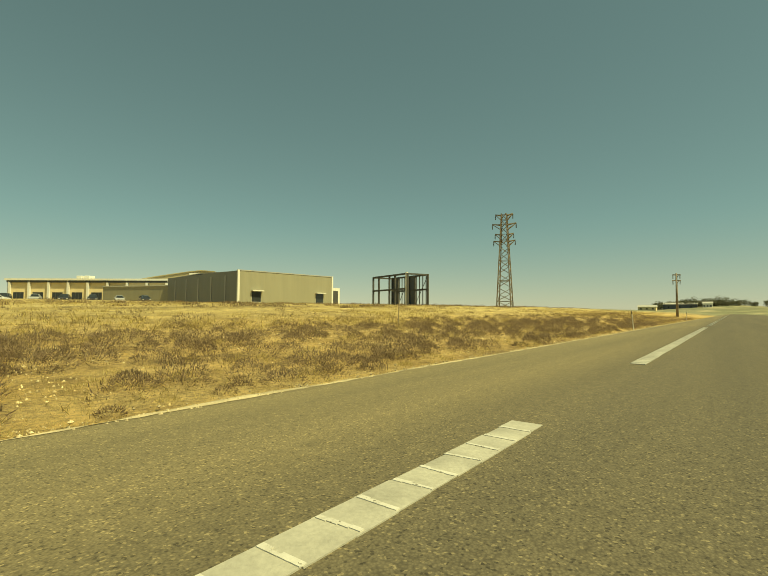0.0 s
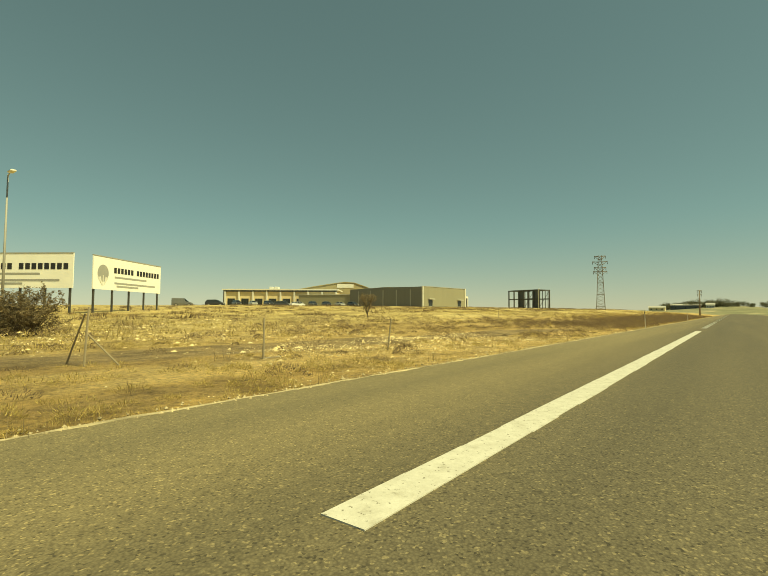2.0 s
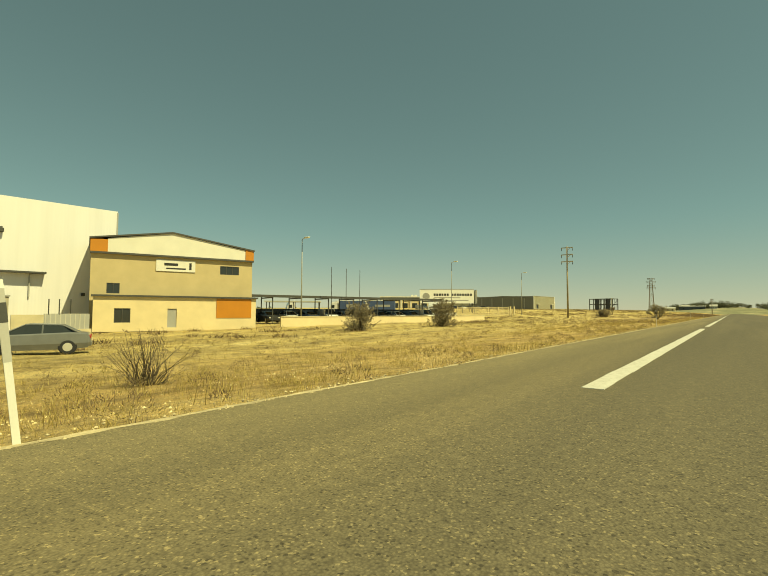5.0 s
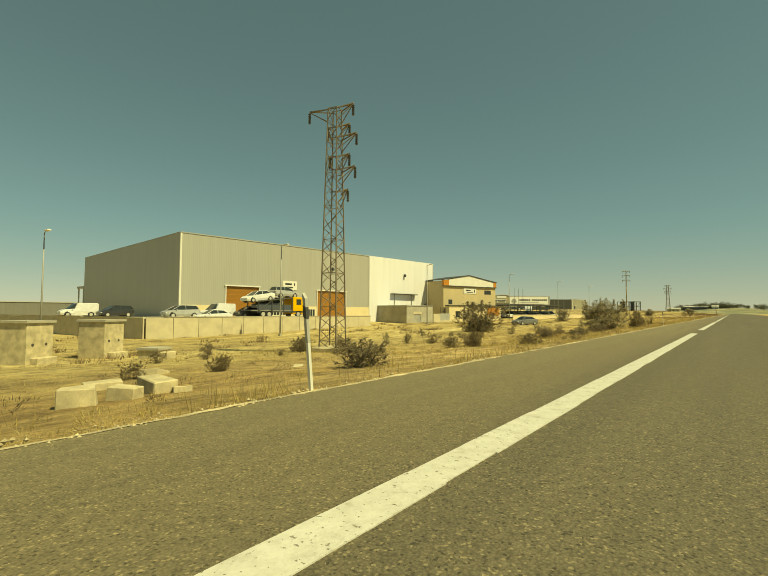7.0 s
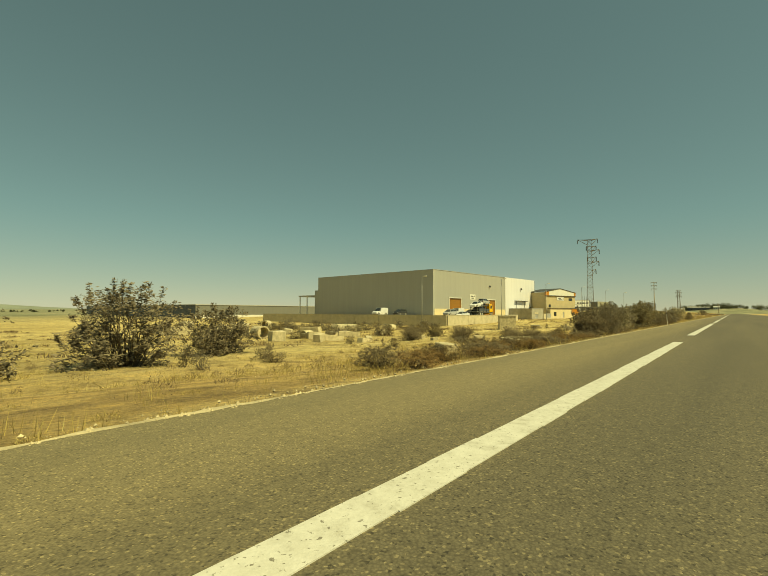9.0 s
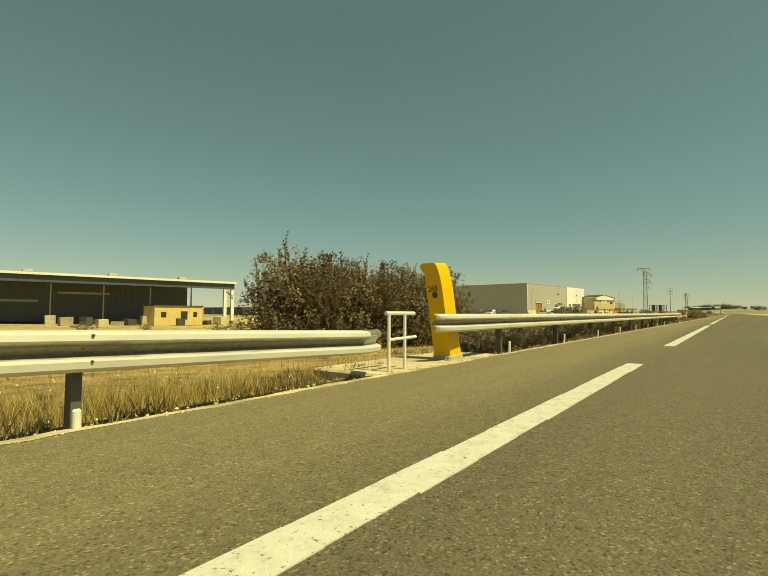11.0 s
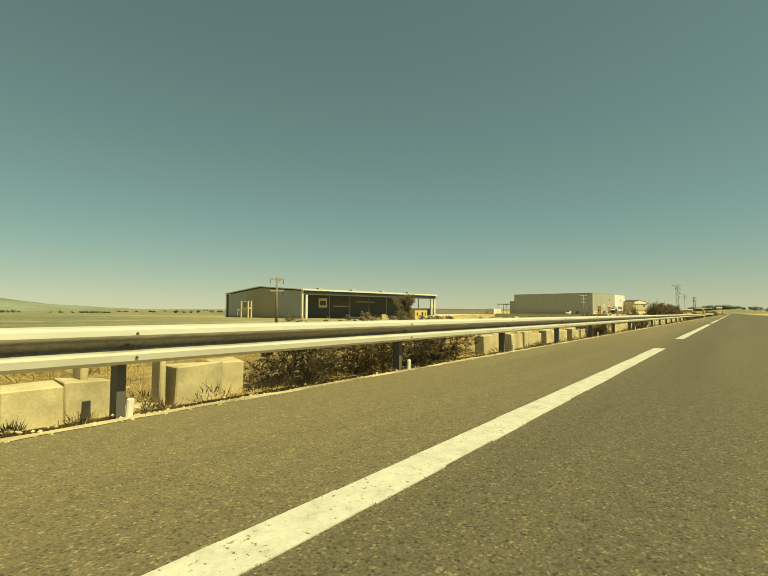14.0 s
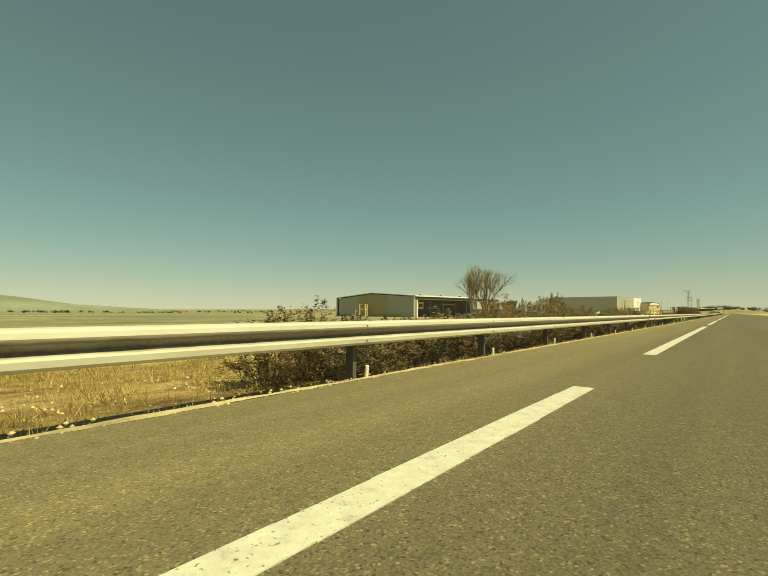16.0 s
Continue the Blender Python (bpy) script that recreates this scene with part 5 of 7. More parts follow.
def build_emergency_post():
    t = thing("roadside_phone_post", "yellow enamelled roadside call post with a curved top", "call post", -4.22, -357.75, -0.22, -8)
    t.matrix_basis = t.matrix_basis @ pose(0, 0, 0, 4.5, -5, 0) @ Matrix.Diagonal((1.1, 1.1, 1.1, 1))
    w, d = 0.145, 0.165
    prof = [(-d, 0.12), (d, 0.12), (d, 1.2), (d - 0.02, 1.42), (d - 0.06, 1.58), (d - 0.1, 1.64), (-d, 1.67), (-d - 0.08, 1.65), (-d - 0.08, 1.59), (-d - 0.01, 1.5), (-d, 1.35)]
    body = part("body", prism(bmesh.new(), prof, -w, w, axis="y"), M["yellow"], t)
    part("plinth", bx(-0.18, 0.18, -0.19, 0.19, -0.3, 0.12, bevel=0.02), M["concrete"], t)
    fc = bpy.data.curves.new("digits", "FONT")
    fc.body = "268"
    fc.size, fc.align_x, fc.align_y, fc.extrude = 0.13, "CENTER", "CENTER", 0.002
    tmp = new("digits_source", fc)
    bpy.context.view_layer.update()
    me = bpy.data.meshes.new_from_object(tmp.evaluated_get(bpy.context.evaluated_depsgraph_get()))
    bpy.data.objects.remove(tmp)
    me.materials.append(M["black"])
    piece("digits", me, t, pose(-0.03, -w - 0.003, 1.22, 90, 0, 0))
    part("side_grille", tube(bmesh.new(), (0.0, -w - 0.004, 1.12), (0.0, -w + 0.01, 1.12), 0.055, None, 14), M["dark_steel"], t)
    part("seam", bx(-d - 0.002, d + 0.002, -w - 0.003, w + 0.003, 0.74, 0.75), M["orange"], t)


build_emergency_post()


# ---- delineator posts and stakes ----
def build_delineator(x, y):
    z = ground_z(x, y) - 0.15
    t = thing("delineator_post", "white plastic roadside marker post with a dark band", "marker post", x, y, z, random.Random(int(y)).uniform(-10, 10), "marker posts")
    H = 0.89 - z
    t.matrix_basis = t.matrix_basis @ pose(0, 0, 0, random.Random(int(y) + 9).uniform(5, 8.5), random.Random(int(y) + 3).uniform(-4, 2), 0)
    part("lower_post", bx(-0.015, 0.015, -0.021, 0.021, 0, H * 0.58), M["white"], t)
    part("upper_post", prism(bmesh.new(), [(-0.018, H * 0.58), (0.016, H * 0.58), (0.016, H - 0.06), (-0.018, H)], -0.023, 0.023), M["galv"], t, "greyed upper half")
    part("band", prism(bmesh.new(), [(-0.020, H * 0.80), (0.018, H * 0.78), (0.018, H * 0.88), (-0.020, H * 0.90)], -0.025, 0.025), M["dark_steel"], t)


for dy in (59, 25.6, -6, -37, -70.0, -101, -133, -165, -196.98, -228.85, -260.75):
    build_delineator(edge_x(dy) - 0.12, dy)
for k, (sx, sy, sh) in enumerate(((-8.0, -63.5, 0.95), (-6.9, -61.0, 0.75), (-6.4, -57.9, 0.7), (-8.05, -71.9, 1.05), (-9.2, -66.4, 0.8), (-11.6, -9.2, 1.0), (-11.4, 16.0, 1.0), (-11.9, -24.0, 0.95), (-12.2, -38.0, 0.95), (-11.8, -96.0, 1.0))):
    rng = random.Random(k)
    st = thing("fence_stake", "thin weathered wooden stake in the dry verge", "stake", sx, sy, ground_z(sx, sy) - 0.1, 0, "field stakes")
    part("stake", tube(bmesh.new(), (0, 0, 0), (rng.uniform(-0.06, 0.06), rng.uniform(-0.06, 0.06), sh + 0.1), 0.021, 0.016, 6), M["wood"], st)
    if k == 0:
        for ex, ey, up in ((-0.6, -0.05, 1.0), (0.2, 0.5, 0.72)):
            part("brace", tube(bmesh.new(), (ex, ey, 0.06), (0.0, 0.0, sh * up), 0.016, 0.014, 6), M["wood"], st)
    if k == 1:
        part("foot_board", bx(-0.05, 0.05, -0.05, 0.38, 0.08, 0.13), M["wood"], st)

# ---- concrete pieces in the field ----
def rough_block(rng, sx, sy, sz):
    bm = bx(-sx / 2, sx / 2, -sy / 2, sy / 2, 0, sz)
    for v in bm.verts:
        v.co += Vector((rng.uniform(-1, 1) * sx * 0.06, rng.uniform(-1, 1) * sy * 0.05, rng.uniform(-1, 1) * sz * 0.06))
    bmesh.ops.bevel(bm, geom=bm.edges[:], offset=min(0.03, sy * 0.025), segments=1, affect="EDGES")
    return bm


def put_block(name, label, cat, x, y, dims, rz, group, mat="pale_concrete", sink=0.08, tilt=0):
    rng = random.Random(int(x * 31 + y * 17))
    ob = solid(name, rough_block(rng, *dims), M[mat], label, cat, group=group)
    ob.matrix_basis = pose(x, y, ground_z(x, y) - sink, tilt, 0, rz)
    return ob


rngb = random.Random(21)
for y0, y1 in ((-429.3, -400.0), (-442.0, -435.5), (-455.0, -446.0), (-475.5, -463.2)):
    y = y0
    while y < y1:
        ln = rngb.uniform(0.34, 0.62)
        if rngb.random() > 0.05:
            put_block("concrete_block", "stained cream concrete block beside the guardrail", "concrete block", -4.68 + rngb.uniform(-0.05, 0.05), y + ln / 2, (0.25, ln - 0.012, rngb.uniform(0.44, 0.55)), rngb.uniform(-3, 3), "blocks along the guardrail", sink=0.12)
        y += ln
put_block("concrete_block", "stained cream concrete block beside the guardrail", "concrete block", -4.68, -462.02, (0.25, 0.54, 0.52), 2, "blocks along the guardrail", sink=0.12)
put_block("concrete_block", "stained cream concrete block beside the guardrail", "concrete block", -4.86, -461.52, (0.25, 0.36, 0.50), -4, "blocks along the guardrail", sink=0.12)


def build_culvert_mouth(x, y, wide, high, rz=0.0):
    """An upright precast frame with an open middle."""
    t = thing("culvert_mouth", "cream precast concrete culvert mouth standing behind the guardrail", "culvert", x, y, ground_z(x, y) - 0.12, rz, "culvert mouths")
    for nm, fr in (("upright", (-0.09, 0.09, 0.0, 0.065, 0, high)), ("upright", (-0.09, 0.09, wide - 0.065, wide, 0, high)), ("sill", (-0.09, 0.09, 0.065, wide - 0.065, 0, high * 0.24)), ("lintel", (-0.1, 0.1, 0.0, wide, high + 0.002, high + 0.09))):
        part(nm, bx(*fr, bevel=0.012), M["pale_concrete"], t)


build_culvert_mouth(-4.72, -463.12, 0.78, 0.62)
build_culvert_mouth(-5.0, -370.6, 0.75, 0.62, 6)
build_culvert_mouth(-4.75, -380.5, 0.72, 0.60, -5)
for bx_, by_, dm in ((-7.9, -229.6, (0.35, 0.5, 0.42)), (-8.0, -228.9, (0.3, 0.45, 0.36)), (-8.5, -228.1, (0.4, 0.75, 0.40)), (-8.0, -227.9, (0.3, 0.5, 0.22)), (-8.6, -230.9, (0.4, 1.0, 0.34)),
                     (-9.6, -232.2, (0.4, 0.9, 0.36)), (-12.5, -227.4, (0.5, 0.8, 0.4)), (-15.0, -224.9, (0.6, 0.7, 0.4)), (-11.0, -222.4, (0.3, 0.5, 0.25)), (-17.0, -231.9, (0.8, 0.7, 0.5)), (-14.0, -231.0, (0.6, 0.9, 0.5)),
                     (-6.6, -282.4, (0.5, 0.8, 0.4)), (-6.9, -280.6, (0.6, 0.9, 0.45)), (-8.0, -284.8, (0.5, 0.9, 0.45)), (-7.0, -278.1, (0.4, 0.6, 0.35)), (-6.0, -275.8, (0.3, 0.5, 0.35))):
    put_block("rubble_block", "broken pale concrete block lying in dry grass", "concrete block", bx_, by_, dm, rngb.uniform(0, 180), "rubble in the verge", tilt=rngb.uniform(-12, 12))
for k, (bx_, by_, wide) in enumerate(((-8.6, -242.5, 0.72), (-9.1, -240.2, 0.75), (-18.3, -232.7, 0.87), (-9.8, -237.5, 0.72), (-7.7, -238.4, 0.62), (-16.7, -231.5, 0.93), (-12.1, -242.2, 0.83), (-7.4, -244.3, 0.34), (-15.9, -237.7, 0.64), (-14.7, -230.3, 0.71))):
    put_block("concrete_rubble", "broken pale concrete lump in the dry verge", "concrete block", bx_, by_, (wide * 0.7, wide, wide * (0.5 + 0.1 * (k % 3))), 25 + k * 47, "broken concrete in the verge", tilt=(k % 4) * 7 - 8)
for cx, cy, h, w in ((-31.5, -219.9, 2.35, 0.85), (-31.0, -223.9, 2.35, 0.85), (-27.5, -218.6, 0.6, 0.6)):
    z = ground_z(cx, cy)
    t = thing("inspection_chamber", "square precast concrete chamber with a flat lid", "concrete chamber", cx, cy, z - 0.1, 30, "precast chambers")
    i = w - 0.15
    for a in ((-w, w, -w, -i), (-w, w, i, w), (-w, -i, -i, i), (i, w, -i, i)):
        part("side", bx(*a, 0, h), M["pale_concrete"], t)
    part("lid", bx(-w - 0.1, w + 0.1, -w - 0.1, w + 0.1, h, h + 0.13), M["concrete"], t)
    part("knockout", tube(bmesh.new(), (w - 0.02, 0.4, h * 0.5), (w + 0.012, 0.4, h * 0.5), 0.08, None, 10), M["dark_steel"], t)
    part("knockout", tube(bmesh.new(), (w - 0.02, -0.45, h * 0.5), (w + 0.012, -0.45, h * 0.5), 0.08, None, 10), M["dark_steel"], t)
    part("footing", bx(w, w + 0.5, -w * 0.7, w * 0.8, 0, 0.5, bevel=0.04), M["pale_concrete"], t)


def build_pipe(x, y, r, ln, rz, group="concrete pipes"):
    bm = bmesh.new()
    n = 24
    rows = []
    for yy, rr in ((0, r), (ln, r), (ln, r * 0.84), (0, r * 0.84)):
        rows.append([bm.verts.new((rr * math.cos(2 * math.pi * i / n), yy, r + rr * math.sin(2 * math.pi * i / n))) for i in range(n)])
    for k in range(4):
        a, b = rows[k], rows[(k + 1) % 4]
        for i in range(n):
            bm.faces.new((a[i], a[(i + 1) % n], b[(i + 1) % n], b[i]))
    ob = solid("concrete_pipe", bm, M["pale_concrete"], "large pale concrete pipe section lying on bare earth", "concrete pipe", group=group, smooth=False)
    ob.matrix_basis = pose(x, y, ground_z(x, y) - 0.06, 0, 0, rz)


build_pipe(-8.7, -264.0, 0.36, 1.0, -20)
build_pipe(-50.0, -264.8, 0.85, 2.4, 60)
build_pipe(-46.6, -261.8, 0.8, 2.4, 75)
build_pipe(-43.0, -258.6, 0.5, 2.0, 20)
for bx_, by_, dm in ((-35.0, -262.0, (1.6, 2.4, 0.7)), (-34.5, -264.3, (0.8, 1.6, 0.9)), (-38.7, -255.0, (1.4, 2.6, 0.8)), (-28.0, -264.7, (0.7, 1.5, 0.5)), (-31.0, -260.4, (0.6, 1.1, 0.5)),
                     (-40.5, -259.5, (1.0, 1.0, 0.9)), (-52.0, -259.0, (1.2, 2.0, 1.0)), (-26.0, -258.0, (0.6, 0.9, 0.5)), (-22.0, -262.0, (0.5, 0.8, 0.4)), (-19.0, -259.0, (0.4, 0.9, 0.4))):
    put_block("rubble_block", "broken pale concrete block lying in dry grass", "concrete block", bx_, by_, dm, rngb.uniform(0, 180), "rubble in the verge", tilt=rngb.uniform(-10, 10))
for k in range(16):
    bx_, by_ = -rngb.uniform(38, 80), -rngb.uniform(240, 266)
    put_block("rubble_block", "broken pale concrete block lying in dry grass", "concrete block", bx_, by_, (rngb.uniform(0.6, 1.6), rngb.uniform(1.0, 2.8), rngb.uniform(0.6, 1.5)), rngb.uniform(0, 180), "rubble in the verge", tilt=rngb.uniform(-8, 8))
for px_, py_, pr, pl, pz in ((-98.3, -300.4, 1.1, 2.6, -30), (-81.2, -299.0, 1.0, 3.2, -40), (-60.0, -292.0, 0.9, 4.4, -60), (-64, -285, 0.8, 3.0, 80), (-90, -284, 1.0, 2.4, 30), (-55, -281, 0.7, 2.2, 15)):
    build_pipe(px_ * K, py_ * K, pr * K, pl * K, pz)


# ---- machines and frames by the hangar ----
def build_digger(x, y, rz, label):
    z = ground_z(x, y)
    t = thing("wheel_loader", label, "machine", x, y, z, rz, "site machines")
    part("chassis", bx(-1.0, 1.0, -3.0, 2.4, 0.8, 1.5, bevel=0.08), M["yellow"], t)
    part("engine_cover", bx(-0.9, 0.9, -3.1, -0.9, 1.5, 2.4, bevel=0.15), M["yellow"], t)
    c = part("cab", bx(-0.8, 0.8, -0.8, 0.7, 1.5, 3.2, bevel=0.08), M["yellow"], t)
    part("cab_glass", bx(-0.82, 0.82, -0.65, 0.72, 2.0, 3.0), M["glass"], c)
    part("arm", prism(bmesh.new(), [(0.8, 1.7), (3.4, 0.9), (3.5, 1.15), (0.8, 2.1)], -0.35, 0.35, axis="x"), M["yellow"], t)
    part("bucket", prism(bmesh.new(), [(3.3, 0.3), (4.4, 0.15), (4.4, 0.3), (3.5, 0.6), (3.5, 1.2), (3.3, 1.2)], -1.3, 1.3, axis="x"), M["dark_steel"], t)
    for sx in (-1.15, 1.15):
        for yy in (-1.9, 1.5):
            wheel(t, sx, yy, 0.75)


build_digger(-100.4, -312.0, 60, "yellow wheel loader beside heaps of scrap parts")


def build_site_cabin(x, y, rz):
    z = ground_z(x, y)
    t = thing("site_cabin", "pale yellow site cabin with a dark roof edge and small windows", "cabin", x, y, z, rz)
    t.matrix_basis = t.matrix_basis @ Matrix.Diagonal((1.3, 1.3, 1.35, 1))
    hs = [(1.2, 2.2, 1.3, 2.2), (5.0, 6.4, 0.9, 2.3), (7.6, 8.4, 1.3, 2.2)]
    part("wall", wall_with_holes(bmesh.new(), -0.1, 0, 9.6, 3.1, hs), M["sand"], t)
    part("wall", bx(-2.6, -0.1, 0, 0.1, 0, 3.1), M["sand"], t)
    part("wall", bx(-2.6, -0.1, 9.5, 9.6, 0, 3.1), M["sand"], t)
    part("wall", bx(-2.7, -2.6, 0, 9.6, 0, 3.1), M["sand"], t)
    part("roof", bx(-2.9, 0.2, -0.2, 9.8, 3.1, 3.25), M["dark_steel"], t)
    for h in hs:
        part("window", bx(-0.08, -0.05, *h), M["glass"], t)


M["sand"] = plain("sand_paint", (0.56, 0.44, 0.18), 0.7, grain=0.12)
build_site_cabin(-96.5, -316.8, 10)
rngs = random.Random(4)
for k in range(14):
    sx, sy = -97.5 - rngs.uniform(0, 7), -295.7 - k * 3.0
    kind = k % 3
    put_block("scrap_crate", ("rusty open crate of scrap parts", "pale wooden crate of site material", "dark heap of covered site material")[kind], "crate", sx, sy,
              (rngs.uniform(1.2, 2.4), rngs.uniform(1.2, 2.6), rngs.uniform(0.9, 2.3)), rngs.uniform(0, 90), "crates before the hangar", ("wood", "pale_concrete", "dark_steel")[kind])


def build_silo_frame(x, y):
    z = ground_z(x, y)
    t = thing("hopper_frame", "cream steel hopper frame on four legs", "machine", x, y, z, 10)
    for sx in (-1.6, 1.6):
        for sy in (-0.8, 0.8):
            part("leg", bx(sx - 0.2, sx + 0.2, sy - 0.2, sy + 0.2, 0, 6.0), M["cream"], t)
    part("crossbeam", bx(-1.6, 1.6, -0.9, 0.9, 3.2, 3.6), M["cream"], t)
    part("hopper", prism(bmesh.new(), [(-0.9, 5.6), (0.9, 5.6), (0.35, 3.6), (-0.35, 3.6)], -0.7, 0.7), M["rust_steel"], t)
    part("side_arm", tube(bmesh.new(), (-1.6, 0, 2.4), (-4.2, 0, 2.8), 0.15), M["cream"], t)
    part("side_leg", tube(bmesh.new(), (-4.2, 0, 0), (-4.2, 0, 2.9), 0.15), M["cream"], t)


build_silo_frame(-140.5, -361.0)

# ---- plants ----
def leaf_cloud(rng, centres, count, size, spread=1.0):
    """Small bent leaf blades scattered round the twig ends."""
    verts, faces = [], []
    for _ in range(count):
        c, r = centres[rng.randrange(len(centres))]
        d = Vector((rng.gauss(0, 1), rng.gauss(0, 1), rng.gauss(0, 1))).normalized() * r * rng.random() ** 0.5 * spread
        p = c + d
        a = Vector((rng.gauss(0, 1), rng.gauss(0, 1), rng.gauss(0, 0.7))).normalized()
        b = a.orthogonal().normalized()
        s = size * rng.uniform(0.6, 1.5)
        i = len(verts)
        verts += [p - a * s, p + b * s * 0.42, p + a * s, p - b * s * 0.42]
        faces.append((i, i + 1, i + 2, i + 3))
    return verts, faces


def raw_mesh(name, verts, faces, mat):
    me = bpy.data.meshes.new(name)
    me.from_pydata([tuple(v) for v in verts], [], faces)
    me.materials.append(mat)
    return me


def shrub_meshes(seed, width, height, leaves, leaf_size, mat, twigs=26, lobes=16, bare=0.25):
    """A dense uneven shrub: stems fan out to leafy lobes, with ragged shoots on top. Returns the meshes of its stems and foliage."""
    rng = random.Random(seed)
    bm = bmesh.new()
    centres = []
    heads = []
    for k in range(lobes):
        an = 2 * math.pi * (k * 0.382 + rng.uniform(-0.1, 0.1))
        rad = width * 0.5 * ((k + 0.3) / lobes) ** 0.55 * 0.72
        up = (rng.uniform(0.62, 0.84), rng.uniform(0.04, 0.24), rng.uniform(0.28, 0.66))[k % 3]
        p = Vector((math.cos(an) * rad, math.sin(an) * rad, height * up * (1 - 0.5 * (rad / (width * 0.5)) ** 2)))
        heads.append((p, height * rng.uniform(0.14, 0.23)))
    for k in range(twigs):
        c, r = heads[k % lobes]
        base = Vector((c.x * 0.25 + rng.uniform(-0.04, 0.04), c.y * 0.25 + rng.uniform(-0.04, 0.04), -0.1))
        mid = base.lerp(c, 0.5) + Vector((rng.uniform(-1, 1), rng.uniform(-1, 1), 0)) * 0.03
        end = c + Vector((rng.gauss(0, 1), rng.gauss(0, 1), rng.gauss(0.4, 1))).normalized() * r * rng.uniform(0.6, 1.3)
        tube(bm, base, mid, 0.006, 0.004, 4, False)
        tube(bm, mid, end, 0.004, 0.0015, 3, False)
        # shoot that stands out of the crown
        way = (end - base).normalized() + Vector((rng.gauss(0, 0.25), rng.gauss(0, 0.25), 0.5))
        tip = end + way.normalized() * rng.uniform(0.05, 0.17)
        tube(bm, end, tip, 0.002, 0.001, 3, False)
        for f in (0.0, 0.3, 0.6, 0.95):
            centres.append((end.lerp(tip, f), 0.028))
    for c, r in heads:
        for _ in range(26):
            d = Vector((rng.gauss(0, 1), rng.gauss(0, 1), rng.gauss(0.15, 1))).normalized() * r * (0.55 + 0.5 * rng.random())
            if rng.random() > bare:
                centres.append((c + d, r * rng.uniform(0.22, 0.42)))
    stems = mesh_from(bm, "branching", M["bark"])
    v, f = leaf_cloud(rng, [(c, r) for c, r in centres if c.z > -0.02], leaves, leaf_size)
    return stems, raw_mesh("foliage", v, f, mat)


SHRUBS = {
    "rust_fine": [shrub_meshes(800 + k, 1.0, 1.0, 9000, 0.013, M["rust_leaf"], 90, 26, 0.3) for k in range(2)],
    "scrub_mid": [shrub_meshes(220 + k, 1.0, 1.0, 5200, 0.0190, M["shrub"], 50, 20, 0.2) for k in range(3)],
    "brush_mid": [shrub_meshes(760 + k, 1.0, 1.0, 5200, 0.0190, M["brush"], 56, 20, 0.2) for k in range(3)],
    "olive_mid": [shrub_meshes(120 + k, 1.0, 1.0, 5200, 0.0190, M["tree_leaf"], 46, 20, 0.2) for k in range(2)],
    "brush": [shrub_meshes(750 + k, 1.0, 1.0, 2300, 0.0225, M["brush"], 50, bare=0.35) for k in range(3)],
    "brush_fine": [shrub_meshes(700 + k, 1.0, 1.0, 9500, 0.0155, M["brush"], 120, 28, 0.2) for k in range(3)],
    "olive": [shrub_meshes(100 + k, 1.0, 1.0, 2300, 0.0245, M["tree_leaf"], 30) for k in range(3)],
    "scrub": [shrub_meshes(200 + k, 1.0, 1.0, 2300, 0.0235, M["shrub"], 34, bare=0.35) for k in range(4)],
    "dry": [shrub_meshes(300 + k, 1.0, 1.0, 1300, 0.014, M["twig"], 90, bare=0.5) for k in range(3)],
    "olive_fine": [shrub_meshes(400 + k, 1.0, 1.0, 13500, 0.0150, M["tree_leaf"], 80, 28, 0.2) for k in range(3)],
    "scrub_fine": [shrub_meshes(500 + k, 1.0, 1.0, 9500, 0.0165, M["shrub"], 90, 26, 0.22) for k in range(3)],
}


def put_shrub(kind, x, y, width, height, label, group, name="shrub", deep=None, k=None, fine=False):
    z = ground_z(x, y)
    seed = int(abs(x * 13 + y * 7))
    kind = kind + "_fine" if fine else kind
    stems, fol = SHRUBS[kind][(seed if k is None else k) % len(SHRUBS[kind])]
    t = thing(name, label, "shrub", x, y, z, 0, group)
    s = Matrix.Diagonal((width, deep or width, height, 1))
    m = pose(0, 0, 0, 0, 0, seed * 37 % 360)
    piece("branching", stems, t, s @ m)
    piece("foliage", fol, t, s @ m)
    return t


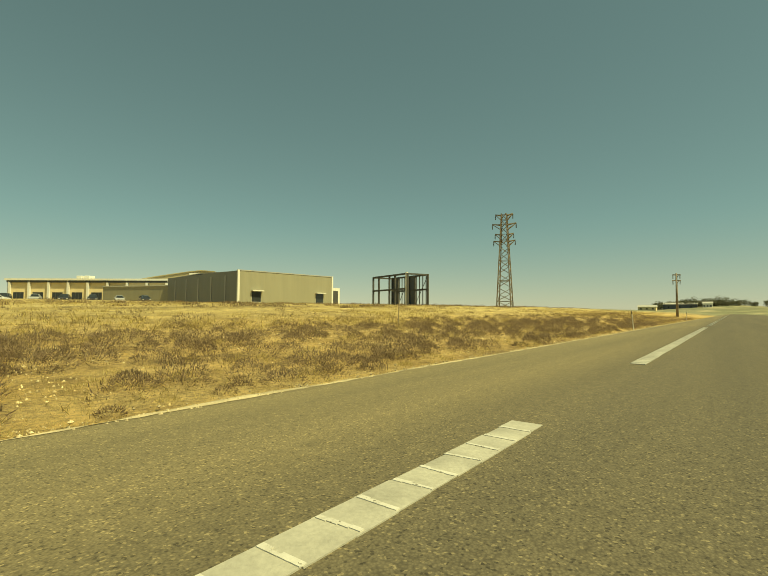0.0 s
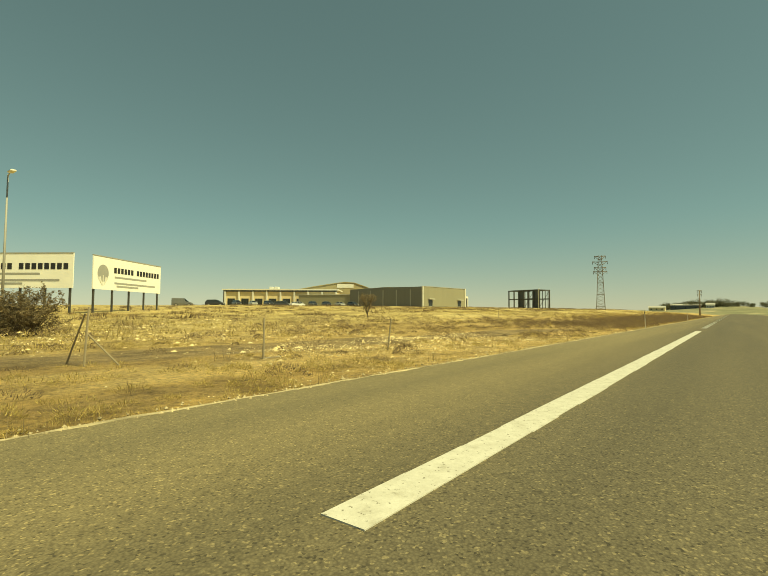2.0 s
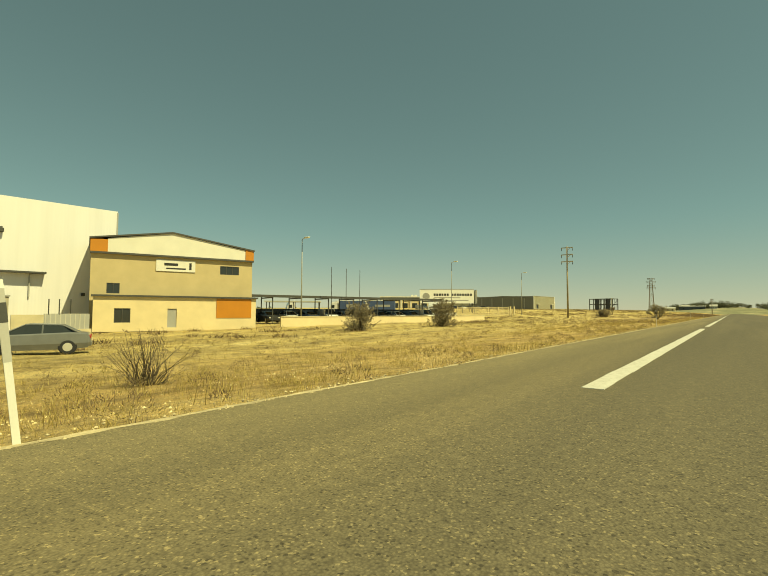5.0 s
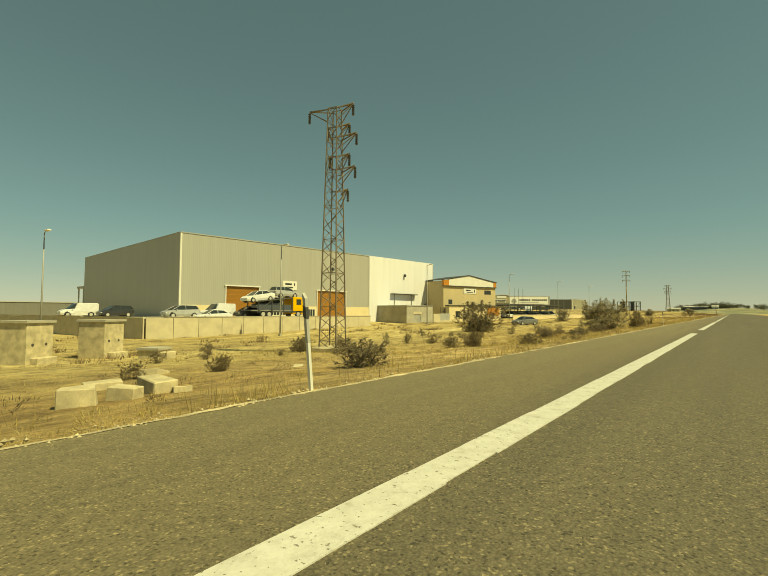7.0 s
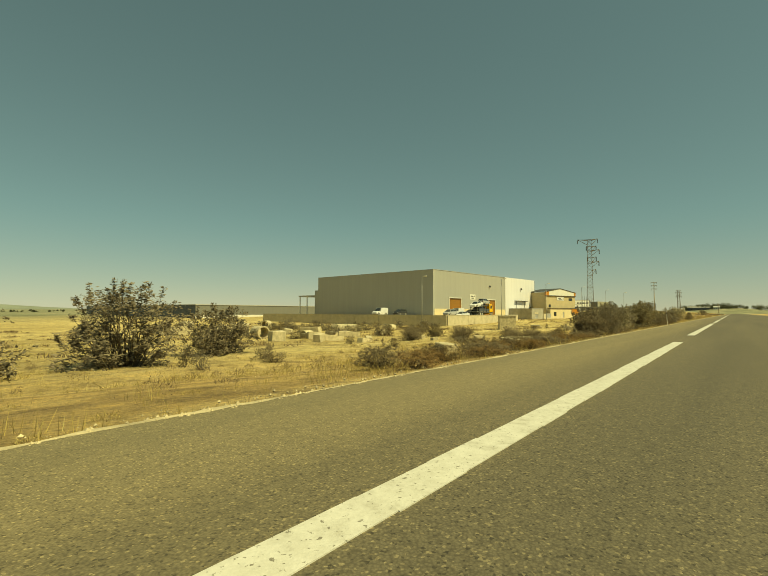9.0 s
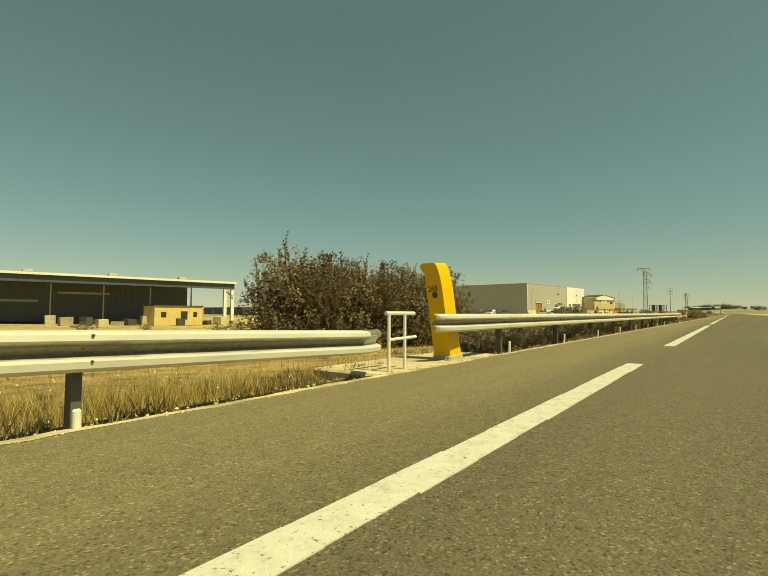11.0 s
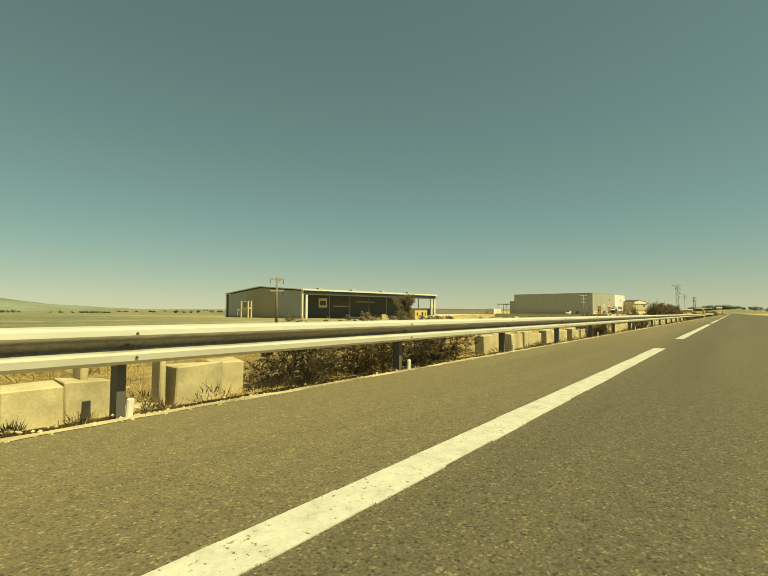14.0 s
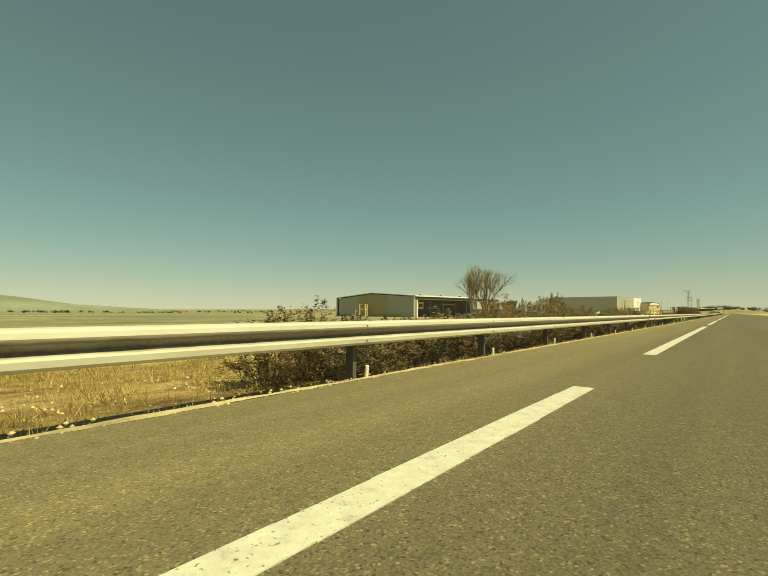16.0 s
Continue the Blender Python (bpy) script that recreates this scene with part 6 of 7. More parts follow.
def many_shrubs(name, label, kind, places):
    """Bushes that cannot be told apart, as one mesh: places are (x, y, width, height)."""
    co, corner, total, slot, base = [], [], [], [], 0
    for i, (x, y, w, h) in enumerate(places):
        z = ground_z(x, y)
        an = i * 2.4
        turn = np.array(((math.cos(an), -math.sin(an), 0), (math.sin(an), math.cos(an), 0), (0, 0, 1)))
        for ms, me in enumerate(SHRUBS[kind][i % len(SHRUBS[kind])]):
            n, p, c = len(me.vertices), len(me.polygons), len(me.loops)
            v, ix, lt = np.empty(n * 3), np.empty(c, dtype=np.int32), np.empty(p, dtype=np.int32)
            me.vertices.foreach_get("co", v)
            me.loops.foreach_get("vertex_index", ix)
            me.polygons.foreach_get("loop_total", lt)
            co.append(v.reshape(-1, 3) @ turn.T * (w, w, h) + (x, y, z))
            corner.append(ix + base)
            total.append(lt)
            slot.append(np.full(p, ms, dtype=np.int32))
            base += n
    co, corner, total, slot = (np.concatenate(a) for a in (co, corner, total, slot))
    me = bpy.data.meshes.new(name)
    me.vertices.add(len(co))
    me.vertices.foreach_set("co", co.reshape(-1))
    me.loops.add(len(corner))
    me.loops.foreach_set("vertex_index", corner)
    me.polygons.add(len(total))
    me.polygons.foreach_set("loop_start", (np.cumsum(total) - total).astype(np.int32))
    me.polygons.foreach_set("loop_total", total)
    for src in SHRUBS[kind][0]:
        me.materials.append(src.materials[0])
    me.polygons.foreach_set("material_index", slot)
    me.update(calc_edges=True)
    return tagged(new(name, me), label, "bushes", kind="stuff")


OLIVE = "grey-green leafy bush beside the road's edge"
SCRUB = "dark brown dry scrub bush in the verge"
DRY = "bare dry twiggy bush behind the guardrail"
put_shrub("scrub", -23.8, -182.3, 5.8, 3.7, SCRUB, "roadside bushes", deep=6.2, fine=True)
put_shrub("olive", -9.7, -185.1, 4.4, 3.1, OLIVE, "roadside bushes", deep=4.6, fine=True)
put_shrub("scrub", -7.4, -183.2, 1.8, 1.6, SCRUB, "roadside bushes", fine=True)
put_shrub("brush", -12.5, -189.5, 1.0, 0.8, "low brown brushwood bush in the verge", "roadside bushes")
put_shrub("scrub", -14.8, -188.4, 1.4, 1.0, SCRUB, "roadside bushes")
put_shrub("scrub", -8.4, -195.0, 1.1, 0.8, SCRUB, "roadside bushes")
put_shrub("scrub", -5.6, -211.4, 1.1, 0.5, SCRUB, "roadside bushes")
put_shrub("brush", -21.3, -60.6, 2.8, 1.7, "low brown brushwood bush in the field", "field bushes", fine=True)
put_shrub("scrub", -21.9, -61.2, 2.4, 1.5, "dark brown dry scrub bush in the open field", "field bushes", fine=True)
put_shrub("scrub", -11.1, -73.0, 0.85, 0.62, SCRUB, "roadside bushes", fine=True)
put_shrub("olive", -5.3, -262.2, 2.6, 1.98, OLIVE, "roadside bushes", deep=2.4, fine=True, k=0)
put_shrub("olive", -5.4, -261.1, 2.1, 1.85, OLIVE, "roadside bushes", deep=1.9, fine=True, k=1)
put_shrub("olive", -5.5, -262.9, 1.8, 1.5, OLIVE, "roadside bushes", deep=1.7, fine=True, k=2)
for x, y, w, h, kd in ((-4.9, -277.8, 1.4, 1.1, "brush"), (-4.9, -277.1, 1.4, 1.25, "scrub"), (-5.2, -277.4, 1.5, 1.4, "scrub"), (-5.0, -273.7, 1.3, 1.3, "scrub"), (-5.1, -272.8, 1.6, 1.7, "scrub"),
                       (-5.2, -271.9, 1.8, 1.75, "olive"), (-5.2, -270.2, 1.7, 1.6, "olive"), (-5.2, -268.4, 1.5, 1.3, "scrub")):
    put_shrub(kd, x, y, w, h, {"olive": OLIVE, "scrub": SCRUB, "brush": "brown leafy brushwood bush beside the road's edge"}[kd], "roadside bushes", fine=True)
for k in range(7):
    put_shrub(("scrub", "brush", "scrub")[k % 3], -4.75 - 0.35 * (k % 2), -258.0 + k * 0.72, 1.6, 0.92 + 0.13 * (k % 3), SCRUB, "roadside bushes", fine=True)
for x, y, w, h in ((-4.75, -248.5, 1.4, 0.95), (-4.9, -247.7, 1.5, 1.1), (-4.8, -247.0, 1.3, 1.0), (-5.3, -247.9, 1.6, 1.18), (-5.2, -246.8, 1.4, 1.0)):
    put_shrub("scrub", x, y, w, h, SCRUB, "roadside bushes", fine=True)
# dark low bushes and rubble between the road and the pipes
for x, y, w, h in ((-13.0, -262.5, 1.6, 0.9), (-15.5, -260.5, 1.9, 1.1), (-18.5, -263.2, 2.2, 1.2), (-12.0, -258.2, 1.4, 0.8), (-21.0, -258.8, 2.4, 1.3), (-24.5, -262.0, 2.6, 1.4), (-28.0, -256.5, 2.8, 1.5)):
    put_shrub("brush", x, y, w, h, "low brown brushwood bush in the verge", "field bushes", fine=True)
many_shrubs("low_brushwood", "low brown brushwood along the verge", "brush_fine", [(-5.0 - 0.55 * (k % 3), -278.9 - k * 1.5, 1.4, 0.36 + 0.07 * (k % 3)) for k in range(9)])
many_shrubs("low_brushwood", "low rusty brown weeds along the verge", "rust_fine", [(-4.8 - 0.5 * (k % 2), -279.5 - k * 1.5, 1.2, 0.26 + 0.06 * (k % 3)) for k in range(9)])
put_shrub("scrub", -28.6, -132.0, 3.6, 2.8, SCRUB, "field bushes", fine=True)
put_shrub("scrub", -25.6, -121.4, 3.7, 3.0, SCRUB, "field bushes", fine=True)
put_shrub("dry", -8.0, -168.5, 1.7, 1.3, DRY, "field bushes")
put_shrub("dry", -10.0, -161.2, 1.9, 1.1, DRY, "field bushes")
rngp = random.Random(17)
for k in range(58):
    x, y = -rngp.uniform(6.5, 27), -165 - rngp.uniform(0, 125)
    put_shrub(("scrub", "brush")[k % 2], x, y, rngp.uniform(0.6, 1.6), rngp.uniform(0.35, 0.95), (SCRUB, "low brown brushwood bush in the verge")[k % 2], "field bushes", fine=x > -14)
many_shrubs("field_scrub", "dark brown dry scrub over the far field", "scrub", [(-rngp.uniform(38, 92), -220 - rngp.uniform(0, 50), rngp.uniform(1.7, 3.8), rngp.uniform(0.8, 1.8)) for k in range(20)])
for kd, words in (("brush", "low brown bushes among rubble in the field"), ("scrub", "low dark bushes among rubble in the field"), ("olive", "low grey-green bushes among rubble in the field")):
    many_shrubs("field_scrub", words, kd, [(-rngp.uniform(36, 78), -rngp.uniform(236, 262), rngp.uniform(1.6, 3.6), rngp.uniform(0.9, 1.9)) for k in range(10)])
# along the guardrail
for k in range(12):
    put_shrub("brush", -13.0 + 0.32 * k, -354.4 + 0.5 * k, 3.1, 3.45 - 0.07 * k + 0.25 * (k % 2), "tall brown brushwood bush behind the guardrail", "bushes behind the guardrail", fine=True)
for y0, y1, h, kinds in ((-355.8, -340.5, 0.62, ("scrub",)), (-388.5, -383.4, 0.36, ("olive", "olive", "scrub")), (-395.9, -394.0, 0.5, ("olive",)), (-377.8, -371.4, 0.5, ("scrub", "brush", "scrub")), (-369.4, -364.9, 0.45, ("scrub", "brush", "brush")), (-434.5, -429.5, 0.6, ("scrub", "olive")),
                         (-446.0, -442.5, 0.6, ("scrub", "olive")), (-460.5, -456.0, 0.5, ("scrub", "brush")), (-481.5, -476.0, 0.62, ("scrub", "olive", "scrub")), (-494.3, -491.0, 0.56, ("scrub", "brush")), (-489.4, -481.8, 0.56, ("scrub", "olive", "brush")),
                         (-527.3, -496.4, 0.62, ("brush", "scrub", "scrub"))):
    y = y0
    while y < y1:
        w = rngp.uniform(1.2, 1.75)
        kd = kinds[rngp.randrange(len(kinds))]
        put_shrub(kd + "_mid", -4.55 - rngp.uniform(0, 0.5), y, w, h * rngp.uniform(0.85, 1.3) - ground_z(-5, y), {"scrub": SCRUB, "brush": "brown brushwood bush behind the guardrail", "olive": "grey-green leafy bush behind the guardrail", "dry": DRY}[kd], "bushes behind the guardrail")
        y += w * 0.44
for x, y, w, h in ((-8.5, -478.2, 1.5, 1.7), (-8.3, -477.6, 1.2, 1.5), (-8.6, -476.7, 0.8, 1.45), (-9.0, -508.6, 0.9, 1.5), (-8.3, -496.7, 1.8, 1.75), (-8.2, -495.7, 1.2, 1.35), (-8.5, -486.0, 2.4, 1.7), (-8.8, -484.8, 1.6, 1.6),
                   (-8.9, -481.4, 2.0, 1.6), (-9.0, -503.4, 2.0, 1.9), (-9.2, -501.3, 2.6, 2.2), (-9.0, -500.0, 2.0, 1.9), (-8.6, -507.5, 1.6, 1.7)):
    put_shrub("olive", x, y, w, h, "grey-green leafy bush behind the guardrail", "bushes behind the guardrail", fine=True)
put_shrub("rust", -9.2, -509.9, 2.2, 2.1, "rusty brown half-dry bush behind the guardrail", "bushes behind the guardrail", fine=True)
put_shrub("rust", -8.9, -511.6, 1.8, 1.5, "rusty brown half-dry bush behind the guardrail", "bushes behind the guardrail", fine=True)
for k in range(11):
    put_shrub("rust", -5.45 - 0.3 * (k % 2), (-393.6 + 0.7 * k) if k < 7 else (-380.6 + 0.9 * (k - 7)), 1.25, 0.42 + 0.1 * (k % 3) - ground_z(-5.5, -378), "rusty brown half-dry bush behind the guardrail", "bushes behind the guardrail", fine=True)
put_block("concrete_block", "stained cream concrete block beside the guardrail", "concrete block", -4.8, -397.05, (0.3, 0.6, 0.38), 3, "blocks along the guardrail", sink=0.12)
for x, y, w, h in ((-5.2, -430.5, 0.6, 1.35), (-5.2, -430.1, 0.45, 1.45), (-5.3, -429.5, 0.55, 1.65), (-5.2, -429.8, 0.4, 1.2)):
    put_shrub("olive", x, y, w, h, "tall slim weed bush standing over the guardrail", "bushes behind the guardrail")
many_shrubs("field_scrub", "dark brown dry scrub behind the guardrail", "scrub", [(-34 - rngp.uniform(0, 50), -332 - k * 4.6, rngp.uniform(1.7, 3.4), rngp.uniform(1.0, 1.7)) for k in range(16)])
# the hedge's far stretch, where single bushes run together
many_shrubs("hedge", "dense dark brown hedge under the guardrail", "scrub_mid", [(-4.55 - rngp.uniform(0, 0.5), -340.0 + 0.62 * k, rngp.uniform(1.2, 1.75), 0.62 * rngp.uniform(0.85, 1.3) - ground_z(-5, -340)) for k in range(40)])
for x, y, w, h in ((-22, -212, 1.7, 0.9), (-28, -252, 2.6, 1.7), (-20, -290, 5, 3.6), (-18.5, -296, 4.2, 3.0), (-22.6, -284, 4.2, 2.9)):
    put_shrub("scrub", x, y, w, h, SCRUB, "field bushes", fine=True)


def build_tree(x, y, height, width, seed, label, leaves, leaf_size, leaf_mat, limbs=7, spread=0.5, group="trees", trunk_h=0.3, lean=0.0):
    """A tapered trunk, three levels of forking limbs and a loose crown."""
    rng = random.Random(seed)
    z = ground_z(x, y)
    t = thing("tree", label, "tree", x, y, z, 0, group)
    trunk, twigs = bmesh.new(), bmesh.new()
    ends = []
    r0 = 0.016 * height + 0.015
    th = height * trunk_h
    top = Vector((lean, 0, th))
    tube(trunk, (0, 0, -0.2), top, r0, r0 * 0.75, 9)

    def grow(p, way, ln, r, depth):
        q = p + way * ln
        tube(trunk if depth < 2 else twigs, p, q, r, r * 0.62, 6 if depth < 2 else 4, False)
        if depth >= 4:
            ends.append((q, height * 0.055))
            return
        if depth == 1:
            ends.append((p.lerp(q, 0.7), height * 0.05))
        if depth >= 2:
            ends.append((q, height * 0.05))
            ends.append((p.lerp(q, 0.5), height * 0.04))
        for _ in range(rng.choice((2, 3, 3))):
            d = (way + Vector((rng.gauss(0, spread), rng.gauss(0, spread), rng.gauss(0.12, 0.25)))).normalized()
            grow(q, d, ln * rng.uniform(0.62, 0.85), r * 0.6, depth + 1)

    for k in range(limbs):
        an = 2 * math.pi * k / limbs + rng.uniform(-0.4, 0.4)
        out = rng.uniform(0.25, 0.9) * width / height
        way = Vector((math.cos(an) * out, math.sin(an) * out, 1)).normalized()
        grow(top - Vector((0, 0, th * rng.uniform(0, 0.35))), way, height * 0.24, r0 * 0.5, 1)
    bark = M["pale_bark" if "bare" in label else "bark"]
    part("trunk", trunk, bark, t)
    part("branchwork", twigs, bark if leaves > 1200 else M["twig"], t)
    if leaves:
        v, f = leaf_cloud(rng, ends, leaves, leaf_size)
        ob = new("crown", raw_mesh("crown", v, f, leaf_mat))
        ob.parent = t
    return t


build_tree(-9.0, -85.9, 3.2, 3.9, 41, "small olive-leaved tree standing in the dry verge", 17000, 0.034, M["tree_leaf"], 11, 0.44, trunk_h=0.04)
build_tree(-9.8, -510.0, 4.2, 1.7, 51, "nearly bare tree with pale branching twigs", 8000, 0.02, M["tree_leaf"], 6, 0.34, trunk_h=0.14)
build_tree(-9.9, -511.0, 4.0, 1.2, 52, "nearly bare tree with pale branching twigs", 4500, 0.02, M["tree_leaf"], 5, 0.30, trunk_h=0.14)
build_tree(-63.4, -371.8, 8.8, 5.0, 53, "leafy dark tree before the open hangar", 13000, 0.11, M["shrub"], 8, 0.30, trunk_h=0.05)
for x, y, w, h in ((-62.8, -374.6, 3.4, 2.9), (-63.2, -371.6, 2.4, 3.6), (-64.2, -369.2, 2.8, 3.0), (-65.4, -367.2, 3.0, 2.2)):
    put_shrub("scrub", x, y, w, h, SCRUB, "field bushes", fine=True)
build_tree(-24.5, -36.3, 2.5, 1.5, 54, "slim dry young tree standing in the open field", 1400, 0.04, M["twig"], 8, 0.3, trunk_h=0.12)


# ---- grass, stones and clumps that nobody could count ----
def blades(name, label, seed, count, where, height, width, mat, per=7, lean=0.5, fan=0.06, dome=False):
    """Tufts of tapering blades as one mesh. where(rng) gives a place and a size factor."""
    rng = np.random.default_rng(seed)
    pts = where(rng, count)
    n = len(pts)
    k = n * per
    base = np.repeat(pts[:, :3], per, axis=0)
    size = np.repeat(pts[:, 3], per)
    an = rng.uniform(0, 2 * np.pi, k)
    off = rng.normal(0, 1, (k, 2)) * (fan * size)[:, None]
    h = height * size * rng.uniform(0.45, 1.25, k)
    w = width * size ** 0.5 * rng.uniform(0.7, 1.3, k)
    if dome:
        h = h * np.clip(1.15 - (off[:, 0] ** 2 + off[:, 1] ** 2) / (2.2 * fan * size) ** 2, 0.3, 1.2)
    tip = rng.normal(0, 1, (k, 2)) * (lean * h)[:, None]
    side = np.stack([np.cos(an), np.sin(an)], -1)
    v = np.zeros((k, 3, 3))
    v[:, 0, :2] = base[:, :2] + off - side * w[:, None]
    v[:, 1, :2] = base[:, :2] + off + side * w[:, None]
    v[:, 2, :2] = base[:, :2] + off + tip
    v[:, 0, 2] = v[:, 1, 2] = base[:, 2] - 0.03
    v[:, 2, 2] = base[:, 2] + h
    me = bpy.data.meshes.new(name)
    me.vertices.add(k * 3)
    me.vertices.foreach_set("co", v.reshape(-1))
    me.loops.add(k * 3)
    me.loops.foreach_set("vertex_index", np.arange(k * 3, dtype=np.int32))
    me.polygons.add(k)
    me.polygons.foreach_set("loop_start", np.arange(0, k * 3, 3, dtype=np.int32))
    me.polygons.foreach_set("loop_total", np.full(k, 3, dtype=np.int32))
    me.update(calc_edges=True)
    me.materials.append(mat)
    return tagged(new(name, me), label, "grass", kind="stuff")


def ground_many(x, y):
    return np.array([ground_z(a, b) for a, b in zip(x, y)])


def verge(y0, y1, near, far, power, lo, hi, clump=0.3):
    def where(rng, count):
        y = rng.uniform(y0, y1, count)
        lat = near + (far - near) * rng.random(count) ** power
        edge = np.array([edge_x(v) for v in y])
        x = edge - lat
        keep = np.array([noise.noise(Vector((a * clump, b * clump, 7))) for a, b in zip(x, y)]) > rng.uniform(-0.7, 0.35, count)
        way = -50 - y
        d = (-x - 6.4 - 0.13 * way) / (2.2 + 0.11 * np.maximum(way, -8))
        keep &= ~((d > 0) & (d < 1) & (way > -7) & (way < 32)) | (rng.random(count) < 0.06)
        x, y = x[keep], y[keep]
        return np.stack([x, y, ground_many(x, y), rng.uniform(lo, hi, len(x))], -1)
    return where


blades("verge_grass", "short golden dry grass along the road verge", 1, 34000, verge(-300, 95, 0.05, 9, 1.4, 0.4, 1.1), 0.085, 0.0045, M["straw"], 9, 0.7, 0.07)
blades("verge_grass", "short golden dry grass behind the guardrail", 2, 16000, verge(-600, -300, 0.1, 7, 1.4, 0.4, 1.1), 0.10, 0.0045, M["straw"], 9, 0.6, 0.07)
blades("tall_dry_stalks", "tall dry brown weed stalks in the verge", 3, 750, verge(-300, 95, 0.1, 5, 1.5, 0.4, 1.1, 0.5), 0.30, 0.0035, M["twig"], 9, 0.2, 0.10)
blades("tall_dry_stalks", "tall dry brown weed stalks behind the guardrail", 4, 1800, verge(-600, -300, 0.25, 4, 1.4, 0.4, 1.1, 0.5), 0.34, 0.0035, M["twig"], 7, 0.22, 0.12)
blades("tall_golden_grass", "tall golden dry grass in patches over the rubble field", 9, 2600, verge(-300.0, -110.0, 0.3, 15, 1.3, 0.5, 1.2, 0.25), 0.24, 0.005, M["straw"], 22, 0.35, 0.16)
blades("tall_golden_grass", "tall golden dry grass behind the guardrail", 7, 1600, verge(-395.0, -361.0, 0.35, 2.4, 1.0, 0.5, 1.1, 0.3), 0.24, 0.005, M["straw"], 26, 0.4, 0.14)
blades("tall_golden_grass", "tall golden dry grass in the gaps behind the guardrail", 8, 900, verge(-545.0, -481.0, 0.9, 9.0, 1.0, 0.4, 0.8, 0.3), 0.22, 0.006, M["straw"], 26, 0.5, 0.16)
blades("field_grass", "patchy golden dry grass over the open field", 5, 30000, verge(-300, 110, 8, 75, 1.4, 0.5, 1.4, 0.12), 0.13, 0.013, M["straw"], 12, 0.9, 0.22)
blades("field_grass", "patchy golden dry grass over the field behind the guardrail", 6, 14000, verge(-600, -320, 6, 60, 1.5, 0.5, 1.5, 0.12), 0.14, 0.013, M["straw"], 10, 0.9, 0.22)


M["tussock"] = leaf_material("tussock_leaves", (0.105, 0.072, 0.045), (0.225, 0.158, 0.09), (0.36, 0.275, 0.15))


def cushions(name, label, seed, count, where, mat, width, height, per, sprig, thick):
    """Rounded cushions of dry weed: short sprigs standing out all over a low dome, as one mesh."""
    rng = np.random.default_rng(seed)
    pts = where(rng, count)
    k = len(pts) * per
    base = np.repeat(pts[:, :3], per, axis=0)
    size = np.repeat(pts[:, 3], per)
    squash = np.repeat(rng.uniform(0.7, 1.3, len(pts)), per)
    rise = np.repeat(rng.uniform(0.6, 1.2, len(pts)), per)
    d = rng.normal(0, 1, (k, 3))
    d[:, 2] = np.abs(d[:, 2]) * 0.9
    d /= np.linalg.norm(d, axis=1)[:, None]
    r = 0.72 + 0.28 * rng.random(k)
    p = np.empty((k, 3))
    p[:, 0] = base[:, 0] + d[:, 0] * r * 0.5 * width * size * squash
    p[:, 1] = base[:, 1] + d[:, 1] * r * 0.5 * width * size / squash
    p[:, 2] = base[:, 2] - 0.02 + d[:, 2] * r * height * size * rise
    out = d + rng.normal(0, 0.45, (k, 3)) + np.array((0, 0, 0.35))
    out *= (sprig * rng.uniform(0.5, 1.4, k) * size ** 0.5)[:, None]
    an = rng.uniform(0, 2 * np.pi, k)
    w = thick * rng.uniform(0.7, 1.4, k)
    side = np.stack([np.cos(an) * w, np.sin(an) * w, rng.normal(0, 0.4, k) * w], -1)
    v = np.stack([p - side, p + side, p + out], 1)
    me = bpy.data.meshes.new(name)
    me.vertices.add(k * 3)
    me.vertices.foreach_set("co", v.reshape(-1))
    me.loops.add(k * 3)
    me.loops.foreach_set("vertex_index", np.arange(k * 3, dtype=np.int32))
    me.polygons.add(k)
    me.polygons.foreach_set("loop_start", np.arange(0, k * 3, 3, dtype=np.int32))
    me.polygons.foreach_set("loop_total", np.full(k, 3, dtype=np.int32))
    me.update(calc_edges=True)
    me.materials.append(mat)
    return tagged(new(name, me), label, "weeds", kind="stuff")


M["dark_weed"] = leaf_material("dark_dry_weed", (0.13, 0.092, 0.06), (0.235, 0.168, 0.105), (0.36, 0.275, 0.16))
cushions("weed_cushions", "low grey-brown cushions of dry weed over the verge", 11, 2600, verge(-52, 75, 0.3, 10, 1.2, 0.4, 1.25, 0.45), M["tussock"], 0.58, 0.24, 330, 0.027, 0.0042)
cushions("weed_cushions", "grey-brown cushions of dry weed among golden grass", 19, 620, verge(-110, -50, 0.8, 10, 0.8, 0.4, 1.0, 0.35), M["tussock"], 0.5, 0.2, 260, 0.028, 0.0042)
cushions("weed_cushions", "small dark mounds of dry weed over the field", 23, 420, verge(-112, -35, 1.0, 26, 1.0, 0.6, 1.5, 0.5), M["dark_weed"], 0.8, 0.34, 420, 0.035, 0.005)
cushions("weed_cushions", "golden cushions of dry grass beside the young tree", 20, 900, verge(-112, -60, 0.15, 8, 1.2, 0.5, 1.3, 0.45), M["straw"], 0.42, 0.16, 240, 0.03, 0.0035)
cushions("weed_cushions", "golden cushions of dry grass over the verge", 16, 2000, verge(-300, 75, 0.2, 9, 1.3, 0.5, 1.2, 0.45), M["straw"], 0.45, 0.17, 230, 0.032, 0.0035)
cushions("weed_cushions", "broad mounds of purple-brown dry weed along the verge", 22, 1150, verge(-40, 40, 0.5, 6.5, 1.0, 0.6, 1.25, 0.8), M["dark_weed"], 0.62, 0.29, 560, 0.032, 0.005)
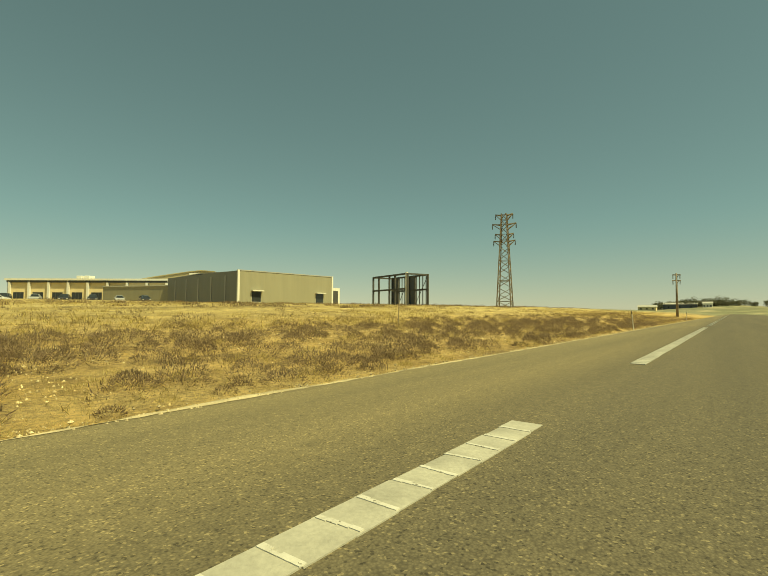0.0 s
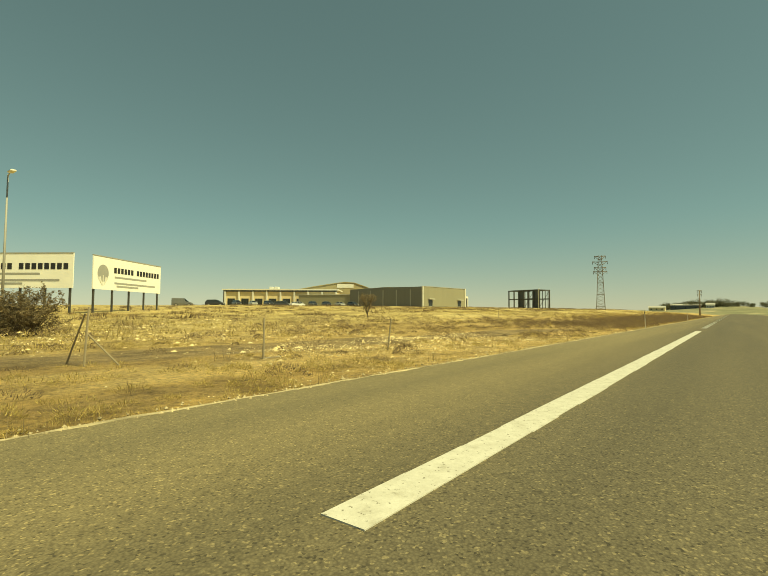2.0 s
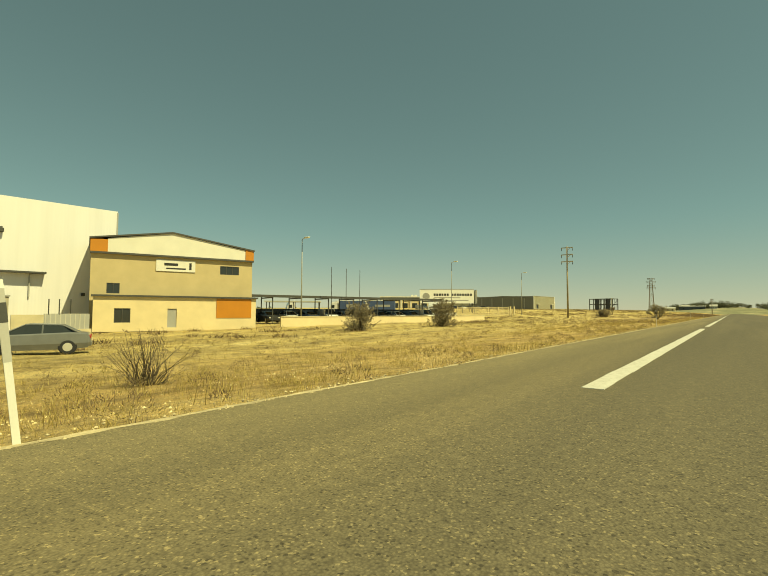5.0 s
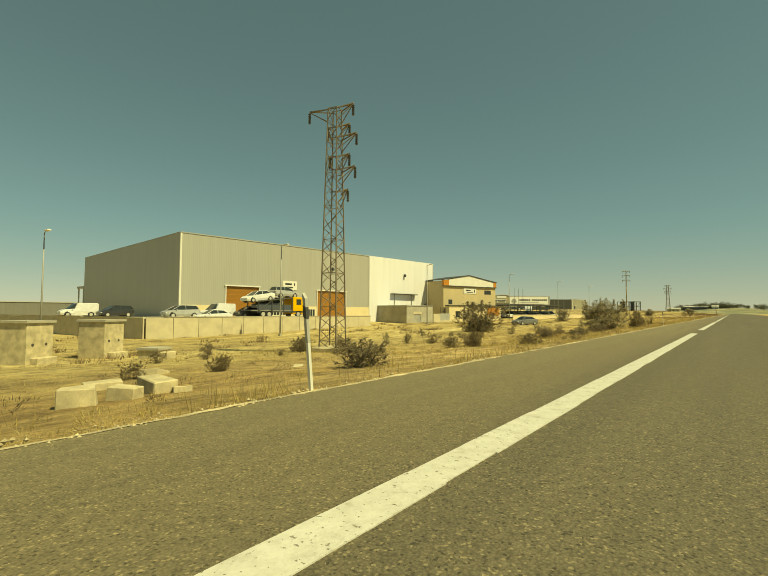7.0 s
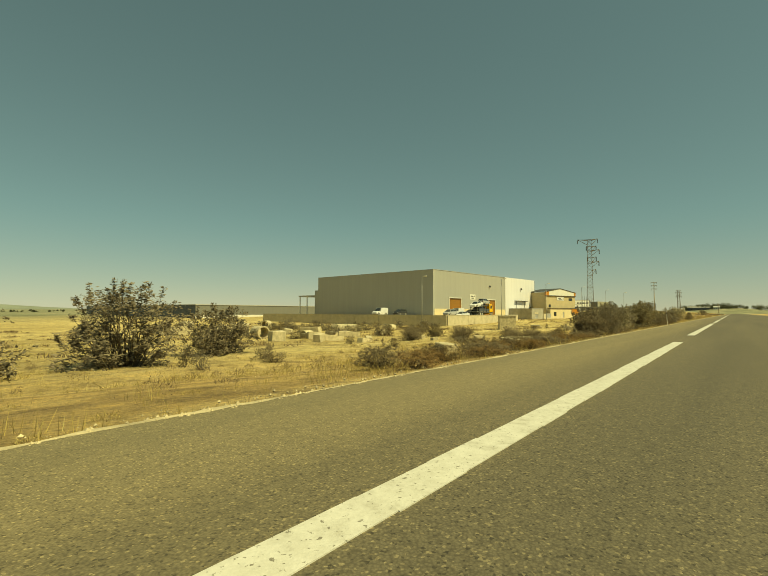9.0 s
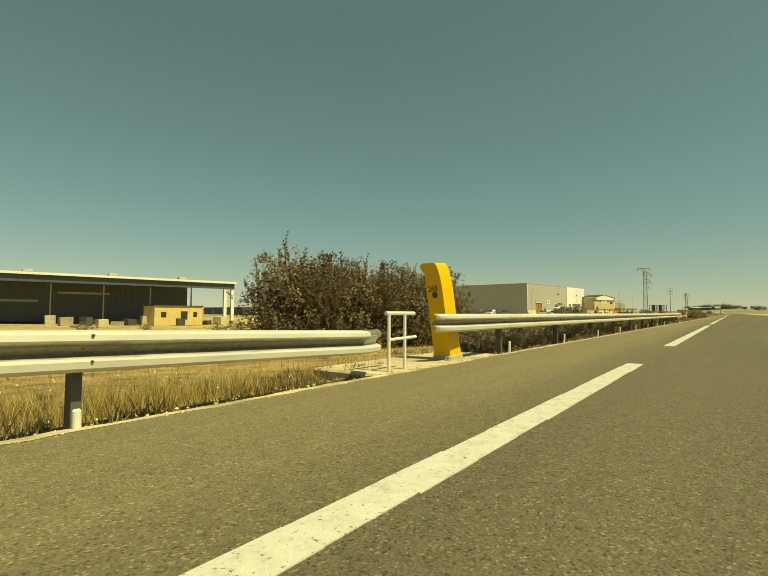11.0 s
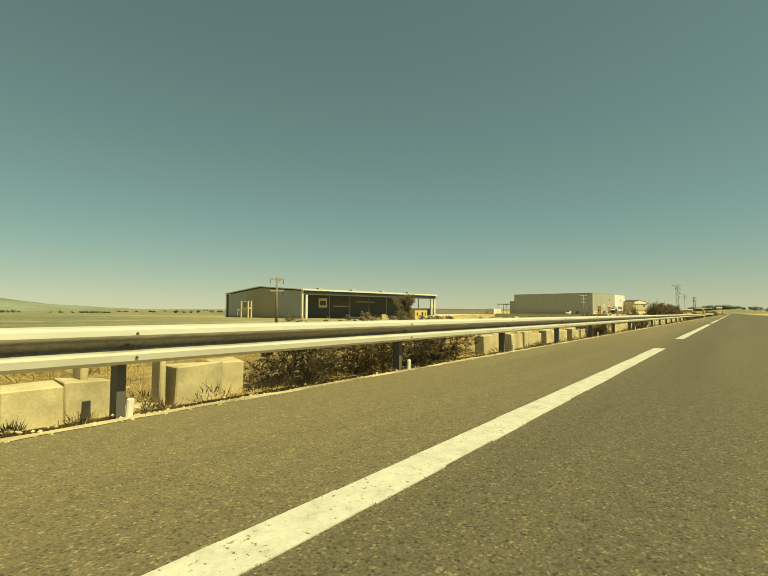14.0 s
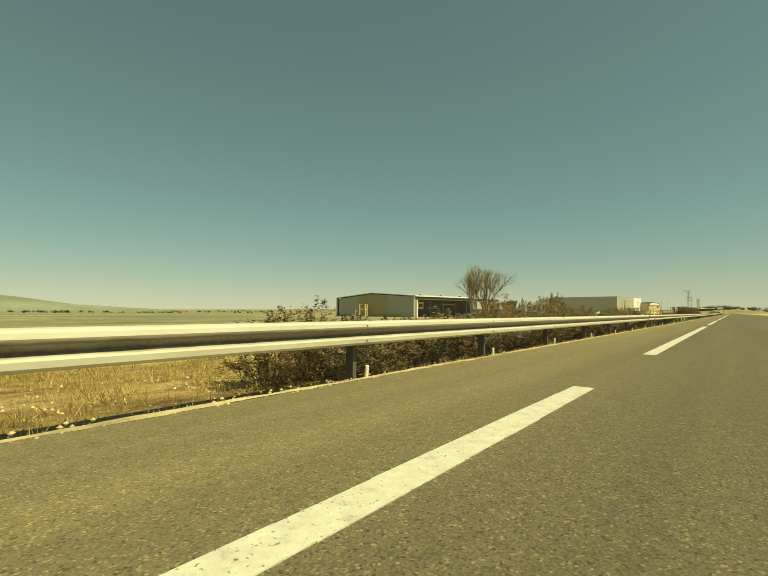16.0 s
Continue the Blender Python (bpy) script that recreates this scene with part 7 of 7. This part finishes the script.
cushions("weed_cushions", "brown cushions of dry weed over the open field", 17, 1500, verge(-110, 120, 8, 45, 1.1, 0.7, 1.7, 0.12), M["tussock"], 0.65, 0.24, 90, 0.055, 0.010)
cushions("weed_cushions", "brown cushions of dry weed along the guardrail", 18, 1300, verge(-526, -300, 0.3, 1.6, 1.2, 0.4, 1.0, 0.4), M["tussock"], 0.42, 0.17, 150, 0.06, 0.0045)
cushions("weed_cushions", "brown cushions of dry weed in the rubble field", 12, 1500, verge(-300, -100, 0.4, 30, 1.1, 0.4, 1.6, 0.35), M["tussock"], 0.5, 0.25, 230, 0.032, 0.005)
cushions("weed_cushions", "golden straw cushions in the gaps of the hedge", 21, 900, verge(-534, -484, 0.4, 9, 1.1, 0.5, 1.3, 0.4), M["straw"], 0.5, 0.14, 170, 0.05, 0.0045)
blades("tussocks", "low golden tussocks over the verge", 13, 800, verge(-300, 110, 0.2, 16, 1.3, 0.4, 1.2, 0.3), 0.065, 0.003, M["straw"], 110, 0.6, 0.11, True)
blades("tussocks", "low brown tussocks over the far field", 14, 2600, verge(-300, 135, 24, 95, 1.0, 0.7, 2.0, 0.08), 0.20, 0.03, M["tussock"], 40, 0.6, 0.28)
blades("tussocks", "low brown tussocks behind the guardrail", 15, 1350, verge(-526, -320, 0.5, 40, 1.5, 0.4, 1.4, 0.3), 0.14, 0.006, M["tussock"], 90, 0.7, 0.125, True)


def clods(name, label, seed, count, y0, y1, reach, power, small, big, mat="clod"):
    """Crumbs of earth, chips and small stones: low four-sided points strewn over the ground."""
    rng = np.random.default_rng(seed)
    y = rng.uniform(y0, y1, count)
    x = np.array([edge_x(v) for v in y]) - 0.08 - reach * rng.random(count) ** power
    keep = np.array([noise.noise(Vector((a * 0.5, b * 0.3, 5))) for a, b in zip(x, y)]) > rng.uniform(-0.8, 0.3, count)
    x, y = x[keep], y[keep]
    k = np.minimum(1.0, (np.abs(x) - 3.6) / 8)
    lump = np.array([noise.noise(Vector((a * 0.35, b * 0.35, 0))) for a, b in zip(x, y)])
    z = ground_many(x, y) + 0.16 * k * lump
    n = len(x)
    s = small + (big - small) * rng.random(n) ** 3
    an = rng.uniform(0, 1.57, n)
    v = np.zeros((n, 5, 3))
    for i in range(4):
        r = s * rng.uniform(0.7, 1.3, n)
        v[:, i, 0] = x + np.cos(an + i * 1.57) * r
        v[:, i, 1] = y + np.sin(an + i * 1.57) * r * 1.2
        v[:, i, 2] = z - 0.015
    v[:, 4, 0] = x + rng.normal(0, 0.3, n) * s
    v[:, 4, 1] = y + rng.normal(0, 0.3, n) * s
    v[:, 4, 2] = z + s * rng.uniform(0.2, 0.55, n)
    quad = np.array([(0, 1, 4), (1, 2, 4), (2, 3, 4), (3, 0, 4)])
    idx = (np.arange(n)[:, None, None] * 5 + quad[None]).reshape(-1).astype(np.int32)
    me = bpy.data.meshes.new(name)
    me.vertices.add(n * 5)
    me.vertices.foreach_set("co", v.reshape(-1))
    me.loops.add(n * 12)
    me.loops.foreach_set("vertex_index", idx)
    me.polygons.add(n * 4)
    me.polygons.foreach_set("loop_start", np.arange(0, n * 12, 3, dtype=np.int32))
    me.polygons.foreach_set("loop_total", np.full(n * 4, 3, dtype=np.int32))
    me.update(calc_edges=True)
    me.materials.append(M[mat])
    tagged(new(name, me), label, "gravel", kind="stuff")


clods("earth_clods", "pale crumbs of earth and chips over the verge", 41, 44000, -110, 60, 7.0, 1.4, 0.005, 0.019)
clods("earth_clods", "pale crumbs of earth and chips in the rubble field", 42, 38000, -300, -110, 7.0, 1.4, 0.005, 0.019)
clods("pale_gravel", "pale gravel patches among the weeds of the verge", 44, 42000, -110, 70, 5.5, 1.3, 0.007, 0.026, "pale_gravel")
clods("pale_gravel", "pale rubble strewn over the field past the track", 48, 9000, -84, -30, 24.0, 0.8, 0.02, 0.085, "pale_gravel")
clods("pale_gravel", "coarse pale stones strewn beside the asphalt", 47, 15000, -98, -50, 4.5, 1.5, 0.012, 0.042, "pale_gravel")
clods("pale_gravel", "pale gravel patches in the rubble field", 45, 30000, -300, -110, 5.5, 1.3, 0.007, 0.024, "pale_gravel")
clods("pale_gravel", "pale gravel and clods behind the guardrail", 46, 22000, -560, -360, 6.0, 1.2, 0.007, 0.026, "pale_gravel")
clods("earth_clods", "pale crumbs of earth behind the guardrail", 43, 20000, -600, -300, 2.5, 1.6, 0.005, 0.02)


def stones():
    """Loose pale gravel along the broken edge of the asphalt."""
    rng = random.Random(31)
    verts, faces = [], []
    for _ in range(28000):
        y = rng.uniform(-560, 60)
        x = edge_x(y) + 0.07 - abs(rng.gauss(0, 0.15))
        s = 0.006 + 0.018 * rng.random() ** 2
        z = max(-0.15, ground_z(x, y) + 0.04)
        i = len(verts)
        an = rng.uniform(0, 3)
        c, sn = math.cos(an) * s, math.sin(an) * s
        verts += [(x + c, y + sn, z), (x - sn, y + c, z), (x - c, y - sn, z), (x + sn, y - c, z), (x, y, z + s * 0.8), (x, y, z - s)]
        for k in range(4):
            faces.append((i + k, i + (k + 1) % 4, i + 4))
            faces.append((i + (k + 1) % 4, i + k, i + 5))
    me = raw_mesh("edge_gravel", verts, faces, M["gravel"])
    tagged(new("edge_gravel", me), "loose pale gravel along the asphalt edge", "gravel", kind="stuff")
    bm = bmesh.new()
    ys = [-600 + 0.16 * i for i in range(4270)]
    rows = []
    for y in ys:
        e = edge_x(y)
        w = max(0.03, (0.2 if y < -300 else 0.11) + 0.12 * noise.noise(Vector((y * 0.5, 0, 9))) + 0.10 * noise.noise(Vector((y * 2.9, 0, 3))))
        off = max(0.008, 0.03 + 0.05 * noise.noise(Vector((y * 0.9, 2, 1))) + 0.07 * noise.noise(Vector((y * 3.7, 5, 1))) + 0.04 * noise.noise(Vector((y * 9.0, 5, 8))))
        rows.append((bm.verts.new((e + off, y, -0.147 + 0.057 * off)), bm.verts.new((e - 0.5 * w, y, -0.15)), bm.verts.new((e - w - 0.15, y, ground_z(e - w - 0.15, y) - 0.01))))
    for a, b in zip(rows, rows[1:]):
        bm.faces.new((a[0], b[0], b[1], a[1]))
        bm.faces.new((a[1], b[1], b[2], a[2]))
    solid("verge_strip", bm, M["gravel"], "narrow pale gravel strip beside the asphalt", "gravel", "structure")


stones()


# ---- distance ----
def hills(name, label, dist_x, y0, y1, height, seed, base=-3.0):
    bm = bmesh.new()
    n = 90
    rows = []
    for i in range(n + 1):
        y = y0 + (y1 - y0) * i / n
        f = i / n
        h = height * float(np.interp(y, (-1700, -1200, -300, -120, 20, 250, 420), (0.2, 0.9, 1.0, 0.72, 0.36, 0.2, 0.03))) * (1 + 0.3 * noise.noise(Vector((f * 9, seed, 0)))) + 1.5 * noise.noise(Vector((f * 30, seed, 4)))
        row = []
        for k, (dx, hk) in enumerate(((0, 0), (-60, 0.25), (-160, 0.62), (-280, 0.95), (-420, 1.0), (-800, 0.6))):
            row.append(bm.verts.new((dist_x + dx + 30 * noise.noise(Vector((f * 12, k, seed))), y, base + max(0, h) * hk)))
        rows.append(row)
    for a, b in zip(rows, rows[1:]):
        for k in range(5):
            bm.faces.new((a[k], a[k + 1], b[k + 1], b[k]))
    solid(name, bm, M["far_hill"], label, "hill", "structure", smooth=True)


hills("backdrop_hills", "pale dry hills on the horizon beyond the fields", -1300, -1700, 420, 62, 2)


def far_wood():
    """The low rise behind the road with its dark pines and pale houses."""
    rng = random.Random(77)
    bm = bmesh.new()
    rows = []
    for i in range(25):
        x = -150 + 290 * i / 24
        f = i / 24
        h = 9 * math.exp(-((f - 0.5) / 0.22) ** 2)
        rows.append([bm.verts.new((x, 430, -1.0)), bm.verts.new((x, 480, h * 0.6)), bm.verts.new((x, 560, h)), bm.verts.new((x, 700, h * 0.5))])
    for a, b in zip(rows, rows[1:]):
        for k in range(3):
            bm.faces.new((a[k], a[k + 1], b[k + 1], b[k]))
    solid("rise", bm, M["earth"], "low dry rise at the far end of the road", "hill", "structure", smooth=True)
    verts, faces = [], []
    for k in range(110):
        x = rng.uniform(-62, -2) if k < 80 else rng.uniform(-2, 90)
        y = rng.uniform(500, 560)
        f = (x + 150) / 290
        h = 9 * math.exp(-((f - 0.5) / 0.22) ** 2) * 0.8
        r = rng.uniform(2.4, 4.6)
        v, fc = leaf_cloud(rng, [(Vector((x + rng.uniform(-1, 1) * r, y, h + r * rng.uniform(0.5, 1.4))), r * 0.8) for _ in range(5)], 220, 0.55)
        o = len(verts)
        verts += v
        faces += [tuple(i + o for i in q) for q in fc]
    tagged(new("far_wood", raw_mesh("far_wood", verts, faces, M["far_tree"])), "dark pine wood on the distant rise", "wood", kind="stuff")
    verts, faces = [], []
    for k in range(300):
        y = rng.uniform(-1000, 250)
        x = -rng.uniform(420, 640)
        r = rng.uniform(0.7, 1.7)
        z = ground_z(x, y)
        v, fc = leaf_cloud(rng, [(Vector((x, y + rng.uniform(-2, 2), z + r * 0.6)), r) for _ in range(3)], 26, 0.7)
        o = len(verts)
        verts += v
        faces += [tuple(i + o for i in q) for q in fc]
    tagged(new("far_hedges", raw_mesh("far_hedges", verts, faces, M["far_tree"])), "dark scattered bushes across the distant fields", "bushes", kind="stuff")
    for x, y, w, d, h, mat in ((-38, 505, 26, 10, 5.0, "dark_clad"), (-17, 500, 7, 8, 4.5, "white"), (-60, 470, 14, 8, 4, "cream")):
        f = (x + 150) / 290
        z = 9 * math.exp(-((f - 0.5) / 0.22) ** 2) * 0.62
        t = thing("far_house", "low house on the distant rise among pines", "house", x, y, z - 0.5, 0, "far houses")
        part("wall", bx(-w / 2, w / 2, -d / 2, d / 2, 0, h), M[mat], t)
        part("roof", prism(bmesh.new(), [(-d / 2 - 0.5, h), (0, h + 1.6), (d / 2 + 0.5, h)], -w / 2 - 0.5, w / 2 + 0.5, axis="x"), M["roof"], t)
        for k in range(3):
            part("window", bx(-w / 3 + k * w / 3 - 0.6, -w / 3 + k * w / 3 + 0.6, -d / 2 - 0.03, -d / 2 + 0.02, 1.6, 3.0), M["glass"], t)


far_wood()
